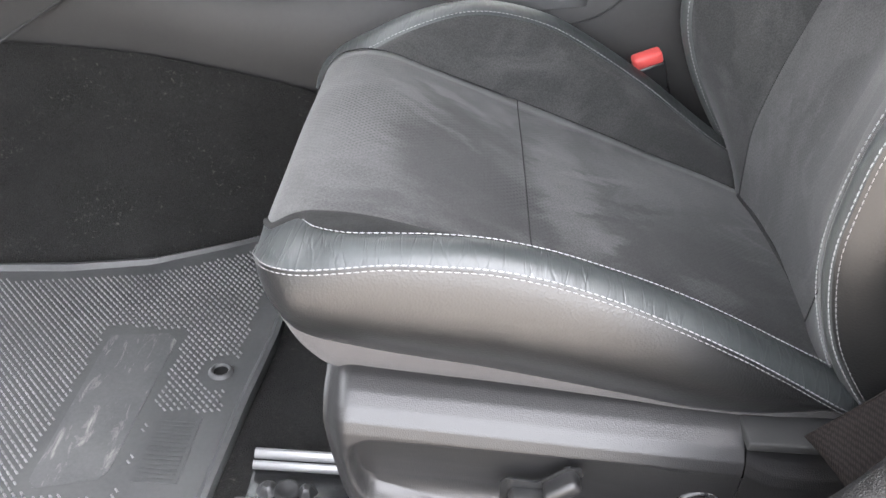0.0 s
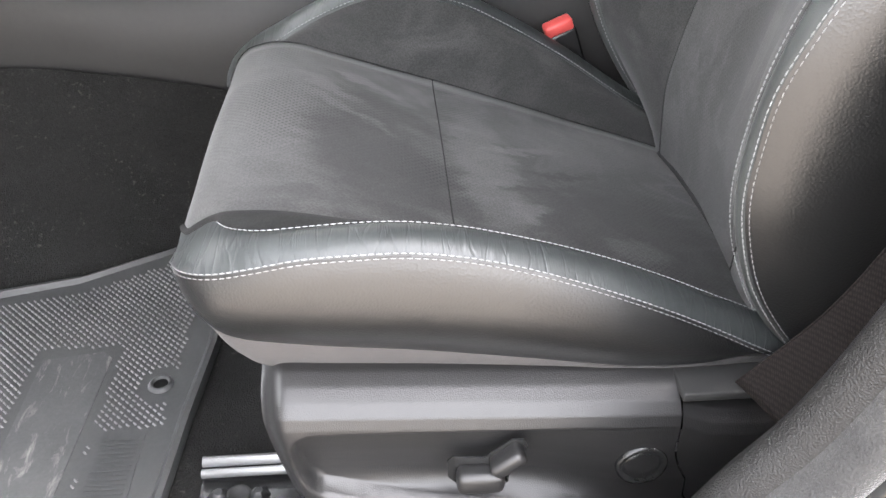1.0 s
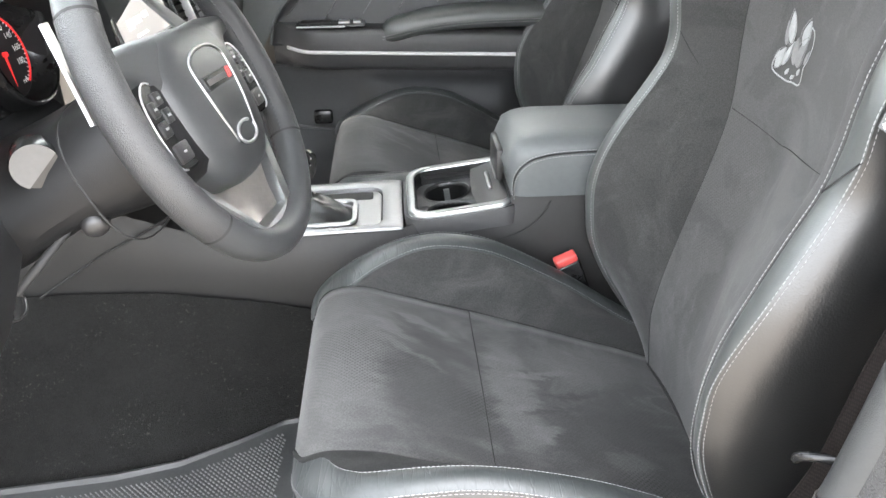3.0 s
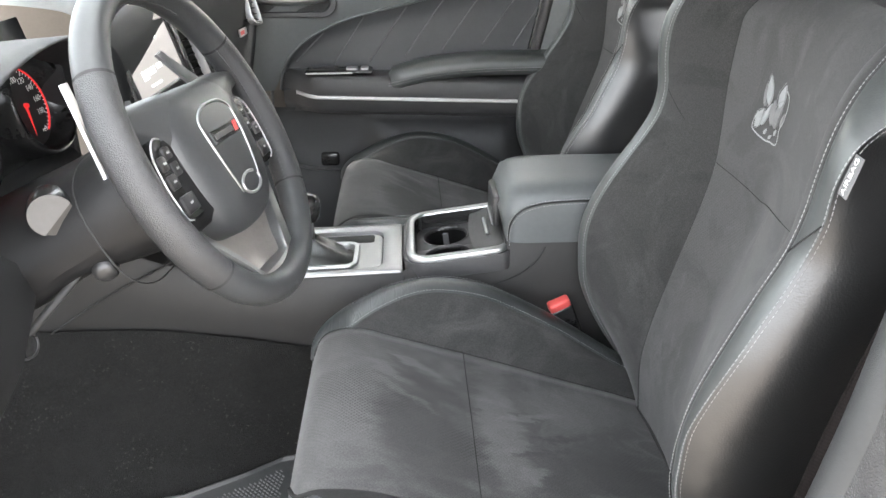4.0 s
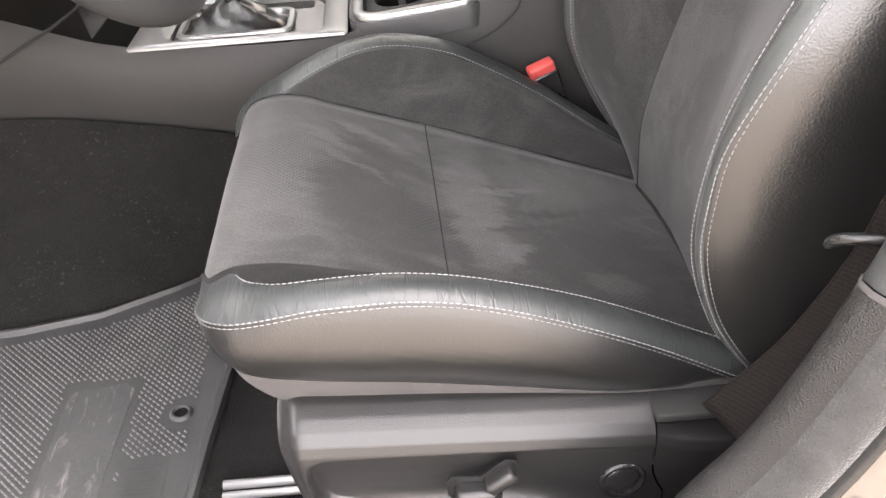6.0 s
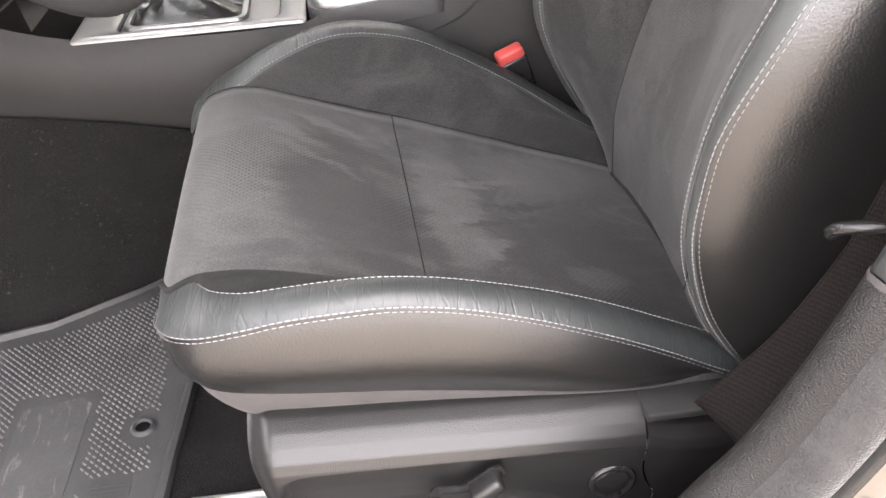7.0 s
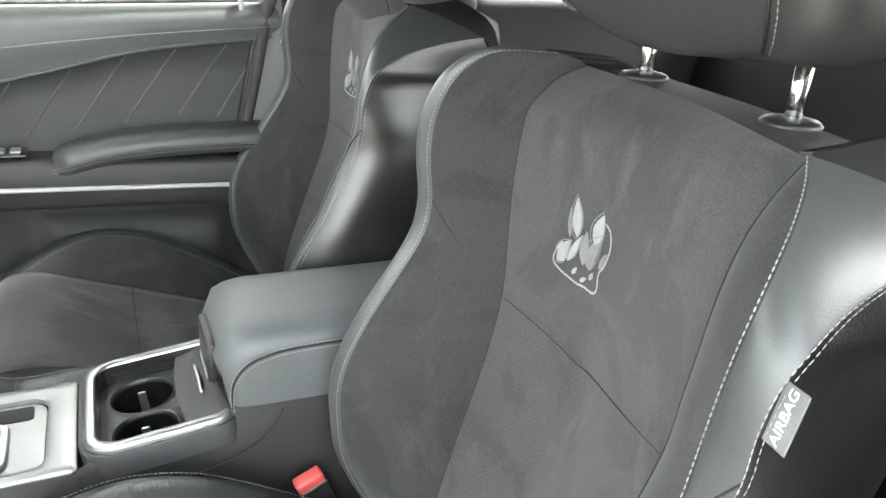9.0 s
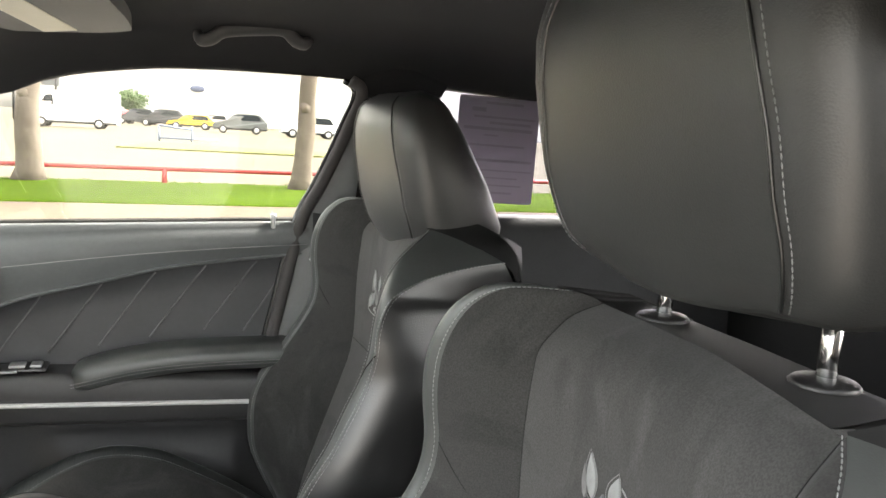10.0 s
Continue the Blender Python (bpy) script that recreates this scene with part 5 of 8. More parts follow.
    part("armrest_pad", bm, M_SOFT, arm, "soft black leather pad")
    line = smooth_line([(0.24, 0.2945, 0.377), (0.2395, 0.294, 0.392), (0.2425, 0.2935, 0.412), (0.256, 0.2935, 0.43), (0.28, 0.2935, 0.441), (0.33, 0.2935, 0.447), (0.5, 0.2935, 0.45)], 6)
    part("stitching", stitches(line, off=Vector((0, -0.0022, 0.0))), M_THREAD_D, arm, "grey thread")
    part("stitching", stitches([p + Vector((0.003, 0, -0.0075)) for p in line], off=Vector((0, -0.0018, 0.0))), M_THREAD_D, arm, "grey thread")
    bm = bmesh.new()
    tube(bm, [p + Vector((0.0015, -0.0002, -0.0038)) for p in line], 0.0014, 6)
    part("seam", bm, M_DARK, arm, "sunk seam")
    bm = bmesh.new()
    box(bm, 0.222, 0.233, 0.35, 0.44, 0.378, 0.43, 0.004, 2)
    part("latch", bm, M_SHIELD, arm, "grey latch", angle=40)
    bm = bmesh.new()
    box(bm, 0.2205, 0.228, 0.36, 0.43, 0.377, 0.384, 0.002, 2)
    part("latch_trim", bm, M_CHROME, arm, "bright latch edge")
    bm = bmesh.new()
    box(bm, 0.238, 0.62, 0.302, 0.486, 0.33, 0.373, 0.006, 2)
    part("armrest_bin", bm, M_FLANK, con, "black bin", angle=40)


def cup_plate(tt):
    """A plate with two round holes: rings that run from each hole out to half of a rounded rectangle."""
    bm = bmesh.new()
    for cy, y0, y1 in ((0.347, 0.305, 0.387), (0.427, 0.387, 0.483)):
        ring, edge = [], []
        for k in range(48):
            a = 2 * math.pi * k / 48
            ca, sa = math.cos(a), math.sin(a)
            ring.append(tt @ Vector((0.146 + 0.041 * ca, cy + 0.041 * sa, -0.018)))
            hx, hy = (0.052 if ca > 0 else 0.054), (y1 - cy if sa > 0 else cy - y0)
            s = min(hx / max(abs(ca), 1e-6), hy / max(abs(sa), 1e-6))
            edge.append(tt @ Vector((0.146 + s * ca, cy + s * sa, -0.021)))
        grid(bm, [ring, edge], True)
    return bm


build_console()

# seat belt buckle between cushion and console
buckle = thing("belt_buckle", "black seat belt buckle with a red release button", "buckle", at=(0.33, 0.262, 0.18))
mb = axes((0.326, 0.262, 0.268), (0.35, 0.15, -0.92), (0.9, 0.1, 0.35))
bm = bmesh.new()
box(bm, -0.006, 0.085, -0.02, 0.02, -0.010, 0.010, 0.004, 3, mb)
part("buckle_body", bm, M_GLOSS, buckle, "black plastic body", angle=40)
bm = bmesh.new()
box(bm, -0.02, -0.004, -0.018, 0.018, -0.0095, 0.0095, 0.004, 3, mb)
part("release_button", bm, M_RED, buckle, "red button", angle=40)


# ---- belt, guide and door pillar beside the driver seat ----
belt = thing("seat_belt", "dark brown-black woven seat belt beside the backrest", "seat belt", at=(0.4, -0.25, 0.18))
bm = bmesh.new()
line = smooth_line([(0.369, -0.268, 0.187), (0.4128, -0.276, 0.255), (0.436, -0.281, 0.311), (0.45, -0.285, 0.36), (0.4575, -0.288, 0.41), (0.4665, -0.29, 0.4625), (0.481, -0.295, 0.5407), (0.488, -0.3, 0.587), (0.5, -0.305, 0.66), (0.53, -0.32, 0.98)], 10)
cols = [[] for _ in range(15)]
for p in line:
    for j in range(15):
        q = j / 14
        ridge = 0.0005 * (j % 2) * (0 < j < 14) + 0.002 * (2 * q - 1) ** 2
        cols[j].append(p + Vector((0.022, -0.039, -0.012)) * q + Vector((-0.8, -0.5, 0.3)) * ridge)
grid(bm, cols)
ob = part("webbing", bm, M_BELT, belt, "woven webbing")
mod = ob.modifiers.new("thick", 'SOLIDIFY')
mod.thickness = 0.0014
# sewn edges of the webbing
for col in (cols[0], cols[-1]):
    bm = bmesh.new()
    tube(bm, [p + Vector((-0.0006, -0.0004, 0.0002)) for p in col], 0.0011, 6)
    part("webbing_edge", bm, M_BELT, belt)
bm = bmesh.new()
tube(bm, smooth_line([(0.49, -0.338, 0.392), (0.452, -0.336, 0.392), (0.424, -0.324, 0.391), (0.4115, -0.313, 0.384), (0.411, -0.307, 0.376)], 6), 0.0048, 10)
tube(bm, [Vector((0.442, -0.333, 0.391)), Vector((0.449, -0.331, 0.377))], 0.004, 8)
solid("belt_guide", bm, M_GLOSS, "black hook that guides the seat belt", "belt guide")

SILL = [(-0.6, 0.0), (-0.2, 0.0), (0.05, 0.01), (0.16, 0.035), (0.245, 0.1), (0.282, 0.15), (0.316, 0.21), (0.346, 0.256), (0.371, 0.315), (0.396, 0.395), (0.413, 0.475), (0.428, 0.57), (0.442, 0.7), (0.452, 0.85), (0.447, 1.03)]
sill_line = smooth_line([(x, 0, z) for x, z in SILL], 36)


def pillar_band(name, section, material, label, parent=None, z_from=-1.0, z_to=9.0):
    """A strip swept along the door opening; section is a list of (outward, y) offsets."""
    bm = bmesh.new()
    rows = []
    for i, p in enumerate(sill_line):
        if not z_from <= p.z <= z_to:
            continue
        t = (sill_line[min(i + 1, len(sill_line) - 1)] - sill_line[max(i - 1, 0)]).normalized()
        out = Vector((t.z, 0, -t.x))
        rows.append([p + out * o + Vector((0, y, 0)) for o, y in section])
    grid(bm, rows)
    return solid(name, bm, material, label, "trim", kind="structure")


M_PILLAR = surface("grained_pillar_trim", (0.00896, 0.00868, 0.0084), (0.01568, 0.01484, 0.014), 0.45, 9, 760, 0.6, rough2=0.6, distance=0.0011, bump_kind="VORONOI", spec=0.4)
M_PILLAR_UP = surface("grey_pillar_trim", (0.025, 0.0265, 0.0265), (0.033, 0.0345, 0.0345), 0.5, 9, 700, 0.3)
LOW = [(0.065, -0.333), (0.034, -0.345), (0.021, -0.352), (0.0045, -0.363), (-0.001, -0.371), (0.0015, -0.382), (0.01, -0.392), (0.018, -0.396)]
pillar_band("pillar_trim_lower", LOW, M_PILLAR, "grained dark pillar and sill trim", z_to=0.391)
pillar_band("pillar_trim_upper", [(o + 0.001, y) for o, y in LOW], M_PILLAR_UP, "smooth grey upper pillar trim", z_from=0.393)
# the joint's thin highlight is a strip of paler colour
pillar_band("pillar_joint", [(o - 0.0015, y - 0.001) for o, y in LOW[1:]], M_VALANCE, "joint line across the pillar trim, its highlight in a paler colour", z_from=0.3885, z_to=0.396)
pillar_band("weather_seal", [(0.012, -0.39), (0.014, -0.402), (0.019, -0.412), (0.026, -0.418), (0.034, -0.418), (0.038, -0.412)], M_SEAL, "dusty black felt door seal")
pillar_band("seal_lip", [(0.034, -0.414), (0.035, -0.422), (0.039, -0.425), (0.043, -0.421)], M_GLOSS, "thin black seal lip")
pillar_band("body_sill", [(0.036, -0.412), (0.046, -0.421), (0.062, -0.425), (0.076, -0.43), (0.082, -0.436), (0.083, -0.45)], M_PAINT_CAR, "beige painted door aperture")
pillar_band("shut_gap", [(0.083, -0.448), (0.1, -0.445), (0.106, -0.45)], M_DARK, "dark gap beside the rear door")
pillar_band("rear_door_edge", [(0.104, -0.452), (0.106, -0.462), (0.112, -0.468), (0.12, -0.47)], M_PAINT_CAR, "beige painted edge of the rear door")
pillar_band("rear_door_seal", [(0.118, -0.47), (0.16, -0.474), (0.5, -0.48)], M_DARK, "black seal of the rear door")
M_LABEL = surface("placard_paper", (0.62, 0.62, 0.62), (0.72, 0.72, 0.72), 0.5, 30, 300, 0.02)
M_YELLOW = plain("yellow_print", (0.75, 0.6, 0.03), 0.5)
M_INK = plain("black_ink", (0.03, 0.03, 0.03), 0.6)
# placards on the painted aperture
pl_axes = axes((0.402, -0.4265, 0.222), (0.47, -0.02, 0.88), (-0.88, 0.1, 0.47))


def placard(name, x0, x1, y0, y1, m, label, bars, yellow):
    th = thing(name, label, "sticker", at=tuple(m.translation))
    bm = bmesh.new()
    box(bm, x0, x1, y0, y1, 0.0, 0.0009, 0.0003, 1, m)
    part("sheet", bm, M_LABEL, th, smooth=False)
    for bx0, bx1, by0, by1 in bars:
        bm = bmesh.new()
        box(bm, bx0, bx1, by0, by1, 0.0009, 0.0012, 0, 1, m)
        part("print_bar", bm, M_INK, th, smooth=False)
    bm = bmesh.new()
    box(bm, *yellow, 0.0009, 0.0012, 0, 1, m)
    part("colour_band", bm, M_YELLOW, th, "yellow printed band", smooth=False)


placard("tyre_placard", -0.06, 0.03, -0.014, 0.016, pl_axes, "white printed placard with a yellow band on painted metal",
        [(-0.055 + 0.012 * k, -0.047 + 0.012 * k, -0.002, 0.001) for k in range(6)] + [(-0.055 + 0.01 * k, -0.049 + 0.01 * k, 0.006, 0.0085) for k in range(7)], (-0.055, -0.01, -0.012, -0.006))
# striker loop on the aperture
st = thing("door_striker", "white-painted steel door striker loop on the pillar", "striker", at=(0.43, -0.43, 0.35))
bm = bmesh.new()
tube(bm, smooth_line([(0.462, -0.43, 0.405), (0.452, -0.462, 0.402), (0.448, -0.476, 0.39), (0.45, -0.48, 0.37), (0.456, -0.478, 0.345), (0.464, -0.462, 0.335), (0.475, -0.435, 0.335)], 6), 0.007, 12)
part("loop", bm, plain("white_paint", (0.75, 0.75, 0.74), 0.3), st)


# ---- steering wheel and column ----
WYAW, WTILT, WR = -0.1, 0.449, 0.2005
w_u = Vector((-math.sin(WYAW), math.cos(WYAW), 0))
w_f = Vector((math.cos(WYAW), math.sin(WYAW), 0))
w_v = -math.sin(WTILT) * w_f + math.cos(WTILT) * Vector((0, 0, 1))
w_n = w_u.cross(w_v)
W = axes((-0.1413, 0.028, 0.635), w_u, w_v) @ pose(0, 0, 0, 0, 0, -5)
M_PERF = surface("perforated_wheel_leather", (0.0252, 0.0252, 0.0259), (0.0364, 0.0364, 0.0364), 0.33, 10, 800, 0.6, rough2=0.46, bump_kind="VORONOI", distance=0.001)
M_WHEEL = surface("smooth_wheel_leather", (0.03, 0.03075, 0.0315), (0.042, 0.0435, 0.04425), 0.36, 10, 900, 0.25, rough2=0.5, bump_kind="VORONOI", distance=0.0006)
M_WEB = surface("smoked_satin_web", (0.42, 0.39, 0.36), (0.5, 0.47, 0.44), 0.3, 9, 500, 0.03, metal=0.8)
M_COLUMN = surface("satin_black_shroud", (0.00672, 0.00672, 0.00696), (0.01056, 0.01056, 0.0108), 0.4, 8, 900, 0.2, rough2=0.52, bump_kind="VORONOI", distance=0.0006, spec=0.28)
M_LOWER = surface("dull_black_panel", (0.0228, 0.0237, 0.0246), (0.0318, 0.033, 0.0342), 0.45, 8, 900, 0.2, spec=0.4)
M_CAP = surface("dull_grey_cap", (0.06, 0.058, 0.056), (0.08, 0.077, 0.074), 0.5, 9, 500, 0.03)
M_SILVER = surface("silver_paint", (0.5, 0.5, 0.5), (0.6, 0.6, 0.6), 0.3, 9, 500, 0.03, metal=0.6)


def rim_point(a, off=0.0):
    """Centre of the rim at angle a (0 to the right, 90 up), flattened at the bottom."""
    r = WR - 0.0165 + off
    x, y = r * math.cos(a), r * math.sin(a)
    y = max(y, -0.187 - off) if y < 0 else y
    return x, y


def build_wheel():
    wh = thing("steering_wheel", "black leather steering wheel with a flat bottom and satin lower spoke", "steering wheel", at=tuple(W.translation))

    def rim(name, a0, a1, mat_, r, label):
        bm = bmesh.new()
        rows = []
        n = max(int(abs(a1 - a0) / 4), 3)
        for i in range(n + 1):
            a = radians(a0 + (a1 - a0) * i / n)
            cx, cy = rim_point(a)
            rad = Vector((math.cos(a), math.sin(a), 0))
            rows.append([W @ (Vector((cx, cy, 0)) + rad * r * 0.98 * math.cos(q) + Vector((0, 0, 1)) * r * 1.12 * math.sin(q)) for q in [2 * math.pi * k / 20 for k in range(20)]])
        grid(bm, rows, True)
        return part(name, bm, mat_, wh, label)
    rim("rim_top", 33, 147, M_WHEEL, 0.0176, "smooth leather upper rim")
    rim("rim_grip", -34, 33, M_PERF, 0.018, "perforated leather grip")
    rim("rim_grip", 147, 219, M_PERF, 0.018, "perforated leather grip")
    rim("rim_bottom", 219, 326, M_WHEEL, 0.0176, "smooth flat lower rim")
    for a in (33, 147, 219, 326):
        rim("rim_joint", a - 0.5, a + 0.5, M_DARK, 0.0182, "thin joint")
    # lacing on the inner side
    for a0, a1 in ((-34, 33), (147, 219), (60, 120)):
        line = []
        for i in range(40):
            a = radians(a0 + (a1 - a0) * i / 39)
            cx, cy = rim_point(a, -0.0172)
            line.append(W @ Vector((cx, cy, 0.004)))
        part("lacing", stitches(line, pitch=0.0055, length=0.005, r=0.0011, off=Vector((0, 0, 0)), slant=0.5), M_WHEEL, wh, "black lacing")
    # hub cushion
    bm = bmesh.new()
    half = [(0.0, 0.068), (0.04, 0.067), (0.075, 0.062), (0.096, 0.045), (0.104, 0.02), (0.103, -0.008), (0.098, -0.04), (0.092, -0.06), (0.082, -0.08), (0.06, -0.098), (0.025, -0.107)]
    loop = half + [(-x, y) for x, y in half[:0:-1]]
    outline = smooth_line([(x, y, 0) for x, y in loop + loop[:1]], 3)[:-1]
    rows = []
    for s, h in ((1.0, -0.028), (1.0, -0.006), (0.985, 0.001), (0.95, 0.007), (0.85, 0.014), (0.65, 0.019), (0.4, 0.0215), (0.2, 0.0225), (0.02, 0.023)):
        rows.append([W @ Vector((p.x * s, p.y * s, h - 0.1 * max(abs(p.x * s) - 0.1, 0))) for p in outline])
    grid(bm, rows, True)
    part("hub_cushion", bm, M_WHEEL, wh, "grained black hub cushion")
    for sg in (-1, 1):
        bm = bmesh.new()
        rows = []
        for k in range(13):
            t = k / 12
            x = 0.03 + 0.14 * t
            hi_y, lo_y = 0.0665 + 0.003 * math.sin(math.pi * t), interp([(0.0, -0.02), (0.45, 0.0), (0.62, 0.022), (0.75, 0.034), (1.0, 0.04)], t)
            base = interp([(0.0, 0.0185), (0.35, 0.0125), (0.6, 0.006), (1.0, -0.001)], t)
            row = []
            for q in range(15):
                f = q / 14
                row.append(W @ Vector((sg * x, hi_y + (lo_y - hi_y) * f, base - 0.016 * (2 * f - 1) ** 4)))
            rows.append([row[0] + (W.to_3x3() @ Vector((0, -0.001, -0.016)))] + row + [row[-1] + (W.to_3x3() @ Vector((0, 0.001, -0.016)))])
        grid(bm, rows)
        part("spoke_cover", bm, M_WHEEL, wh, "grained black arm of the hub cushion")
    # bright shield outline with two plain marks
    shield_o = smooth_line([(-0.03, -0.066, 0), (-0.042, -0.03, 0), (-0.049, 0.008, 0), (-0.046, 0.026, 0), (-0.025, 0.036, 0), (0.0, 0.038, 0), (0.025, 0.036, 0), (0.046, 0.026, 0), (0.049, 0.008, 0), (0.042, -0.03, 0), (0.03, -0.066, 0)], 6)
    bm = bmesh.new()
    tube(bm, [W @ Vector((p.x, p.y, 0.0231 - 0.9 * (p.x ** 2 + p.y ** 2))) for p in shield_o], 0.0018, 8)
    part("hub_trim", bm, M_CHROME, wh, "thin bright shield outline")
    bm = bmesh.new()
    box(bm, -0.04, 0.042, -0.007, 0.009, 0.0, 0.0232, 0.001, 1, W)
    mark = part("nameplate", bm, M_GLOSS, wh, "dark plain nameplate", smooth=False)
    bm = bmesh.new()
    box(bm, -0.034, 0.022, -0.002, 0.004, 0.0, 0.0239, 0.0005, 1, W)
    part("nameplate_bar", bm, M_CAP, mark, "plain grey bar", smooth=False)
    bm = bmesh.new()
    for k in (0, 1):
        prism(bm, [(0.0245 + 0.006 * k, -0.004), (0.0285 + 0.006 * k, -0.004), (0.0325 + 0.006 * k, 0.008), (0.0285 + 0.006 * k, 0.008)], W, 0.024)
    part("nameplate_bar", bm, M_RED, mark, "two red slashes", smooth=False)
    bm = bmesh.new()
    tube(bm, [W @ Vector((0.027 * math.cos(q), -0.062 + 0.012 * math.sin(q), 0.0212)) for q in [math.pi * k / 10 for k in range(3, 22)]], 0.0019, 8)
    part("badge_ring", bm, M_CHROME, wh, "bright open ring")
    # horizontal spokes with button pods
    for sg in (-1, 1):
        bm = bmesh.new()
        rows = []
        for k in range(9):
            s = k / 8
            x = sg * (0.055 + 0.107 * s)
            top_y, low_y = 0.045 - 0.004 * s, -0.064 - 0.006 * s
            rows.append([W @ Vector((x, top_y + (low_y - top_y) * q / 8, -0.008 - 0.006 * s + 0.006 * math.sin(math.pi * q / 8))) for q in range(9)])
        grid(bm, rows)
        part("spoke", bm, M_PLASTIC, wh, "black spoke")
        bm = bmesh.new()
        pod = [(sg * x, y) for x, y in ((0.1, 0.022), (0.122, 0.03), (0.141, 0.016), (0.147, -0.012), (0.146, -0.036), (0.14, -0.056), (0.104, -0.058), (0.1, -0.036), (0.098, -0.005))]
        po = smooth_line([(x, y, 0) for x, y in pod] + [(pod[0][0], pod[0][1], 0)], 4)
        grid(bm, [[W @ Vector((p.x, p.y, h)) for p in po] for h in (-0.014, 0.001, 0.0035)])
        hi = [W @ Vector((p.x * 0.99, p.y * 0.97, 0.0035)) for p in po[:-1]]
        bm.faces.new([bm.verts.new(p) for p in hi])
        pod_ob = part("button_pod", bm, M_GLOSS, wh, "dark button cluster", angle=40)
        bm = bmesh.new()
        tube(bm, [W @ Vector((p.x, p.y, 0.0035)) for p in po[2:22]], 0.001, 6)
        part("pod_trim", bm, M_SILVER, pod_ob, "thin bright edge")
        for bx, by, bw, bh in ((0.114, 0.012, 0.008, 0.007), (0.131, 0.004, 0.007, 0.008), (0.112, -0.006, 0.008, 0.008), (0.131, -0.016, 0.009, 0.008), (0.123, -0.042, 0.015, 0.01)):
            bm = bmesh.new()
            box(bm, sg * bx - bw, sg * bx + bw, by - bh, by + bh, 0.0, 0.0065, 0.0025, 2, W)
            part("button", bm, M_SHIELD, pod_ob, angle=40)
            bm = bmesh.new()
            box(bm, sg * bx - 0.003, sg * bx + 0.003, by - 0.0012, by + 0.0012, 0.0064, 0.0068, 0, 1, W)
            part("button_mark", bm, M_SILVER, pod_ob, smooth=False)
    # lower spoke: a dished satin web inside a bright vee
    for sg in (-1, 1):
        bm = bmesh.new()
        ed = smooth_line([(sg * 0.112, -0.08, -0.012), (sg * 0.092, -0.106, -0.008), (sg * 0.068, -0.138, -0.003), (sg * 0.054, -0.158, -0.001), (sg * 0.04, -0.167, 0.0), (0.0, -0.169, 0.0)], 5)
        rows = []
        for i, p in enumerate(ed):
            t = (ed[min(i + 1, len(ed) - 1)] - ed[max(i - 1, 0)]).normalized()
            o = Vector((t.y, -t.x, 0)) * (1 if sg < 0 else -1)
            rows.append([W @ (p + o * a_ + Vector((0, 0, h_))) for a_, h_ in ((-0.009, -0.022), (-0.009, -0.004), (-0.007, 0.0), (0.004, 0.004), (0.006, 0.002), (0.006, -0.014))])
        grid(bm, rows)
        part("lower_spoke", bm, M_CHROME, wh, "bright edge of the lower spoke", angle=40)
    bm = bmesh.new()
    rows = []
    for k in range(10):
        s = k / 9
        y = -0.078 - 0.09 * s
        w = 0.112 - 0.064 * s ** 0.9
        rows.append([W @ Vector((w * q, y, -0.034 + 0.02 * abs(q) ** 2.2 + 0.016 * s ** 3)) for q in [j / 6 - 1 for j in range(13)]])
    grid(bm, rows)
    part("spoke_web", bm, M_WEB, wh, "satin dished web")
    # shift paddles
    bm = bmesh.new()
    prism(bm, [(-0.149, 0.112), (-0.139, 0.112), (-0.155, 0.016), (-0.168, 0.017)], W @ Matrix.Translation((0, 0, -0.038)), 0.004)
    part("shift_paddle", bm, M_SILVER, wh, "bright shift paddle behind the rim", smooth=False)
    bm = bmesh.new()
    prism(bm, [(0.064, 0.113), (0.081, 0.116), (0.147, 0.066), (0.15, 0.02), (0.135, 0.02), (0.119, 0.059)], W @ Matrix.Translation((0, 0, -0.038)), 0.004)
    part("shift_paddle", bm, M_SATIN, wh, "satin shift paddle behind the rim", smooth=False)


build_wheel()

COL = Vector((-0.1087, -0.0436, 0.646))
column = thing("steering_column", "black steering column shroud with stalk and tilt lever", "steering column", at=(-0.27, -0.02, 0.55))
bm = bmesh.new()
rows = []
for k, (d, w, h, drop) in enumerate(((0.035, 0.05, 0.05, 0), (0.045, 0.068, 0.06, 0), (0.075, 0.08, 0.068, 0.006), (0.12, 0.088, 0.075, 0.014), (0.18, 0.096, 0.085, 0.026), (0.26, 0.105, 0.1, 0.04))):
    c = COL - w_n * d
    rows.append([c + w_u * (w * math.copysign(abs(math.cos(a)) ** 0.75, math.cos(a))) + w_v * (h * (1 if math.sin(a) > 0 else 1 - 0.55 * smoothstep(0.05, 0.2, d)) * math.copysign(abs(math.sin(a)) ** 0.75, math.sin(a)) - drop * (1 if math.sin(a) > 0 else 0.4)) for a in [2 * math.pi * q / 32 for q in range(32)]])
vs = grid(bm, rows, True)
bm.faces.new(vs[0])
part("shroud", bm, M_COLUMN, column, "black plastic shroud")
bm = bmesh.new()
c = COL - w_n * 0.13
tube(bm, [c + w_u * (0.0895 * math.copysign(abs(math.cos(a)) ** 0.75, math.cos(a))) + w_v * (0.0765 * math.copysign(abs(math.sin(a)) ** 0.75, math.sin(a)) - 0.0165) for a in [2 * math.pi * q / 40 for q in range(41)]], 0.0012, 6)
part("shroud_joint", bm, M_DARK, column, "thin joint")
bm = bmesh.new()
lathe(bm, [(0.014, -0.03), (0.016, -0.012), (0.0215, -0.008), (0.0235, 0.0), (0.0235, 0.02), (0.0215, 0.026), (0.0, 0.027)], axes((-0.278, -0.094, 0.606), (0.9, 0.35, 0.0), (0, 0, 1)), 30)
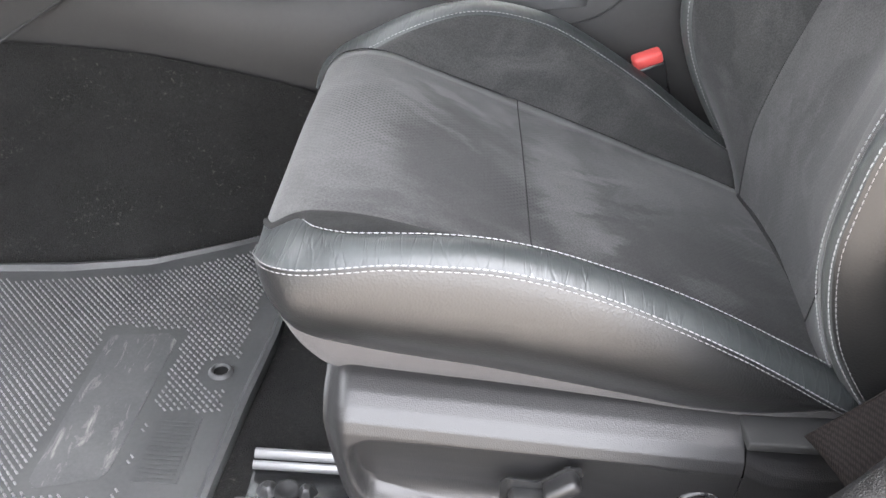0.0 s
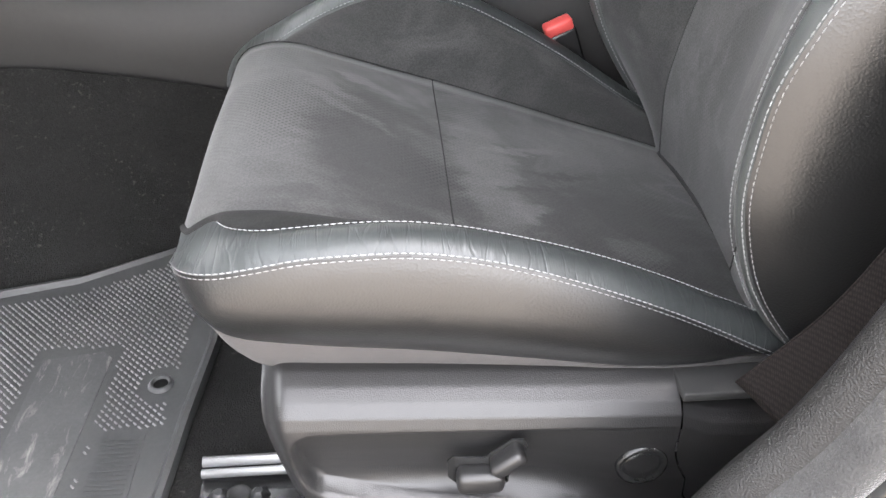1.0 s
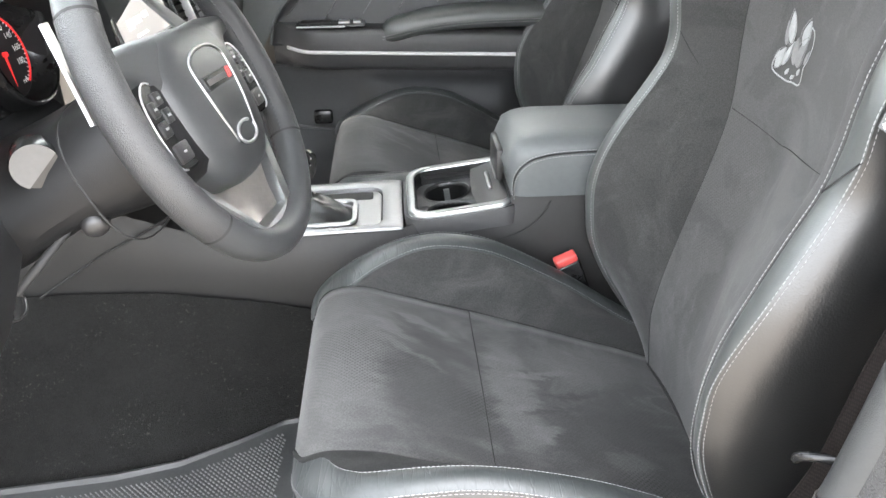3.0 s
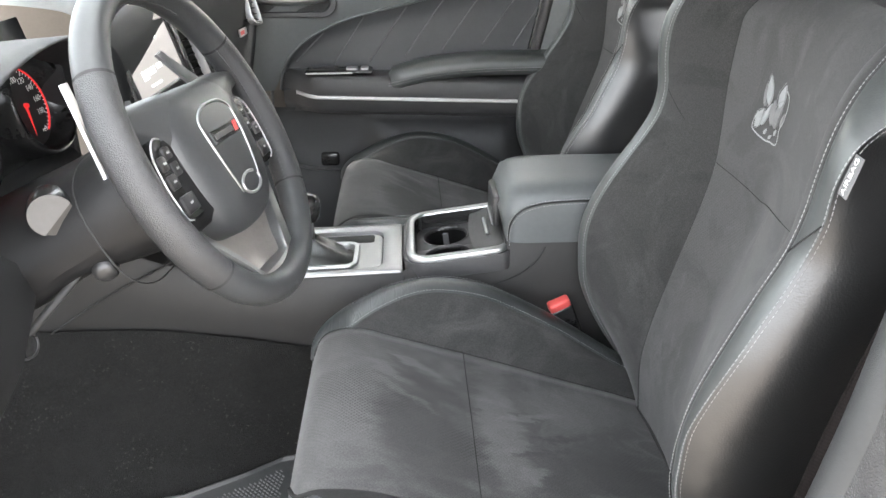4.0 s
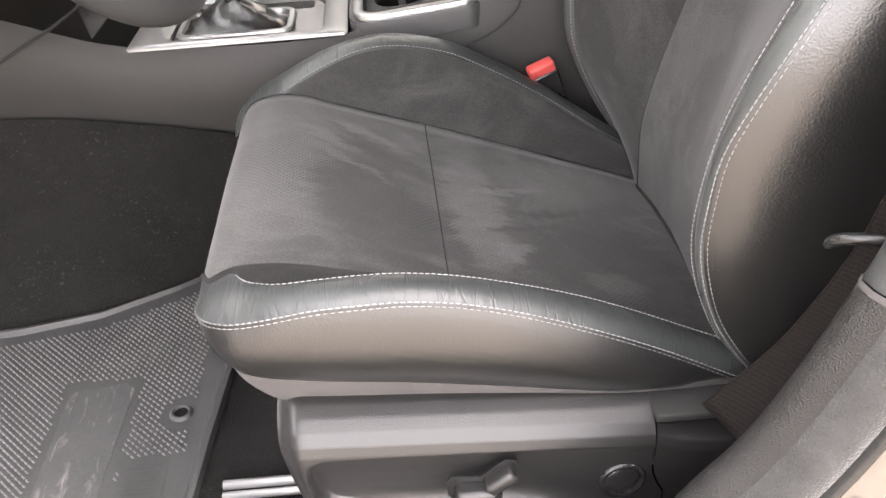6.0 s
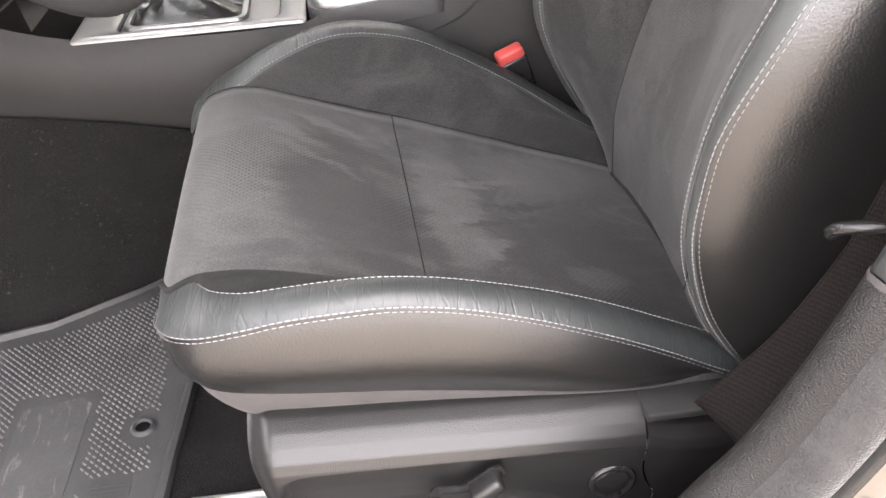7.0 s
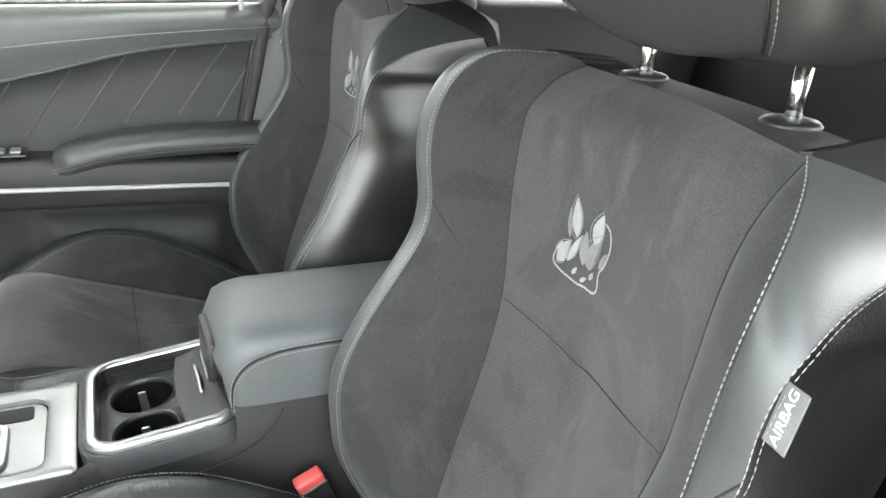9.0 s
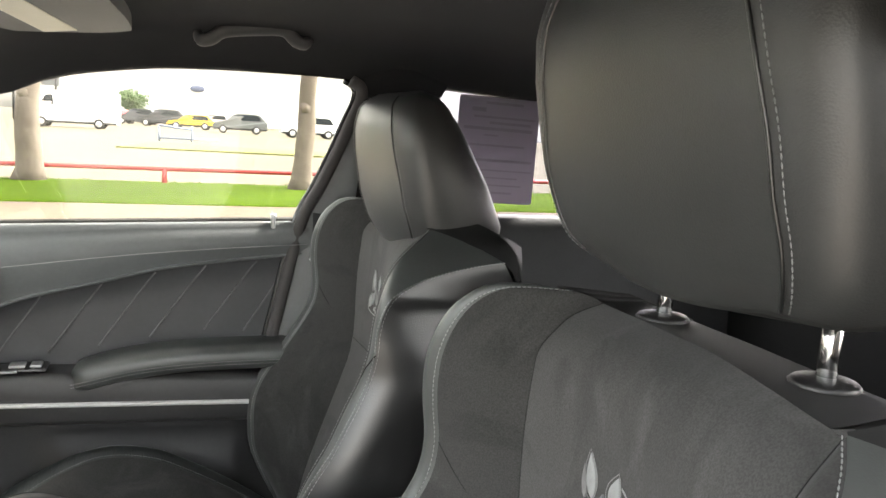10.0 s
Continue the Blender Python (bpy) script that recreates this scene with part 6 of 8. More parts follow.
stalk = part("stalk_knob", bm, M_GLOSS, column, "round stalk end", angle=40)
bm = bmesh.new()
prism(bm, [(0.022 * math.cos(a), 0.022 * math.sin(a)) for a in [math.pi * 0.16 + math.pi * 1.2 * k / 20 for k in range(21)]], axes((-0.278, -0.094, 0.606), (0.9, 0.35, 0.0), (0, 0, 1)) @ Matrix.Translation((0, 0, 0.0268)), 0.0012)
part("stalk_cap", bm, M_CAP, stalk, "grey half cap", smooth=False)
bm = bmesh.new()
tube(bm, [Vector((-0.245, -0.03, 0.606)), Vector((-0.278, -0.07, 0.606))], 0.011, 12)
part("stalk", bm, M_GLOSS, column)
bm = bmesh.new()
lathe(bm, [(0.008, -0.02), (0.009, -0.006), (0.013, -0.004), (0.0145, 0.004), (0.013, 0.013), (0.009, 0.018), (0.0, 0.018)], axes((-0.234, -0.1, 0.543), (0.85, 0.3, 0.2), (-0.1, -0.35, 0.9)), 18)
part("tilt_knob", bm, M_SHIELD, column, "small ribbed knob")
bm = bmesh.new()
tube(bm, [Vector((-0.262, -0.095, 0.532)), Vector((-0.33, -0.11, 0.46)), Vector((-0.4, -0.12, 0.4))], 0.008, 8, flat=0.6)
part("tilt_bracket", bm, M_DARK, column, "dark bracket edge")

# ---- dashboard ----
DASH = [(-0.95, 0.70), (-0.7, 0.745), (-0.5, 0.765), (-0.37, 0.758), (-0.325, 0.742), (-0.305, 0.715), (-0.305, 0.66), (-0.315, 0.6), (-0.325, 0.54), (-0.345, 0.47), (-0.4, 0.41), (-0.5, 0.36), (-0.6, 0.33)]
M_DASH = surface("soft_dash_skin", (0.0182, 0.0189, 0.0196), (0.0266, 0.0273, 0.028), 0.62, 8, 900, 0.3, rough2=0.75, spec=0.3, bump_kind="VORONOI", distance=0.0006)
dash = thing("dashboard", "black soft-touch dashboard with gauges, screen and air vents", "dashboard", at=(-0.5, 0.4, 0.4))


def dash_x(y):
    return 0.06 * smoothstep(0.45, 1.0, y) - 0.02 * smoothstep(0.2, -0.3, y)


def dash_strip(name, y0, y1, n, label, prof=DASH):
    bm = bmesh.new()
    pr = smooth_line([(x, 0, z) for x, z in prof], 3)
    grid(bm, [[Vector((p.x + dash_x(y), y, p.z)) for p in pr] for y in [y0 + (y1 - y0) * k / n for k in range(n + 1)]])
    return part(name, bm, M_DASH, dash, label)


dash_strip("dash_top_passenger", 0.2, 1.06, 14, "black dash skin before the passenger")
LOWER = [(-0.95, 0.70), (-0.7, 0.745), (-0.52, 0.77), (-0.45, 0.775), (-0.43, 0.7), (-0.43, 0.6), (-0.38, 0.585), (-0.36, 0.57), (-0.365, 0.54), (-0.41, 0.515), (-0.48, 0.5), (-0.55, 0.49), (-0.66, 0.48)]
dash_strip("dash_driver", -0.38, 0.2, 10, "black dash skin round the gauges", LOWER)
bm = bmesh.new()
box(bm, -0.95, -0.36, 0.192, 0.204, 0.55, 0.72, 0.003, 1)
part("dash_side", bm, M_DASH, dash, "black return of the dash", smooth=False)
# knee panel with a small release button
bm = bmesh.new()
rows = []
for k in range(9):
    row = []
    for x, z in ((-0.36, 0.575), (-0.325, 0.555), (-0.31, 0.52), (-0.312, 0.47), (-0.33, 0.42), (-0.37, 0.385), (-0.43, 0.37)):
        y = -0.38 + (0.26 - 0.12 * smoothstep(0.54, 0.4, z)) * k / 8
        row.append(Vector((x + 0.012 * smoothstep(-0.37, -0.2, y), y, z)))
    rows.append(row)
grid(bm, rows)
part("knee_panel", bm, M_COLUMN, dash, "black knee panel")
bm = bmesh.new()
lathe(bm, [(0.012, -0.003), (0.0175, -0.002), (0.019, 0.003), (0.016, 0.005), (0.0, 0.004)], axes((-0.327, -0.125, 0.462), (0.3, 0.9, 0.0), (-0.4, 0, 0.9)), 26)
rb = part("release_button", bm, M_GLOSS, dash, "oval button with a bright ring")
bm = bmesh.new()
tube(bm, [axes((-0.327, -0.125, 0.462), (0.3, 0.9, 0.0), (-0.4, 0, 0.9)) @ Vector((0.0165 * math.cos(a), 0.0165 * math.sin(a), 0.005)) for a in [2 * math.pi * k / 24 for k in range(25)]], 0.0014, 6)
part("button_ring", bm, M_SHIELD, rb)
# gauge hood
bm = bmesh.new()
rows = []
for x, s in ((-0.43, 0.96), (-0.38, 1.0), (-0.33, 1.03), (-0.3, 1.05), (-0.296, 1.03), (-0.31, 0.99), (-0.36, 0.94), (-0.42, 0.9)):
    rows.append([Vector((x + 0.012 * math.sin(a), 0.0 + 0.235 * s * math.cos(a), 0.628 + 0.118 * s * math.sin(a) ** 0.8)) for a in [math.pi * k / 28 for k in range(29)]])
grid(bm, rows)
part("gauge_hood", bm, M_DASH, dash, "black hood over the gauges")
GZ = axes((-0.367, 0.137, 0.6555), (0.1, 1, 0), (-0.25, 0, 1)) @ Matrix.Scale(0.84, 4)
bm = bmesh.new()
box(bm, -0.36, 0.1, -0.12, 0.12, -0.05, -0.042, 0.002, 1, GZ)
part("cluster_panel", bm, M_GLOSS, dash, "gloss black cluster face", smooth=False)


def build_gauge(cx, name, numbers, start, step, unit):
    m = GZ @ Matrix.Translation((cx, 0, 0))
    bm = bmesh.new()
    lathe(bm, [(0.0, -0.034), (0.063, -0.034), (0.071, -0.004), (0.0745, 0.004), (0.0775, 0.0), (0.079, -0.04)], m, 48)
    g = part(name, bm, M_GLOSS, dash, "round gauge with a thin dark bezel")
    bm = bmesh.new()
    lathe(bm, [(0.0, -0.0325), (0.062, -0.0325)], m, 40)
    part("dial_face", bm, M_DARK, g, "black dial")
    red = plain("red_lamp", (0.8, 0.03, 0.03), 0.5, emit=0.03) if "red_lamp" not in bpy.data.materials else bpy.data.materials["red_lamp"]
    bm = bmesh.new()
    tube(bm, [m @ Vector((0.056 * math.cos(radians(a)), 0.056 * math.sin(radians(a)), -0.031)) for a in range(-55, 236, 5)], 0.0012, 6)
    part("dial_arc", bm, red, g, "thin red lit arc")
    bm = bmesh.new()
    for k in range(41):
        a = radians(235 - k * 290 / 40)
        r0 = 0.047 if k % 4 == 0 else 0.051
        tube(bm, [m @ Vector((r0 * math.cos(a), r0 * math.sin(a), -0.0315)), m @ Vector((0.054 * math.cos(a), 0.054 * math.sin(a), -0.0315))], 0.0006, 4)
    part("dial_ticks", bm, M_WHITE, g, "white graduation marks")
    for k, n in enumerate(numbers):
        a = radians(start - step * k)
        text_mesh(n, 0.0125, M_WHITE, "dial_number", g, m @ Matrix.Translation((0.039 * math.cos(a), 0.039 * math.sin(a), -0.0318)))
    if unit:
        text_mesh(unit, 0.008, M_WHITE, "dial_unit", g, m @ Matrix.Translation((0.026, -0.044, -0.0318)))
    bm = bmesh.new()
    a = radians(262)
    prism(bm, [(0.003 * math.sin(a), -0.003 * math.cos(a)), (0.045 * math.cos(a), 0.045 * math.sin(a)), (-0.003 * math.sin(a), 0.003 * math.cos(a))], m @ Matrix.Translation((0, 0, -0.029)), 0.001)
    lathe(bm, [(0.0, -0.024), (0.0035, -0.025), (0.004, -0.03)], m, 16)
    part("needle", bm, red, g, "red needle", smooth=False)


build_gauge(0.0, "gauge", ["100", "120", "140", "160", "180"], 90, 29, "MPH")
build_gauge(-0.21, "gauge", ["1", "2", "3", "4", "5", "6", "7"], 200, 40, "")

# centre screen and vents
SC = axes((-0.304, 0.38, 0.657), (0.1, 1, 0), (-0.3, 0, 1))
bm = bmesh.new()
ring_plate(bm, rounded(-0.118, 0.118, -0.064, 0.064, 0.01), rounded(-0.094, 0.094, -0.046, 0.046, 0.004), SC, 0.01, 0.003)
scr = part("screen_frame", bm, M_GLOSS, dash, "gloss black screen surround", angle=40)
m_, n_, l_, b_ = mat("pale_screen")
b_.inputs["Base Color"].default_value = (0.25, 0.24, 0.23, 1)
b_.inputs["Roughness"].default_value = 0.15
b_.inputs["Emission Color"].default_value = (0.62, 0.58, 0.55, 1)
b_.inputs["Emission Strength"].default_value = 0.035
bm = bmesh.new()
box(bm, -0.0945, 0.0945, -0.0465, 0.0465, 0.0, 0.004, 0, 1, SC)
part("screen", bm, m_, scr, "pale lit touch screen", smooth=False)
mk = plain("screen_marks", (0.8, 0.8, 0.78), 0.4, emit=0.07)
for x, y, w, h in ((-0.06, 0.026, 0.012, 0.002), (-0.03, 0.026, 0.012, 0.002), (0.0, 0.026, 0.012, 0.002), (0.03, 0.026, 0.012, 0.002), (-0.045, -0.018, 0.01, 0.007), (-0.018, -0.016, 0.012, 0.005), (0.012, -0.014, 0.01, 0.004), (-0.02, -0.036, 0.02, 0.002)):
    bm = bmesh.new()
    box(bm, x - w, x + w, y - h, y + h, 0.004, 0.0045, 0, 1, SC)
    part("screen_mark", bm, mk, scr, smooth=False)


def build_vent(o, w, h, roll):
    m = axes(o, (0.1, 1, 0), (-0.3, 0, 1)) @ pose(0, 0, 0, 0, 0, roll)
    bm = bmesh.new()
    ring_plate(bm, rounded(-w, w, -h, h, 0.012), rounded(-w + 0.006, w - 0.006, -h + 0.006, h - 0.006, 0.008), m, 0.012, 0.003)
    v = part("air_vent", bm, M_SATIN, dash, "satin-edged air vent", angle=40)
    bm = bmesh.new()
    box(bm, -w + 0.004, w - 0.004, -h + 0.004, h - 0.004, -0.03, -0.02, 0, 1, m)
    part("vent_back", bm, M_DARK, v, smooth=False)
    k = -h + 0.012
    while k < h - 0.008:
        bm = bmesh.new()
        box(bm, -w + 0.005, w - 0.005, k - 0.0015, k + 0.0015, -0.018, 0.006, 0.001, 1, m)
        part("slat", bm, M_GLOSS, v, smooth=False)
        k += 0.0125


build_vent((-0.272, 0.578, 0.625), 0.034, 0.068, 0)
build_vent((-0.32, 0.248, 0.632), 0.02, 0.06, 0)
build_vent((-0.25, 0.93, 0.652), 0.03, 0.04, -12)
bm = bmesh.new()
box(bm, -0.022, 0.022, -0.008, 0.008, 0, 0.003, 0.001, 1, axes((-0.258, 0.875, 0.608), (0.15, 1, 0), (-0.05, 0, 1)))
pb = part("dash_plaque", bm, M_SILVER, dash, "small plain plaque", smooth=False)
bm = bmesh.new()
box(bm, -0.018, 0.004, -0.004, 0.004, 0.003, 0.0036, 0, 1, axes((-0.258, 0.875, 0.608), (0.15, 1, 0), (-0.05, 0, 1)))
part("plaque_bar", bm, M_RED, pb, smooth=False)
# centre stack below the screen
bm = bmesh.new()
rows = []
for k in range(9):
    y = 0.285 + 0.21 * k / 8
    rows.append([Vector((x, y, z)) for x, z in ((-0.31, 0.61), (-0.288, 0.595), (-0.27, 0.54), (-0.262, 0.47), (-0.26, 0.4), (-0.25, 0.34))])
grid(bm, rows)
part("stack_panel", bm, M_GLOSS, dash, "dark centre stack")


# ---- passenger door ----
DY = 1.06
door = thing("passenger_door", "black leather-trimmed door with diagonal stitching and a bright strip", "car door", at=(0.1, DY, 0.0))


def sill_z(x):
    return 0.734 + 0.026 * (x + 0.07)


INS_TOP = [(-0.215, 0.44), (-0.205, 0.485), (-0.18, 0.525), (-0.13, 0.565), (-0.043, 0.603), (0.089, 0.634), (0.18, 0.655), (0.27, 0.668), (0.46, 0.686)]


def door_grid(name, x0, x1, nx, rowsf, material, label, parent=None):
    bm = bmesh.new()
    grid(bm, [rowsf(x0 + (x1 - x0) * k / nx) for k in range(nx + 1)])
    return part(name, bm, material, parent or door, label)


def upper_rows(x):
    zt, zb = sill_z(x), interp(INS_TOP, x)
    pts = []
    for k in range(11):
        s = k / 10
        z = zb + (zt - zb) * s
        pts.append(Vector((x, DY - 0.012 - 0.02 * math.sin(math.pi * min(s * 1.1, 1)) * (0.3 + 0.7 * s), z)))
    pts.append(Vector((x, DY + 0.012, zt + 0.002)))
    return pts


door_grid("door_upper", -0.6, 0.455, 40, upper_rows, M_SOFT, "soft black upper panel")


def insert_rows(x):
    zt, zb = interp(INS_TOP, x), 0.44
    return [Vector((x, DY + 0.004 - 0.013 * (abs(s - 0.5) * 2) ** 6, zb + (zt - zb) * s)) for s in [k / 10 for k in range(11)]]


door_grid("door_insert", -0.214, 0.455, 30, insert_rows, M_INSERT, "black leather insert")
for (xa, za), (xb, zb) in (((-0.175, 0.505), (-0.105, 0.574)), ((-0.086, 0.498), (-0.01, 0.609)), ((0.0, 0.505), (0.089, 0.63)), ((0.083, 0.515), (0.18, 0.652)), ((0.17, 0.528), (0.268, 0.664)), ((0.266, 0.54), (0.36, 0.672)), ((0.338, 0.535), (0.408, 0.645))):
    bm = bmesh.new()
    seam = []
    for k in range(13):
        x, z = xa + (xb - xa) * k / 12, za + (zb - za) * k / 12
        s = (z - 0.44) / (interp(INS_TOP, x) - 0.44)
        seam.append(Vector((x, DY + 0.0032 - 0.013 * (abs(s - 0.5) * 2) ** 6, z)))
    tube(bm, seam, 0.0019, 6)
    part("diagonal_seam", bm, M_SEAM_L, door, "grey diagonal seam")
line = smooth_line([(x, DY - 0.014, z + 0.003) for x, z in INS_TOP], 6)
bm = bmesh.new()
tube(bm, line, 0.003, 8)
part("insert_bead", bm, M_SOFT, door, "black bead")
line = smooth_line([(-0.3, DY - 0.033, 0.64), (-0.055, DY - 0.0325, 0.667), (0.1, DY - 0.0325, 0.684), (0.25, DY - 0.0325, 0.697), (0.45, DY - 0.0325, 0.709)], 8)
part("stitching", stitches(line, off=Vector((0, -0.0005, 0))), M_THREAD_D, door, "grey thread")
# arm shelf, strip and lower panel


def shelf_rows(x):
    st = 0.438 - 0.036 * (x + 0.18)
    d = 0.07 * smoothstep(-0.21, -0.12, x)
    return [Vector((x, DY + 0.004, st + 0.052)), Vector((x, DY - d * 0.6, st + 0.052)), Vector((x, DY - d + 0.006, st + 0.049)), Vector((x, DY - d, st + 0.04)), Vector((x, DY - d + 0.002, st + 0.006)),
            Vector((x, DY - d + 0.004, st - 0.006)), Vector((x, DY - d + 0.006, st - 0.03)), Vector((x, DY - d + 0.02, st - 0.042)), Vector((x, DY + 0.004, st - 0.052))]


door_grid("arm_shelf", -0.212, 0.455, 30, shelf_rows, M_PLASTIC, "black arm shelf")
bm = bmesh.new()
rows = []
for k in range(31):
    x = -0.178 + 0.522 * k / 30
    st = 0.438 - 0.036 * (x + 0.18)
    d = 0.07 * smoothstep(-0.21, -0.12, x)
    rows.append([Vector((x, DY - d + 0.003, st - 0.0045)), Vector((x, DY - d - 0.003, st - 0.003)), Vector((x, DY - d - 0.003, st + 0.003)), Vector((x, DY - d + 0.003, st + 0.0045))])
grid(bm, rows)
part("bright_strip", bm, M_STRIP, door, "slim satin chrome strip")
# armrest pad
bm = bmesh.new()
rows = []
for k in range(25):
    s = k / 24
    x = 0.035 + 0.38 * s
    e = min(s / 0.1, 1)
    w = 0.046 * (1 - (1 - e) ** 2) ** 0.5 + 0.002
    h = 0.0235 * (1 - (1 - e) ** 2) ** 0.5 + 0.002
    zc = interp([(0.035, 0.4695), (0.066, 0.476), (0.1445, 0.4935), (0.26, 0.5035), (0.42, 0.505)], x)
    rows.append([Vector((x, DY - 0.036 - w * math.copysign(abs(math.cos(q)) ** 0.7, math.cos(q)), zc + h * math.copysign(abs(math.sin(q)) ** 0.7, math.sin(q)))) for q in [2 * math.pi * j / 24 for j in range(24)]])
vs = grid(bm, rows, True)
bm.faces.new(vs[0])
bm.faces.new(vs[-1])
pad = part("arm_pad", bm, M_TRIM, door, "padded leather armrest")
line = smooth_line([(0.043, DY - 0.077, 0.468), (0.07, DY - 0.083, 0.475), (0.15, DY - 0.0835, 0.491), (0.26, DY - 0.0835, 0.5), (0.41, DY - 0.0835, 0.502)], 8)
part("stitching", stitches(line, off=Vector((0, -0.0005, 0))), M_THREAD_D, pad, "grey thread")
part("stitching", stitches([p + Vector((0, 0.001, -0.006)) for p in line], off=Vector((0, -0.0005, 0))), M_THREAD_D, pad, "grey thread")
# window switches
bm = bmesh.new()
box(bm, -0.15, 0.005, DY - 0.062, DY - 0.012, 0.4885, 0.4945, 0.003, 2)
sw = part("switch_plate", bm, M_GLOSS, door, "dark switch plate", angle=40)
for x0, x1, m2 in ((-0.14, -0.075, M_DARK), (-0.055, -0.03, M_SATIN), (-0.022, -0.004, M_SATIN)):
    bm = bmesh.new()
    box(bm, x0, x1, DY - 0.052, DY - 0.024, 0.4935, 0.499, 0.002, 2)
    part("switch", bm, m2, sw, "window switch", angle=40)
bm = bmesh.new()
box(bm, -0.148, -0.04, DY - 0.066, DY - 0.061, 0.489, 0.4925, 0.001, 1)
part("switch_edge", bm, M_CHROME, sw, "bright edge", smooth=False)


def lower_rows(x):
    zt = 0.388 - 0.036 * (x + 0.18)
    pocket = smoothstep(-0.02, 0.02, x) * (1 - smoothstep(0.33, 0.36, x))
    return [Vector((x, DY + 0.004, zt + 0.006)), Vector((x, DY + 0.006, zt - 0.012)), Vector((x, DY + 0.006 - 0.012 * pocket, zt - 0.02)), Vector((x, DY + 0.004 - 0.03 * pocket, zt - 0.06)),
            Vector((x, DY - 0.034 * pocket, zt - 0.12)), Vector((x, DY - 0.03, 0.2)), Vector((x, DY - 0.034, 0.1)), Vector((x, DY - 0.02, 0.0)), Vector((x, DY, -0.03))]


door_grid("door_lower", -0.6, 0.455, 44, lower_rows, M_LOWER, "black lower panel with a map pocket")
bm = bmesh.new()
tube(bm, smooth_line([(-0.235, DY - 0.004, 0.46), (-0.24, DY - 0.008, 0.36), (-0.225, DY - 0.014, 0.28), (-0.17, DY - 0.02, 0.25), (-0.08, DY - 0.026, 0.243), (0.05, DY - 0.03, 0.24)], 6), 0.004, 8)
part("panel_bead", bm, M_PLASTIC, door, "raised panel edge")
bm = bmesh.new()
box(bm, -0.13, -0.085, DY - 0.036, DY - 0.018, 0.255, 0.29, 0.008, 2)
part("pocket_latch", bm, M_GLOSS, door, "small dark recess", angle=40)
# inner handle
bm = bmesh.new()
ring_plate(bm, rounded(-0.275, -0.07, 0.612, 0.7, 0.03), rounded(-0.261, -0.085, 0.624, 0.69, 0.024), axes((0, DY - 0.026, 0), (1, 0, 0), (0, 0, 1)), 0.008, 0.003)
hd = part("handle_bezel", bm, M_PLASTIC, door, "black handle bezel", angle=40)
bm = bmesh.new()
box(bm, -0.261, -0.085, DY - 0.024, DY - 0.02, 0.622, 0.692, 0, 1)
part("handle_cup", bm, M_DARK, hd, smooth=False)
bm = bmesh.new()
rows = []
for k in range(13):
    s = k / 12
    x = -0.25 + 0.158 * s
    h = 0.018 * math.sin(math.pi * (0.12 + 0.8 * s)) ** 0.6
    rows.append([Vector((x, DY - 0.032 - 0.009 * math.cos(q), 0.655 + h * math.sin(q))) for q in [2 * math.pi * j / 14 for j in range(14)]])
vs = grid(bm, rows, True)
bm.faces.new(vs[0])
bm.faces.new(vs[-1])
part("handle", bm, M_CHROME, hd, "chrome door handle")
bm = bmesh.new()
lathe(bm, [(0.0045, -0.01), (0.0045, 0.008), (0.0055, 0.014), (0.004, 0.017), (0.0, 0.0175)], pose(0.388, DY - 0.012, sill_z(0.388)), 12)
part("lock_pin", bm, M_CHROME, door, "small bright lock pin")
# window ledge rubber
bm = bmesh.new()
tube(bm, [Vector((x, DY + 0.012, sill_z(x) + 0.004)) for x in (-0.6, -0.2, 0.1, 0.3, 0.45)], 0.005, 8)
part("window_rubber", bm, M_DARK, door, "black window rubber")

# ---- roof, pillars and glass ----
WIN_TOP = [(-0.62, 0.74), (-0.4, 0.85), (-0.2, 0.925), (-0.065, 0.953), (0.021, 0.988), (0.11, 1.005), (0.2, 1.016), (0.3, 1.02), (0.4, 1.022), (0.505, 1.02), (0.73, 1.012), (0.9, 1.0), (1.2, 0.98), (1.7, 0.85)]
ROOF = ((1.055, 0.0), (1.045, 0.012), (1.03, 0.03), (1.0, 0.055), (0.95, 0.078), (0.85, 0.096), (0.7, 0.108), (0.5, 0.115), (0.37, 0.117), (0.2, 0.115), (0.0, 0.105), (-0.15, 0.09), (-0.25, 0.06), (-0.31, 0.02), (-0.33, 0.0))


def roof_rows(x0, x1, n, cols, lift=0.0, out=0.0):
    rows = []
    for k in range(n + 1):
        x = x0 + (x1 - x0) * k / n
        zt = interp(WIN_TOP, x)
        rows.append([Vector((x, y + (out if y > 1.0 else (-out if y < -0.25 else 0)), min(zt + dz, 1.16) + lift)) for y, dz in cols])
    return rows


bm = bmesh.new()
grid(bm, roof_rows(-0.14, 1.7, 40, ROOF))
solid("ceiling", bm, M_HEADLINER, "charcoal cloth headliner curving down to the door frames", "headliner", kind="structure")
bm = bmesh.new()
grid(bm, roof_rows(-0.14, 1.7, 40, ROOF, 0.02, 0.03))
solid("roof", bm, M_PAINT_CAR, "beige painted roof skin", "roof", kind="structure")
bm = bmesh.new()
grid(bm, roof_rows(-0.62, -0.14, 12, ROOF[:5]))
solid("windscreen_pillar", bm, M_HEADLINER, "charcoal windscreen pillar trim", "trim", kind="structure")

def strip(name, pts0, pts1, pts2, material, label):
    bm = bmesh.new()
    grid(bm, [smooth_line(pts0, 6), smooth_line(pts1, 6), smooth_line(pts2, 6)])
    ob = solid(name, bm, material, label, "trim", kind="structure")
    return ob


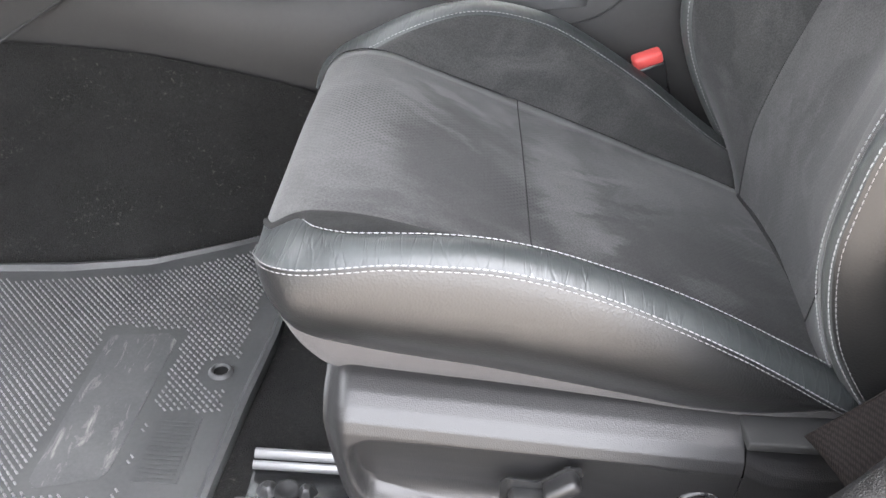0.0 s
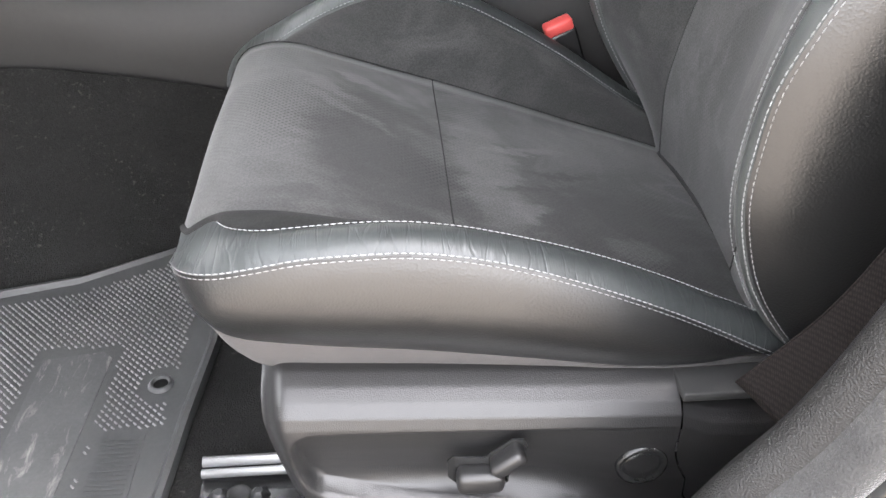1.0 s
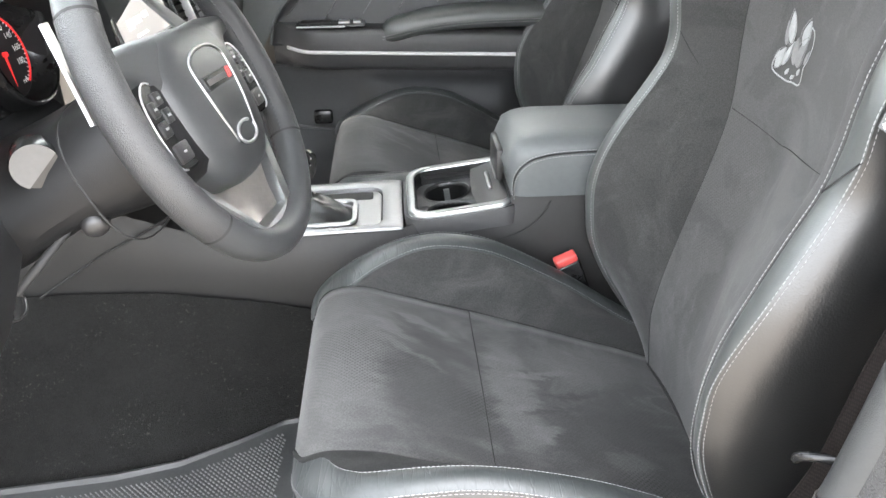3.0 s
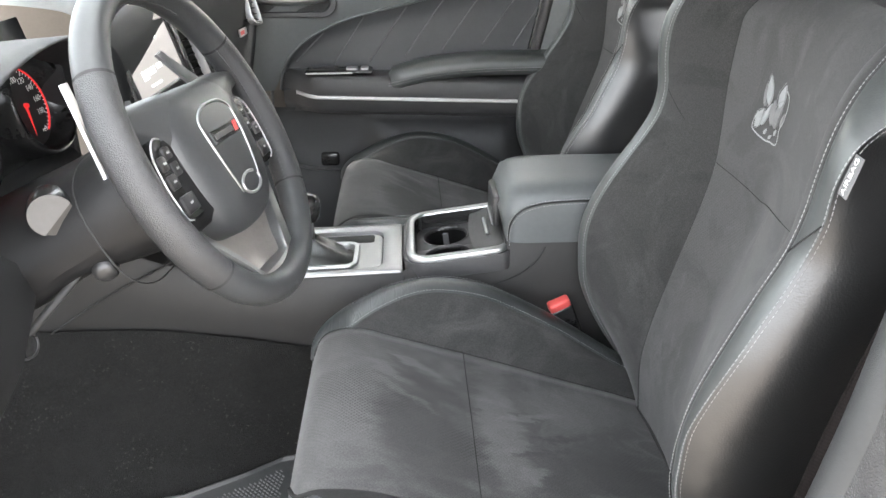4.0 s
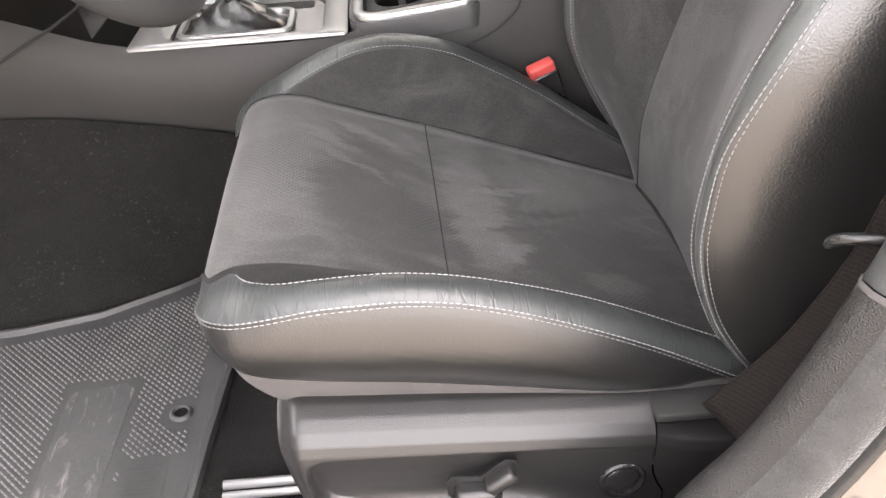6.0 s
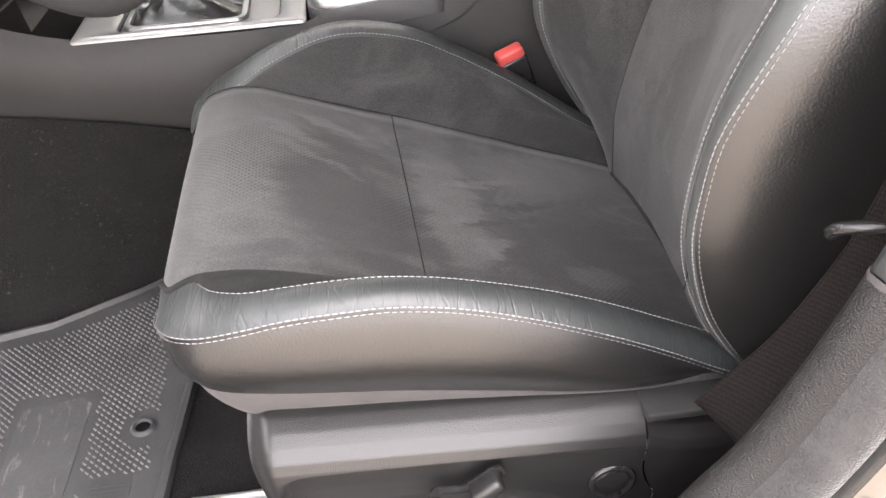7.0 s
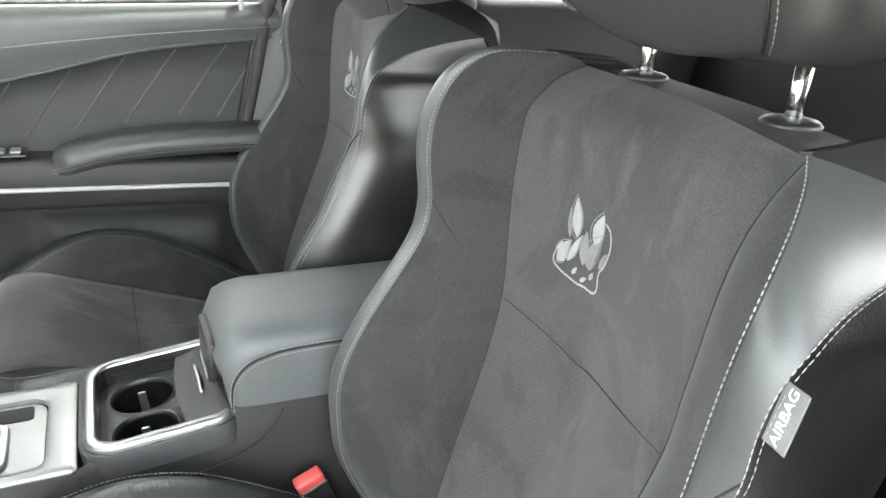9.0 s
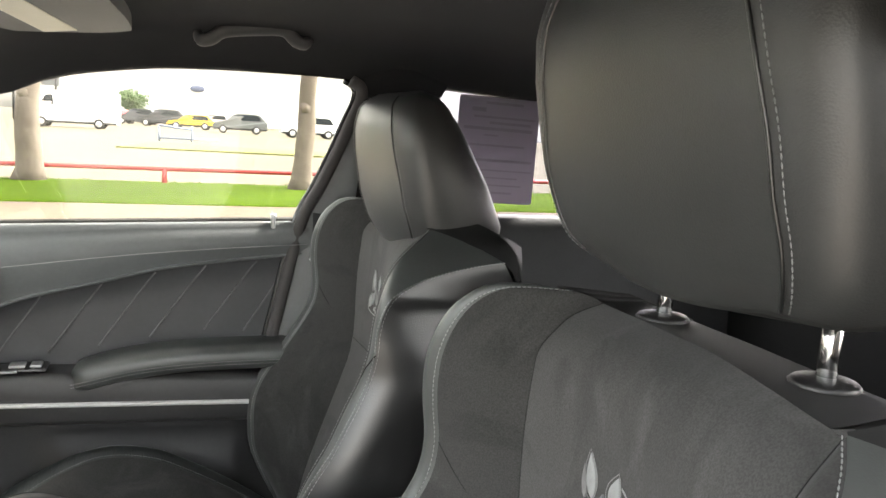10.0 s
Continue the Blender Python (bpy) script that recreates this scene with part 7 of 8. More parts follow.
# passenger side centre pillar: bright seal edge, then dark trim
E0 = [(0.36, 1.05, 0.42), (0.4, 1.05, 0.6), (0.434, 1.05, 0.748), (0.468, 1.05, 0.817), (0.498, 1.05, 0.882), (0.523, 1.05, 0.942), (0.54, 1.05, 0.982), (0.539, 1.05, 1.006), (0.52, 1.05, 1.018)]
E1 = E0[:7] + [(0.552, 1.05, 1.012), (0.556, 1.05, 1.045)]
E2 = [(0.6, 1.05, 0.42), (0.64, 1.05, 0.6), (0.66, 1.05, 0.748), (0.672, 1.05, 0.817), (0.684, 1.05, 0.882), (0.692, 1.05, 0.942), (0.698, 1.05, 0.985), (0.71, 1.05, 1.005), (0.735, 1.05, 1.045)]
bm = bmesh.new()
tube(bm, [p + Vector((0.006, -0.004, 0)) for p in smooth_line(E0, 6)], 0.0115, 10)
solid("door_seal", bm, M_VALANCE, "grey rubber seal round the window frame", "seal", kind="structure")
bm = bmesh.new()
tube(bm, [p + Vector((-0.006, 0.006, 0)) for p in smooth_line(E0, 6)], 0.006, 8)
solid("window_frame", bm, M_GLOSS, "gloss black window frame edge", "frame", kind="structure")
strip("pillar_trim_far", [(x + 0.006, y, z) for x, y, z in E1[:7]], [(x + 0.06, y - 0.02, z) for x, y, z in E1[:7]], E2[:7], M_SOFT, "dark pillar trim between the doors")
strip("pillar_head", [(x - 0.002, y - 0.001, z) for x, y, z in E1[5:]], [(x + 0.06, y - 0.024, z) for x, y, z in E1[5:]], [(x, y - 0.003, z) for x, y, z in E2[5:]], M_HEADLINER, "charcoal cloth head of the pillar")
belt2 = thing("far_seat_belt", "black seat belt hanging on the far pillar", "seat belt", at=(0.56, 1.0, 0.5))
bm = bmesh.new()
grid(bm, [[Vector((x0 + dx, 1.018, z)) for x0, z in ((0.55, 0.96), (0.545, 0.88), (0.535, 0.78), (0.51, 0.6), (0.48, 0.4), (0.46, 0.2))] for dx in (0, 0.023, 0.046)])
part("webbing", bm, M_BELT, belt2)
bm = bmesh.new()
box(bm, 0.545, 0.605, 1.012, 1.03, 0.945, 0.985, 0.006, 2)
part("shoulder_loop", bm, M_GLOSS, belt2, "black loop", angle=40)
# rear door
bm = bmesh.new()
rows = []
for k in range(11):
    x = 0.46 + 1.24 * k / 10
    rows.append([Vector((x, 1.06, 0.77)), Vector((x, 1.035, 0.765)), Vector((x, 1.03, 0.74)), Vector((x, 1.05, 0.6)), Vector((x, 1.0, 0.5)), Vector((x, 1.0, 0.42)), Vector((x, 1.05, 0.36)), Vector((x, 1.04, -0.03))])
grid(bm, rows)
solid("rear_door_panel", bm, M_LOWER, "dark rear door panel", "door", kind="structure")
# outer shells below the windows
bm = bmesh.new()
grid(bm, [[Vector((x, 1.1, -0.2)), Vector((x, 1.13, 0.2)), Vector((x, 1.12, 0.6)), Vector((x, 1.085, 0.735))] for x in (-0.95, -0.3, 0.46, 1.2, 1.75)])
solid("door_skin", bm, M_PAINT_CAR, "beige painted outer doors", "body", kind="structure")
# glass
m_g, n_g, l_g, b_g = mat("clear_glass")
b_g.inputs["Base Color"].default_value = (0.86, 0.9, 0.88, 1)
m_t, n_t, l_t, b_t = mat("tinted_door_glass")
b_t.inputs["Base Color"].default_value = (0.63, 0.62, 0.57, 1)
b_t.inputs["Roughness"].default_value = 0.0
b_t.inputs["Transmission Weight"].default_value = 1.0
b_t.inputs["IOR"].default_value = 1.45
b_g.inputs["Roughness"].default_value = 0.0
b_g.inputs["Transmission Weight"].default_value = 1.0
b_g.inputs["IOR"].default_value = 1.45
m_p, n_p, l_p, b_p = mat("privacy_glass")
b_p.inputs["Base Color"].default_value = (0.42, 0.41, 0.46, 1)
b_p.inputs["Roughness"].default_value = 0.0
b_p.inputs["Transmission Weight"].default_value = 1.0
b_p.inputs["IOR"].default_value = 1.45
for name, xs, material, label in (("window_1", [-0.6, -0.3, 0.0, 0.2, 0.46, 0.56], m_t, "lightly tinted front door glass"), ("window_2", [0.66, 0.8, 1.0, 1.2, 1.4], m_p, "lightly tinted rear door glass")):
    bm = bmesh.new()
    grid(bm, [[Vector((x, 1.07, 0.72)), Vector((x, 1.062, 0.9)), Vector((x, 1.055, max(interp(WIN_TOP, x) + 0.02, 0.74)))] for x in xs])
    ob = solid(name, bm, material, label, "window", kind="structure", smooth=False)
    ob.modifiers.new("thick", 'SOLIDIFY').thickness = 0.004
    ob.visible_shadow = False
# printed sheet on the rear glass
sheet = thing("window_sheet", "grey translucent printed sheet fixed inside the rear window", "notice", at=(0.85, 1.045, 0.9))
ms, ns, ls, bs = mat("thin_printed_paper")
bs.inputs["Base Color"].default_value = (0.3, 0.29, 0.31, 1)
bs.inputs["Roughness"].default_value = 0.7
bs.inputs["Transmission Weight"].default_value = 0.0
tr = ns.new("ShaderNodeBsdfTranslucent")
tr.inputs["Color"].default_value = (0.24, 0.22, 0.25, 1)
mx = ns.new("ShaderNodeMixShader")
mx.inputs[0].default_value = 0.6
ls.new(bs.outputs[0], mx.inputs[1])
ls.new(tr.outputs[0], mx.inputs[2])
ls.new(mx.outputs[0], ns["Material Output"].inputs["Surface"])
PS = axes((0.83, 1.046, 0.9), (1, 0, -0.03), (0.1, 0, 1))
bm = bmesh.new()
prism(bm, rounded(-0.088, 0.088, -0.106, 0.106, 0.008), PS, 0.0006)
part("sheet", bm, ms, sheet, smooth=False)
ink = surface("faded_ink", (0.19, 0.18, 0.195), (0.22, 0.21, 0.225), 0.8, 30, 300, 0.0)
for y, x0, x1, h in ((0.094, -0.03, 0.05, 0.0025), (0.08, -0.06, -0.03, 0.004), (0.066, -0.055, 0.08, 0.002), (0.055, -0.02, 0.07, 0.0025), (0.043, -0.075, 0.075, 0.003), (0.03, -0.03, 0.0, 0.0015), (0.01, -0.07, 0.06, 0.002), (-0.02, -0.07, 0.08, 0.0025), (-0.04, -0.075, 0.08, 0.0015), (-0.055, -0.07, 0.05, 0.0015), (-0.07, -0.07, 0.06, 0.0015), (-0.085, -0.06, 0.04, 0.002)):
    bm = bmesh.new()
    prism(bm, [(x0, y - h), (x1, y - h), (x1, y + h), (x0, y + h)], PS @ Matrix.Translation((0, 0, 0.0007)), 0.0004)
    part("print_bar", bm, ink, sheet, smooth=False)
# front and rear closures
bm = bmesh.new()
grid(bm, [[Vector((-0.95, y, 0.72)), Vector((-0.55, y, 0.94)), Vector((-0.14, y, 1.11))] for y in (-0.36, 0.0, 0.37, 0.74, 1.06)])
ob = solid("windscreen", bm, m_g, "clear windscreen", "window", kind="structure", smooth=False)
ob.modifiers.new("thick", 'SOLIDIFY').thickness = 0.005
ob.visible_shadow = False
bm = bmesh.new()
grid(bm, [[Vector((1.55, y, 0.8)), Vector((1.62, y, 0.9)), Vector((1.68, y, 0.98))] for y in (-0.33, 0.37, 1.06)])
ob = solid("rear_glass", bm, m_p, "tinted rear glass", "window", kind="structure", smooth=False)
ob.modifiers.new("thick", 'SOLIDIFY').thickness = 0.004
ob.visible_shadow = False
# rear bench and parcel shelf
bench = thing("rear_bench", "black rear bench seat in shadow", "rear seat", at=(1.3, 0.36, 0.0))
for nm, prof in (("bench_cushion", [(0.92, 0.0), (0.9, 0.2), (0.93, 0.27), (1.05, 0.28), (1.3, 0.24), (1.42, 0.22)]), ("bench_back", [(1.36, 0.2), (1.38, 0.4), (1.44, 0.6), (1.48, 0.72), (1.52, 0.75), (1.6, 0.74), (1.7, 0.74)])):
    bm = bmesh.new()
    pr = smooth_line([(x, 0, z) for x, z in prof], 4)
    grid(bm, [[Vector((p.x - 0.02 * math.sin(3 * math.pi * k / 24) ** 2, -0.32 + 1.36 * k / 24, p.z)) for p in pr] for k in range(25)])
    part(nm, bm, M_SHELL, bench, "black leather")
bm = bmesh.new()
grid(bm, [[Vector((0.46, -0.36, z)), Vector((1.7, -0.36, z))] for z in (-0.05, 0.3, 0.76)])
solid("wall_driver_side", bm, M_LOWER, "dark closed rear door on the driver side", "door", kind="structure")
bm = bmesh.new()
grid(bm, [[Vector((1.7, y, -0.05)), Vector((1.7, y, 0.8))] for y in (-0.36, 1.09)])
solid("wall_rear", bm, M_LOWER, "dark rear bulkhead", "body", kind="structure")
# grab handle
gh = thing("grab_handle", "charcoal folding grab handle on the headliner", "grab handle", at=(0.345, 1.0, 1.09))
bm = bmesh.new()
tube(bm, smooth_line([(0.246, 1.01, 1.09), (0.25, 0.985, 1.066), (0.268, 0.978, 1.067), (0.29, 0.976, 1.081), (0.345, 0.975, 1.089), (0.39, 0.976, 1.091), (0.412, 0.98, 1.075), (0.43, 0.987, 1.073), (0.44, 1.01, 1.09)], 6), 0.0085, 12, flat=1.4)
part("grip", bm, M_PLASTIC, gh)
# sun visor with a pale notice
vis = thing("sun_visor", "grey sun visor folded up with a pale notice label", "sun visor", at=(0.05, 0.6, 1.05))
bm = bmesh.new()
vo = smooth_line([(0.14, 0.45, 0), (0.149, 0.6, 0), (0.151, 0.73, 0), (0.143, 0.785, 0), (0.09, 0.857, 0), (-0.05, 0.95, 0), (-0.2, 0.96, 0), (-0.22, 0.4, 0), (-0.1, 0.28, 0), (0.12, 0.28, 0), (0.135, 0.32, 0)], 5)
lo = [Vector((p.x, p.y, 1.05)) for p in vo]
hi = [Vector((p.x, p.y, 1.068)) for p in vo]
vs = grid(bm, [lo, hi], True)
bm.faces.new(vs[0])
bm.faces.new(vs[1])
part("visor_panel", bm, surface("grey_visor_vinyl", (0.1, 0.095, 0.09), (0.13, 0.125, 0.12), 0.6, 10, 900, 0.3), vis, smooth=False)
bm = bmesh.new()
prism(bm, [(0.046, 0.45), (0.0749, 0.8285), (0.022, 0.9), (-0.002, 0.45)], Matrix.Translation((0, 0, 1.0488)), 0.001)
part("notice_label", bm, surface("cream_label", (0.75, 0.7, 0.55), (0.8, 0.76, 0.62), 0.5, 20, 300, 0.02), vis, "blank cream label", smooth=False)


# ---- outside ----
GZ0 = -0.36
M_LOT = surface("worn_lot_concrete", (0.08836, 0.08234, 0.06023), (0.1125, 0.1044, 0.08033), 0.9, 0.3, 40, 0.3, distance=0.01, spec=0.06)
M_CONC = surface("pale_concrete", (0.144, 0.1296, 0.1125), (0.189, 0.171, 0.1503), 0.9, 0.6, 60, 0.3, distance=0.01, spec=0.06)
M_KERB = surface("beige_concrete", (0.08925, 0.0731, 0.0561), (0.1148, 0.0952, 0.0748), 0.9, 0.6, 60, 0.3, distance=0.01, spec=0.06)
M_GRASS = surface("bright_lawn", (0.04162, 0.07834, 0.002448), (0.07099, 0.1175, 0.004896), 0.9, 3, 90, 1.0, distance=0.04, fine=0.6, spec=0.06)
bm = bmesh.new()
grid(bm, [[Vector((x, y, GZ0)) for y in (-600, -60, -8, 7.5)] for x in (-600, -60, -8, 8, 60, 600)])
solid("ground", bm, M_CONC, "pale sunlit concrete under the car", "ground", kind="structure")
bm = bmesh.new()
grid(bm, [[Vector((x, y, GZ0 + dz)) for y, dz in ((7.5, 0.0), (9.6, 0.0), (11.7, 0.004), (11.8, 0.004))] for x in (-600, -60, -8, 8, 60, 600)])
solid("road", bm, M_KERB, "beige concrete lane beside the verge", "road", kind="structure")
bm = bmesh.new()
grid(bm, [[Vector((x, y, GZ0)) for y in (15.9, 60, 600)] for x in (-600, -60, -8, 8, 60, 600)])
solid("pavement", bm, M_LOT, "pale worn concrete of the car lot", "pavement", kind="structure")
bm = bmesh.new()
grid(bm, [[Vector((x, y, GZ0 + dz)) for y, dz in ((11.6, -0.05), (11.8, -0.05), (11.8, 0.0), (11.85, 0.03), (12.5, 0.05), (14, 0.06), (15.5, 0.04), (16.0, 0.0), (16.0, -0.05))] for x in range(-300, 301, 20)])
solid("grass_verge", bm, M_GRASS, "bright mown grass verge", "grass", kind="structure")
M_DRY = surface("dry_thin_grass", (0.13, 0.14, 0.05), (0.18, 0.185, 0.08), 0.9, 2, 60, 0.6, distance=0.03, fine=0.6, spec=0.06)
bm = bmesh.new()
prism(bm, [(-1.5, 31), (8, 29.5), (9, 31.5), (0.5, 37), (-0.5, 37)], Matrix.Translation((0, 0, GZ0)), 0.06)
solid("grass_island", bm, M_DRY, "thin dry grass island", "grass", kind="structure", smooth=False)
verts, faces = [], []
rnd = random.Random(3)
for k in range(5000):
    x, y = rnd.uniform(-9, 9), rnd.uniform(11.9, 15.9)
    h, w, a = rnd.uniform(0.0, 0.02), 0.012, rnd.uniform(0, math.pi)
    i = len(verts)
    verts += [(x - w * math.cos(a), y - w * math.sin(a), GZ0 + 0.02), (x + w * math.cos(a), y + w * math.sin(a), GZ0 + 0.02), (x + rnd.uniform(-0.02, 0.02), y, GZ0 + 0.04 + h)]
    faces.append((i, i + 1, i + 2))
me = bpy.data.meshes.new("grass_blades")
me.from_pydata(verts, [], faces)
me.materials.append(M_GRASS)
tagged(new("grass_blades", me), "short uneven grass blades on the verge", "grass", kind="stuff")

M_FENCE = surface("red_painted_pipe", (0.32, 0.03, 0.035), (0.42, 0.05, 0.05), 0.45, 6, 80, 0.1)
fence = thing("rail_fence", "low red painted pipe rail fence on the verge", "fence", at=(0, 15.3, GZ0))
bm = bmesh.new()
tube(bm, [Vector((-60, 15.3, GZ0 + 0.3)), Vector((60, 15.3, GZ0 + 0.3))], 0.045, 10)
part("rail", bm, M_FENCE, fence)
bm = bmesh.new()
tube(bm, [Vector((0.18, 15.3, GZ0)), Vector((0.18, 15.3, GZ0 + 0.29))], 0.05, 10)
me_post = finish(bm, "post", M_FENCE)
for k in range(-12, 13):
    ob = new("post", me_post)
    ob.parent = fence
    ob.matrix_parent_inverse = fence.matrix_basis.inverted()
    ob.location = (k * 3.1, 0, 0)

M_BARK = surface("grey_brown_bark", (0.09, 0.074, 0.06), (0.16, 0.132, 0.108), 0.95, 4, 14, 0.5, distance=0.03)
M_LEAF = surface("green_leaves", (0.03, 0.07, 0.015), (0.07, 0.13, 0.03), 0.7, 2, 40, 0.2)


def build_tree(x, y, r, lean, seed):
    rnd = random.Random(seed)
    t = thing("tree", "street tree with a pale knotted trunk on the grass", "tree", "trees on the verge", at=(x, y, GZ0))
    bm = bmesh.new()
    pts, rad = [], []
    for k in range(15):
        z = 4.2 * k / 14
        pts.append(Vector((x + lean * z + 0.05 * noise.noise(Vector((z * 1.3, seed, 0))), y + 0.05 * noise.noise(Vector((z * 1.1, seed, 7))), GZ0 - 0.05 + z)))
        rad.append(r * (1.45 - 0.45 * min(z / 0.35, 1)) * (1 - 0.1 * z) * (1 + 0.1 * noise.noise(Vector((z * 2.5, seed, 3)))))
    tube(bm, pts, rad, 14)
    for (kz, dx, dz) in ((8, 0.1, 0), ):
        lathe(bm, [(0.0, 0.05), (0.06, 0.035), (0.1, 0.0), (0.1, -0.08)], Matrix.Translation(pts[5] + Vector((-0.06, -r * 0.8, 0.1))) @ pose(0, 0, 0, 80, 0, 0), 12)
    part("trunk", bm, M_BARK, t, "grey-brown knotted trunk")
    tips = []
    for k in range(7):
        a = 2 * math.pi * k / 7 + rnd.uniform(-0.3, 0.3)
        p0 = pts[10 + k % 4]
        p1 = p0 + Vector((math.cos(a) * 0.7, math.sin(a) * 0.7, 0.8))
        p2 = p1 + Vector((math.cos(a) * 1.0, math.sin(a) * 1.0, rnd.uniform(0.6, 1.3)))
        bm = bmesh.new()
        tube(bm, smooth_line([p0, p1, p2], 5), [0.09 * (1 - 0.08 * i) for i in range(11)], 8)
        part("limb", bm, M_BARK, t)
        tips += [p1, p2, (p1 + p2) / 2]
    verts, faces = [], []
    for k in range(2600):
        c = rnd.choice(tips) + Vector((rnd.gauss(0, 0.45), rnd.gauss(0, 0.45), rnd.gauss(0.25, 0.32)))
        u = Vector((rnd.gauss(0, 1), rnd.gauss(0, 1), rnd.gauss(0, 1))).normalized() * 0.08
        v = Vector((rnd.gauss(0, 1), rnd.gauss(0, 1), rnd.gauss(0, 1))).normalized() * 0.05
        i = len(verts)
        verts += [c - u, c + v, c + u, c - v]
        faces.append((i, i + 1, i + 2, i + 3))
    me = bpy.data.meshes.new("crown")
    me.from_pydata([tuple(q) for q in verts], [], faces)
    me.materials.append(M_LEAF)
    ob = new("crown", me)
    ob.parent = t
    ob.matrix_parent_inverse = t.matrix_basis.inverted()


build_tree(-2.06, 15.2, 0.225, 0.01, 1)
build_tree(2.58, 14.6, 0.19, 0.05, 2)

M_TYRE = surface("tyre_rubber", (0.015, 0.015, 0.015), (0.025, 0.025, 0.025), 0.8, 6, 100, 0.2)
M_CARGLASS = plain("dark_car_glass", (0.02, 0.025, 0.03), 0.08)


def build_car(x, y, yaw, length, height, colour, label, van=False):
    """A parked vehicle: a lofted body with a glazed cabin and four wheels."""
    paint = surface("car_paint_" + label.split()[0], tuple(c * 0.9 for c in colour), colour, 0.25, 2, 50, 0.0, coat=0.5)
    car = thing("parked_van" if van else "parked_car", label, "van" if van else "car", "" if van else "parked cars", at=(x, y, GZ0))
    m = pose(x, y, GZ0, 0, 0, yaw)
    L, H = length / 2, height
    if van:
        prof = [(-L, 0.35), (-L, H * 0.96), (-L + 0.15, H), (L * 0.35, H), (L * 0.55, H * 0.93), (L * 0.72, H * 0.62), (L * 0.96, H * 0.48), (L, H * 0.3), (L, 0.35)]
        cab = [(L * 0.36, H * 0.62), (L * 0.38, H * 0.88), (L * 0.52, H * 0.86), (L * 0.66, H * 0.62)]
    else:
        prof = [(-L, 0.35), (-L, H * 0.6), (-L * 0.92, H * 0.66), (-L * 0.72, H * 0.95), (-L * 0.5, H), (L * 0.1, H), (L * 0.28, H * 0.92), (L * 0.5, H * 0.64), (L * 0.92, H * 0.54), (L, H * 0.4), (L, 0.35)]
        cab = [(-L * 0.78, H * 0.66), (-L * 0.66, H * 0.92), (-L * 0.48, H * 0.95), (L * 0.08, H * 0.95), (L * 0.22, H * 0.89), (L * 0.42, H * 0.66)]
    bm = bmesh.new()
    ww = 0.98 if van else 0.9
    rows = []
    for s, w in ((0.55, -ww), (0.97, -ww * 0.99), (1.0, -ww * 0.8), (1.0, ww * 0.8), (0.97, ww * 0.99), (0.55, ww)):
        rows.append([m @ Vector((px, w * (1 if pz < H * 0.66 else 0.9), 0.35 + (pz - 0.35) * (s if s > 0.9 else 1.0) * 1.0)) for px, pz in prof])
    vs = grid(bm, rows)
    bm.faces.new(vs[0])
    bm.faces.new(vs[-1])
    part("body", bm, paint, car, smooth=False)
    for sg in (-1, 1):
        bm = bmesh.new()
        prism(bm, cab, m @ axes((0, sg * ww * (0.9 if not van else 0.95) + sg * 0.03, 0), (1, 0, 0), (0, 0, 1)), 0.012)
        part("side_window", bm, M_CARGLASS, car, smooth=False)
        bm = bmesh.new()
        box(bm, -L * 0.98, L * 0.98, sg * ww - 0.03, sg * ww + 0.03, 0.3, 0.45, 0.02, 1, m)
        part("side_sill", bm, M_DARK, car, smooth=False)
        for wx in (-L * 0.6, L * 0.62):
            bm = bmesh.new()
            mw = m @ axes((wx, sg * (ww - 0.1), 0.34), (1, 0, 0), (0, 0, sg * -1.0)) @ Matrix.Translation((0, 0, -0.02))
            lathe(bm, [(0.0, 0.0), (0.3, 0.0), (0.34, 0.04), (0.34, 0.18), (0.3, 0.22), (0.22, 0.2), (0.0, 0.2)], mw, 20)
            wheel = part("wheel", bm, M_TYRE, car, "black tyre")
            bm = bmesh.new()
            lathe(bm, [(0.0, 0.215), (0.19, 0.212), (0.21, 0.2)], mw, 12)
            part("rim", bm, M_SILVER, wheel)


build_car(-5.9, 62, 176, 6.0, 2.5, (0.75, 0.75, 0.75), "white high-roofed delivery van in the lot", True)
build_car(-4.4, 98, 100, 4.4, 1.5, (0.5, 0.04, 0.05), "red hatchback in the lot")
build_car(-2.6, 95, 160, 4.6, 1.7, (0.05, 0.06, 0.07), "dark grey utility car in the lot")
build_car(-0.1, 89, 170, 4.8, 1.75, (0.03, 0.035, 0.04), "black utility car in the lot")
build_car(2.5, 79, 172, 4.2, 1.35, (0.75, 0.5, 0.03), "yellow sports car in the lot")
build_car(6.1, 70, 176, 4.4, 1.65, (0.12, 0.13, 0.13), "grey utility car in the lot")
build_car(11.1, 65, 178, 4.6, 1.7, (0.7, 0.7, 0.7), "white utility car in the lot")
build_car(5.0, 95, 175, 4.5, 1.5, (0.6, 0.6, 0.62), "silver saloon in the lot")
# showroom behind the lot
bld = thing("showroom", "white showroom building with a plain blue oval sign", "building", at=(4, 130, GZ0))
M_WALL = surface("white_cladding", (0.55, 0.55, 0.53), (0.62, 0.62, 0.6), 0.6, 0.5, 20, 0.1)
bm = bmesh.new()
box(bm, -13, 60, 118, 140, GZ0, 7.5, 0.1, 1)
part("wall", bm, M_WALL, bld, smooth=False)
bm = bmesh.new()
box(bm, -13.3, 60.3, 117.7, 140.3, 7.5, 8.0, 0.05, 1)
part("roof", bm, M_WALL, bld, smooth=False)
bm = bmesh.new()
lathe(bm, [(0.0, 0.1), (1.0, 0.1), (1.05, 0.0)], axes((4.3, 117.8, 4.6), (1, 0, 0), (0, 0, 1)) @ Matrix.Diagonal((0.95, 0.42, 1, 1)), 32)
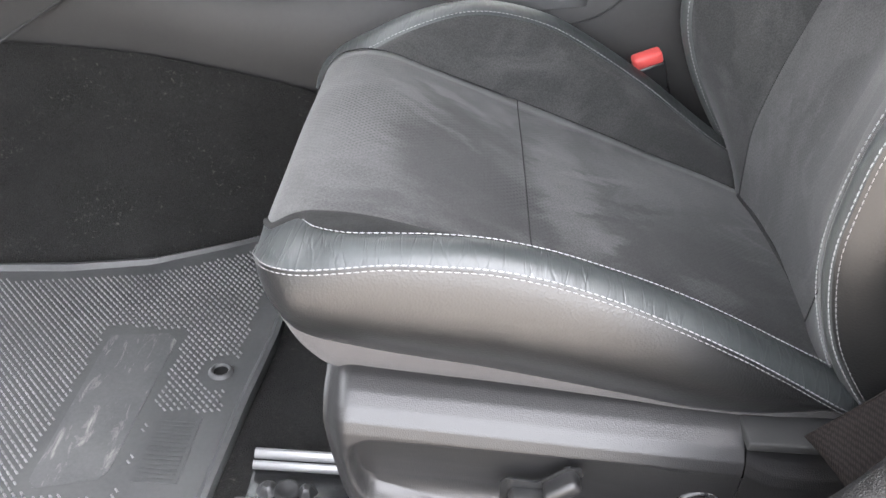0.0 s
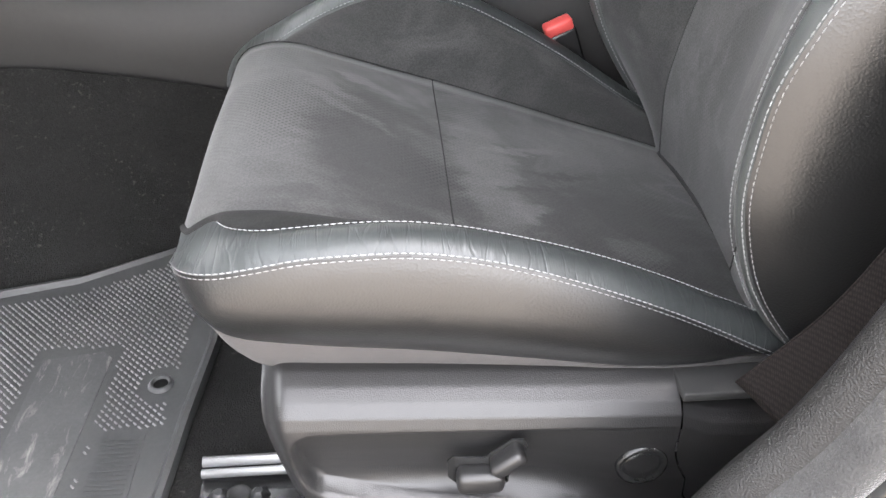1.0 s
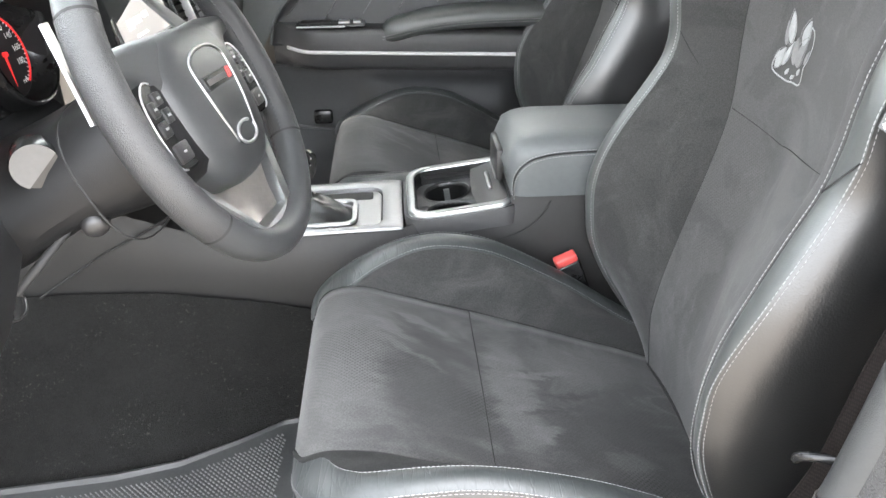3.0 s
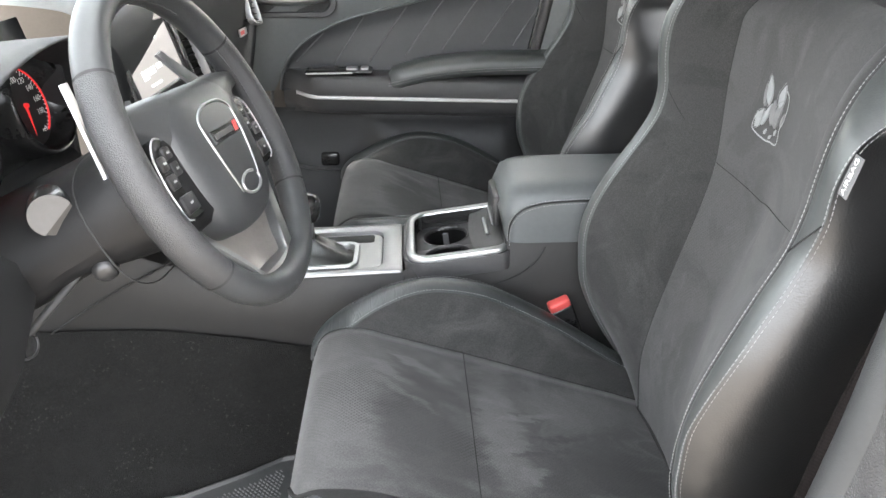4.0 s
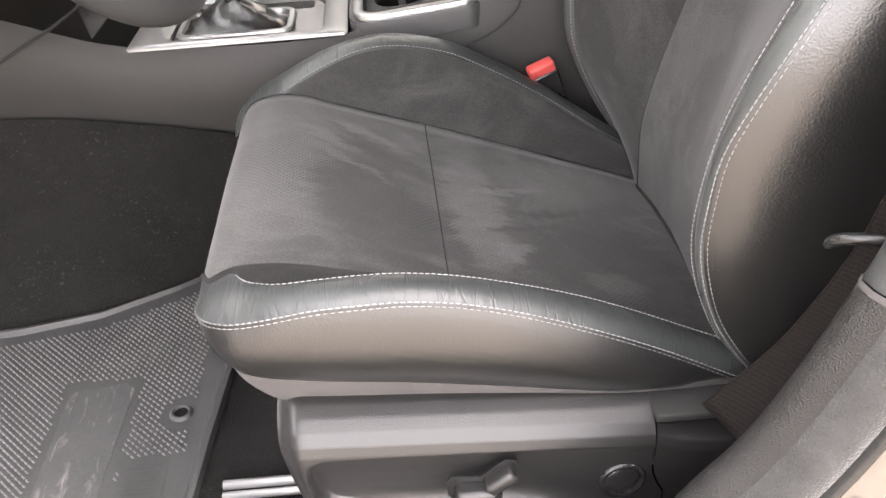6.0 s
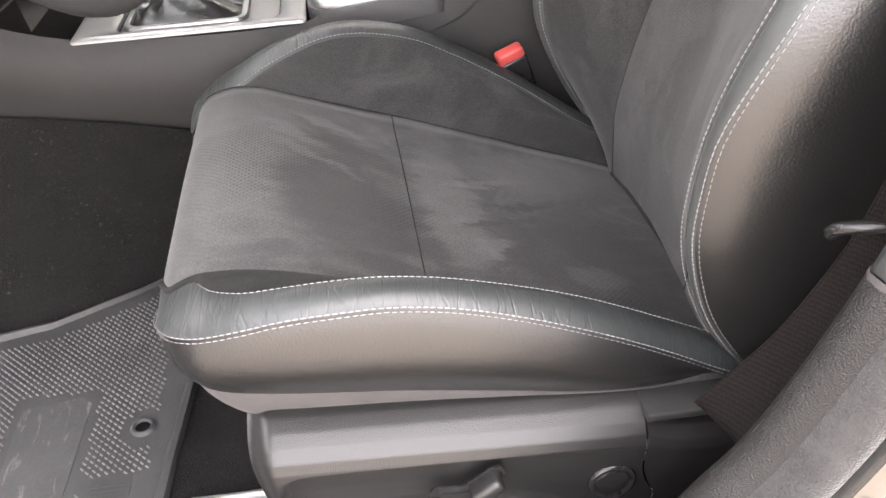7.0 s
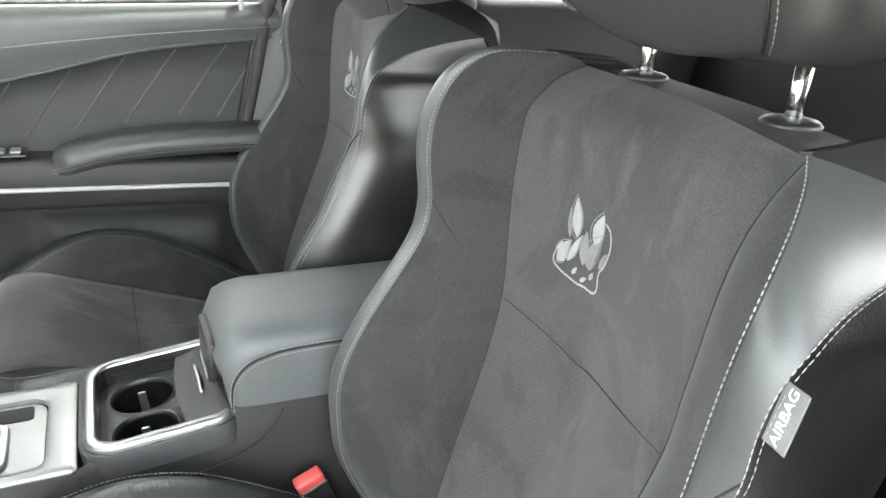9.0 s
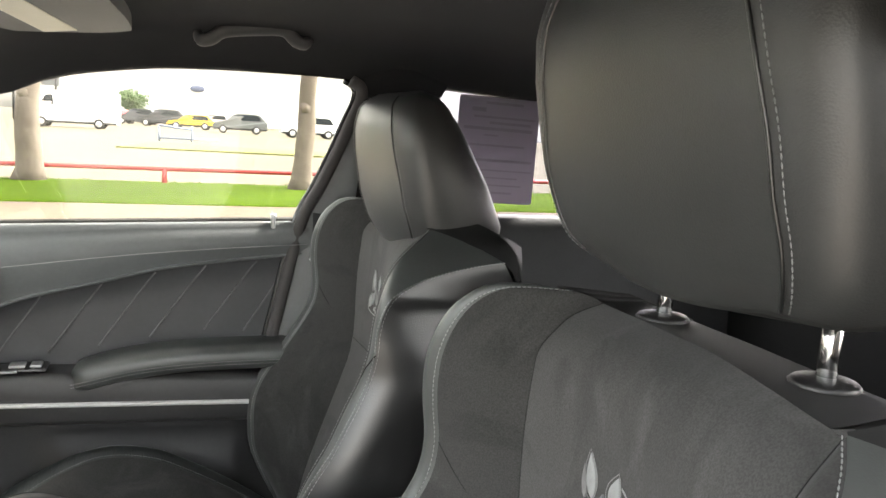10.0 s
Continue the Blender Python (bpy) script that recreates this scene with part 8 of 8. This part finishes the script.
part("sign", bm, plain("blue_sign", (0.08, 0.1, 0.17), 0.4), bld, "plain blue oval sign")
sign = thing("dark_sign_board", "dark billboard on two posts in the lot", "sign", at=(-12.5, 90, GZ0))
bm = bmesh.new()
box(bm, -14.4, -9.9, 89.9, 90.1, 3.1, 7.0, 0.03, 1)
part("board", bm, surface("dark_board", (0.08, 0.09, 0.1), (0.1, 0.11, 0.12), 0.5, 2, 50, 0.05), sign, smooth=False)
for xx in (-10.2, -14.0):
    bm = bmesh.new()
    tube(bm, [Vector((xx, 90, GZ0)), Vector((xx, 90, 6.1))], 0.12, 8)
    part("post", bm, M_TYRE, sign)
stand = thing("lot_rack", "low blue-grey steel stand in the lot", "stand", at=(0.6, 41, GZ0))
for a, b2 in (((-0.1, GZ0), (-0.1, GZ0 + 0.75)), ((1.4, GZ0), (1.4, GZ0 + 0.75)), ((-0.1, GZ0 + 0.75), (1.4, GZ0 + 0.6)), ((-0.1, GZ0 + 0.15), (2.6, GZ0 + 0.15))):
    bm = bmesh.new()
    tube(bm, [Vector((a[0], 41, a[1])), Vector((b2[0], 41, b2[1]))], 0.05, 8)
    part("bar", bm, surface("blue_grey_paint", (0.1, 0.14, 0.22), (0.14, 0.18, 0.26), 0.4, 3, 40, 0.05) if "blue_grey_paint" not in bpy.data.materials else bpy.data.materials["blue_grey_paint"], stand)
bush = thing("shrub", "uneven green shrub tree behind the parked cars", "tree", at=(-4.2, 112, GZ0))
rnd = random.Random(9)
verts, faces = [], []
for k in range(2200):
    d = Vector((rnd.gauss(0, 1), rnd.gauss(0, 1), rnd.gauss(0, 1))).normalized() * rnd.uniform(0.35, 1.0)
    d *= 1.0 + 0.9 * noise.noise(d * 1.7 + Vector((4, 1, 8)))
    c = Vector((-4.2 + d.x * 1.9, 112 + d.y * 1.7, 2.3 + d.z * 1.25))
    u = Vector((rnd.gauss(0, 1), rnd.gauss(0, 1), rnd.gauss(0, 1))).normalized() * 0.22
    v = Vector((rnd.gauss(0, 1), rnd.gauss(0, 1), rnd.gauss(0, 1))).normalized() * 0.16
    i = len(verts)
    verts += [tuple(c - u), tuple(c + v), tuple(c + u), tuple(c - v)]
    faces.append((i, i + 1, i + 2, i + 3))
me = bpy.data.meshes.new("crown")
me.from_pydata(verts, [], faces)
me.materials.append(M_LEAF)
ob = new("crown", me)
ob.parent = bush
ob.matrix_parent_inverse = bush.matrix_basis.inverted()
bm = bmesh.new()
tube(bm, [Vector((-4.2, 112, GZ0)), Vector((-4.2, 112, 2.2))], 0.16, 8)
part("trunk", bm, M_BARK, bush)

# driver door, standing open
od = thing("driver_door", "driver door standing open with a dark inner panel", "car door", at=(-0.62, -0.42, 0.0))
md = axes((-0.62, -0.43, 0.0), (-0.42, -0.9, 0.0), (0, 0, 1))
bm = bmesh.new()
box(bm, 0.0, 1.05, -0.1, 0.74, -0.045, 0.045, 0.02, 2, md)
part("door_shell", bm, M_PAINT_CAR, od, "beige painted shell", angle=40)
bm = bmesh.new()
box(bm, 0.04, 1.0, -0.06, 0.73, -0.09, -0.046, 0.02, 2, md)
part("inner_panel", bm, M_SOFT, od, "black inner panel", angle=40)
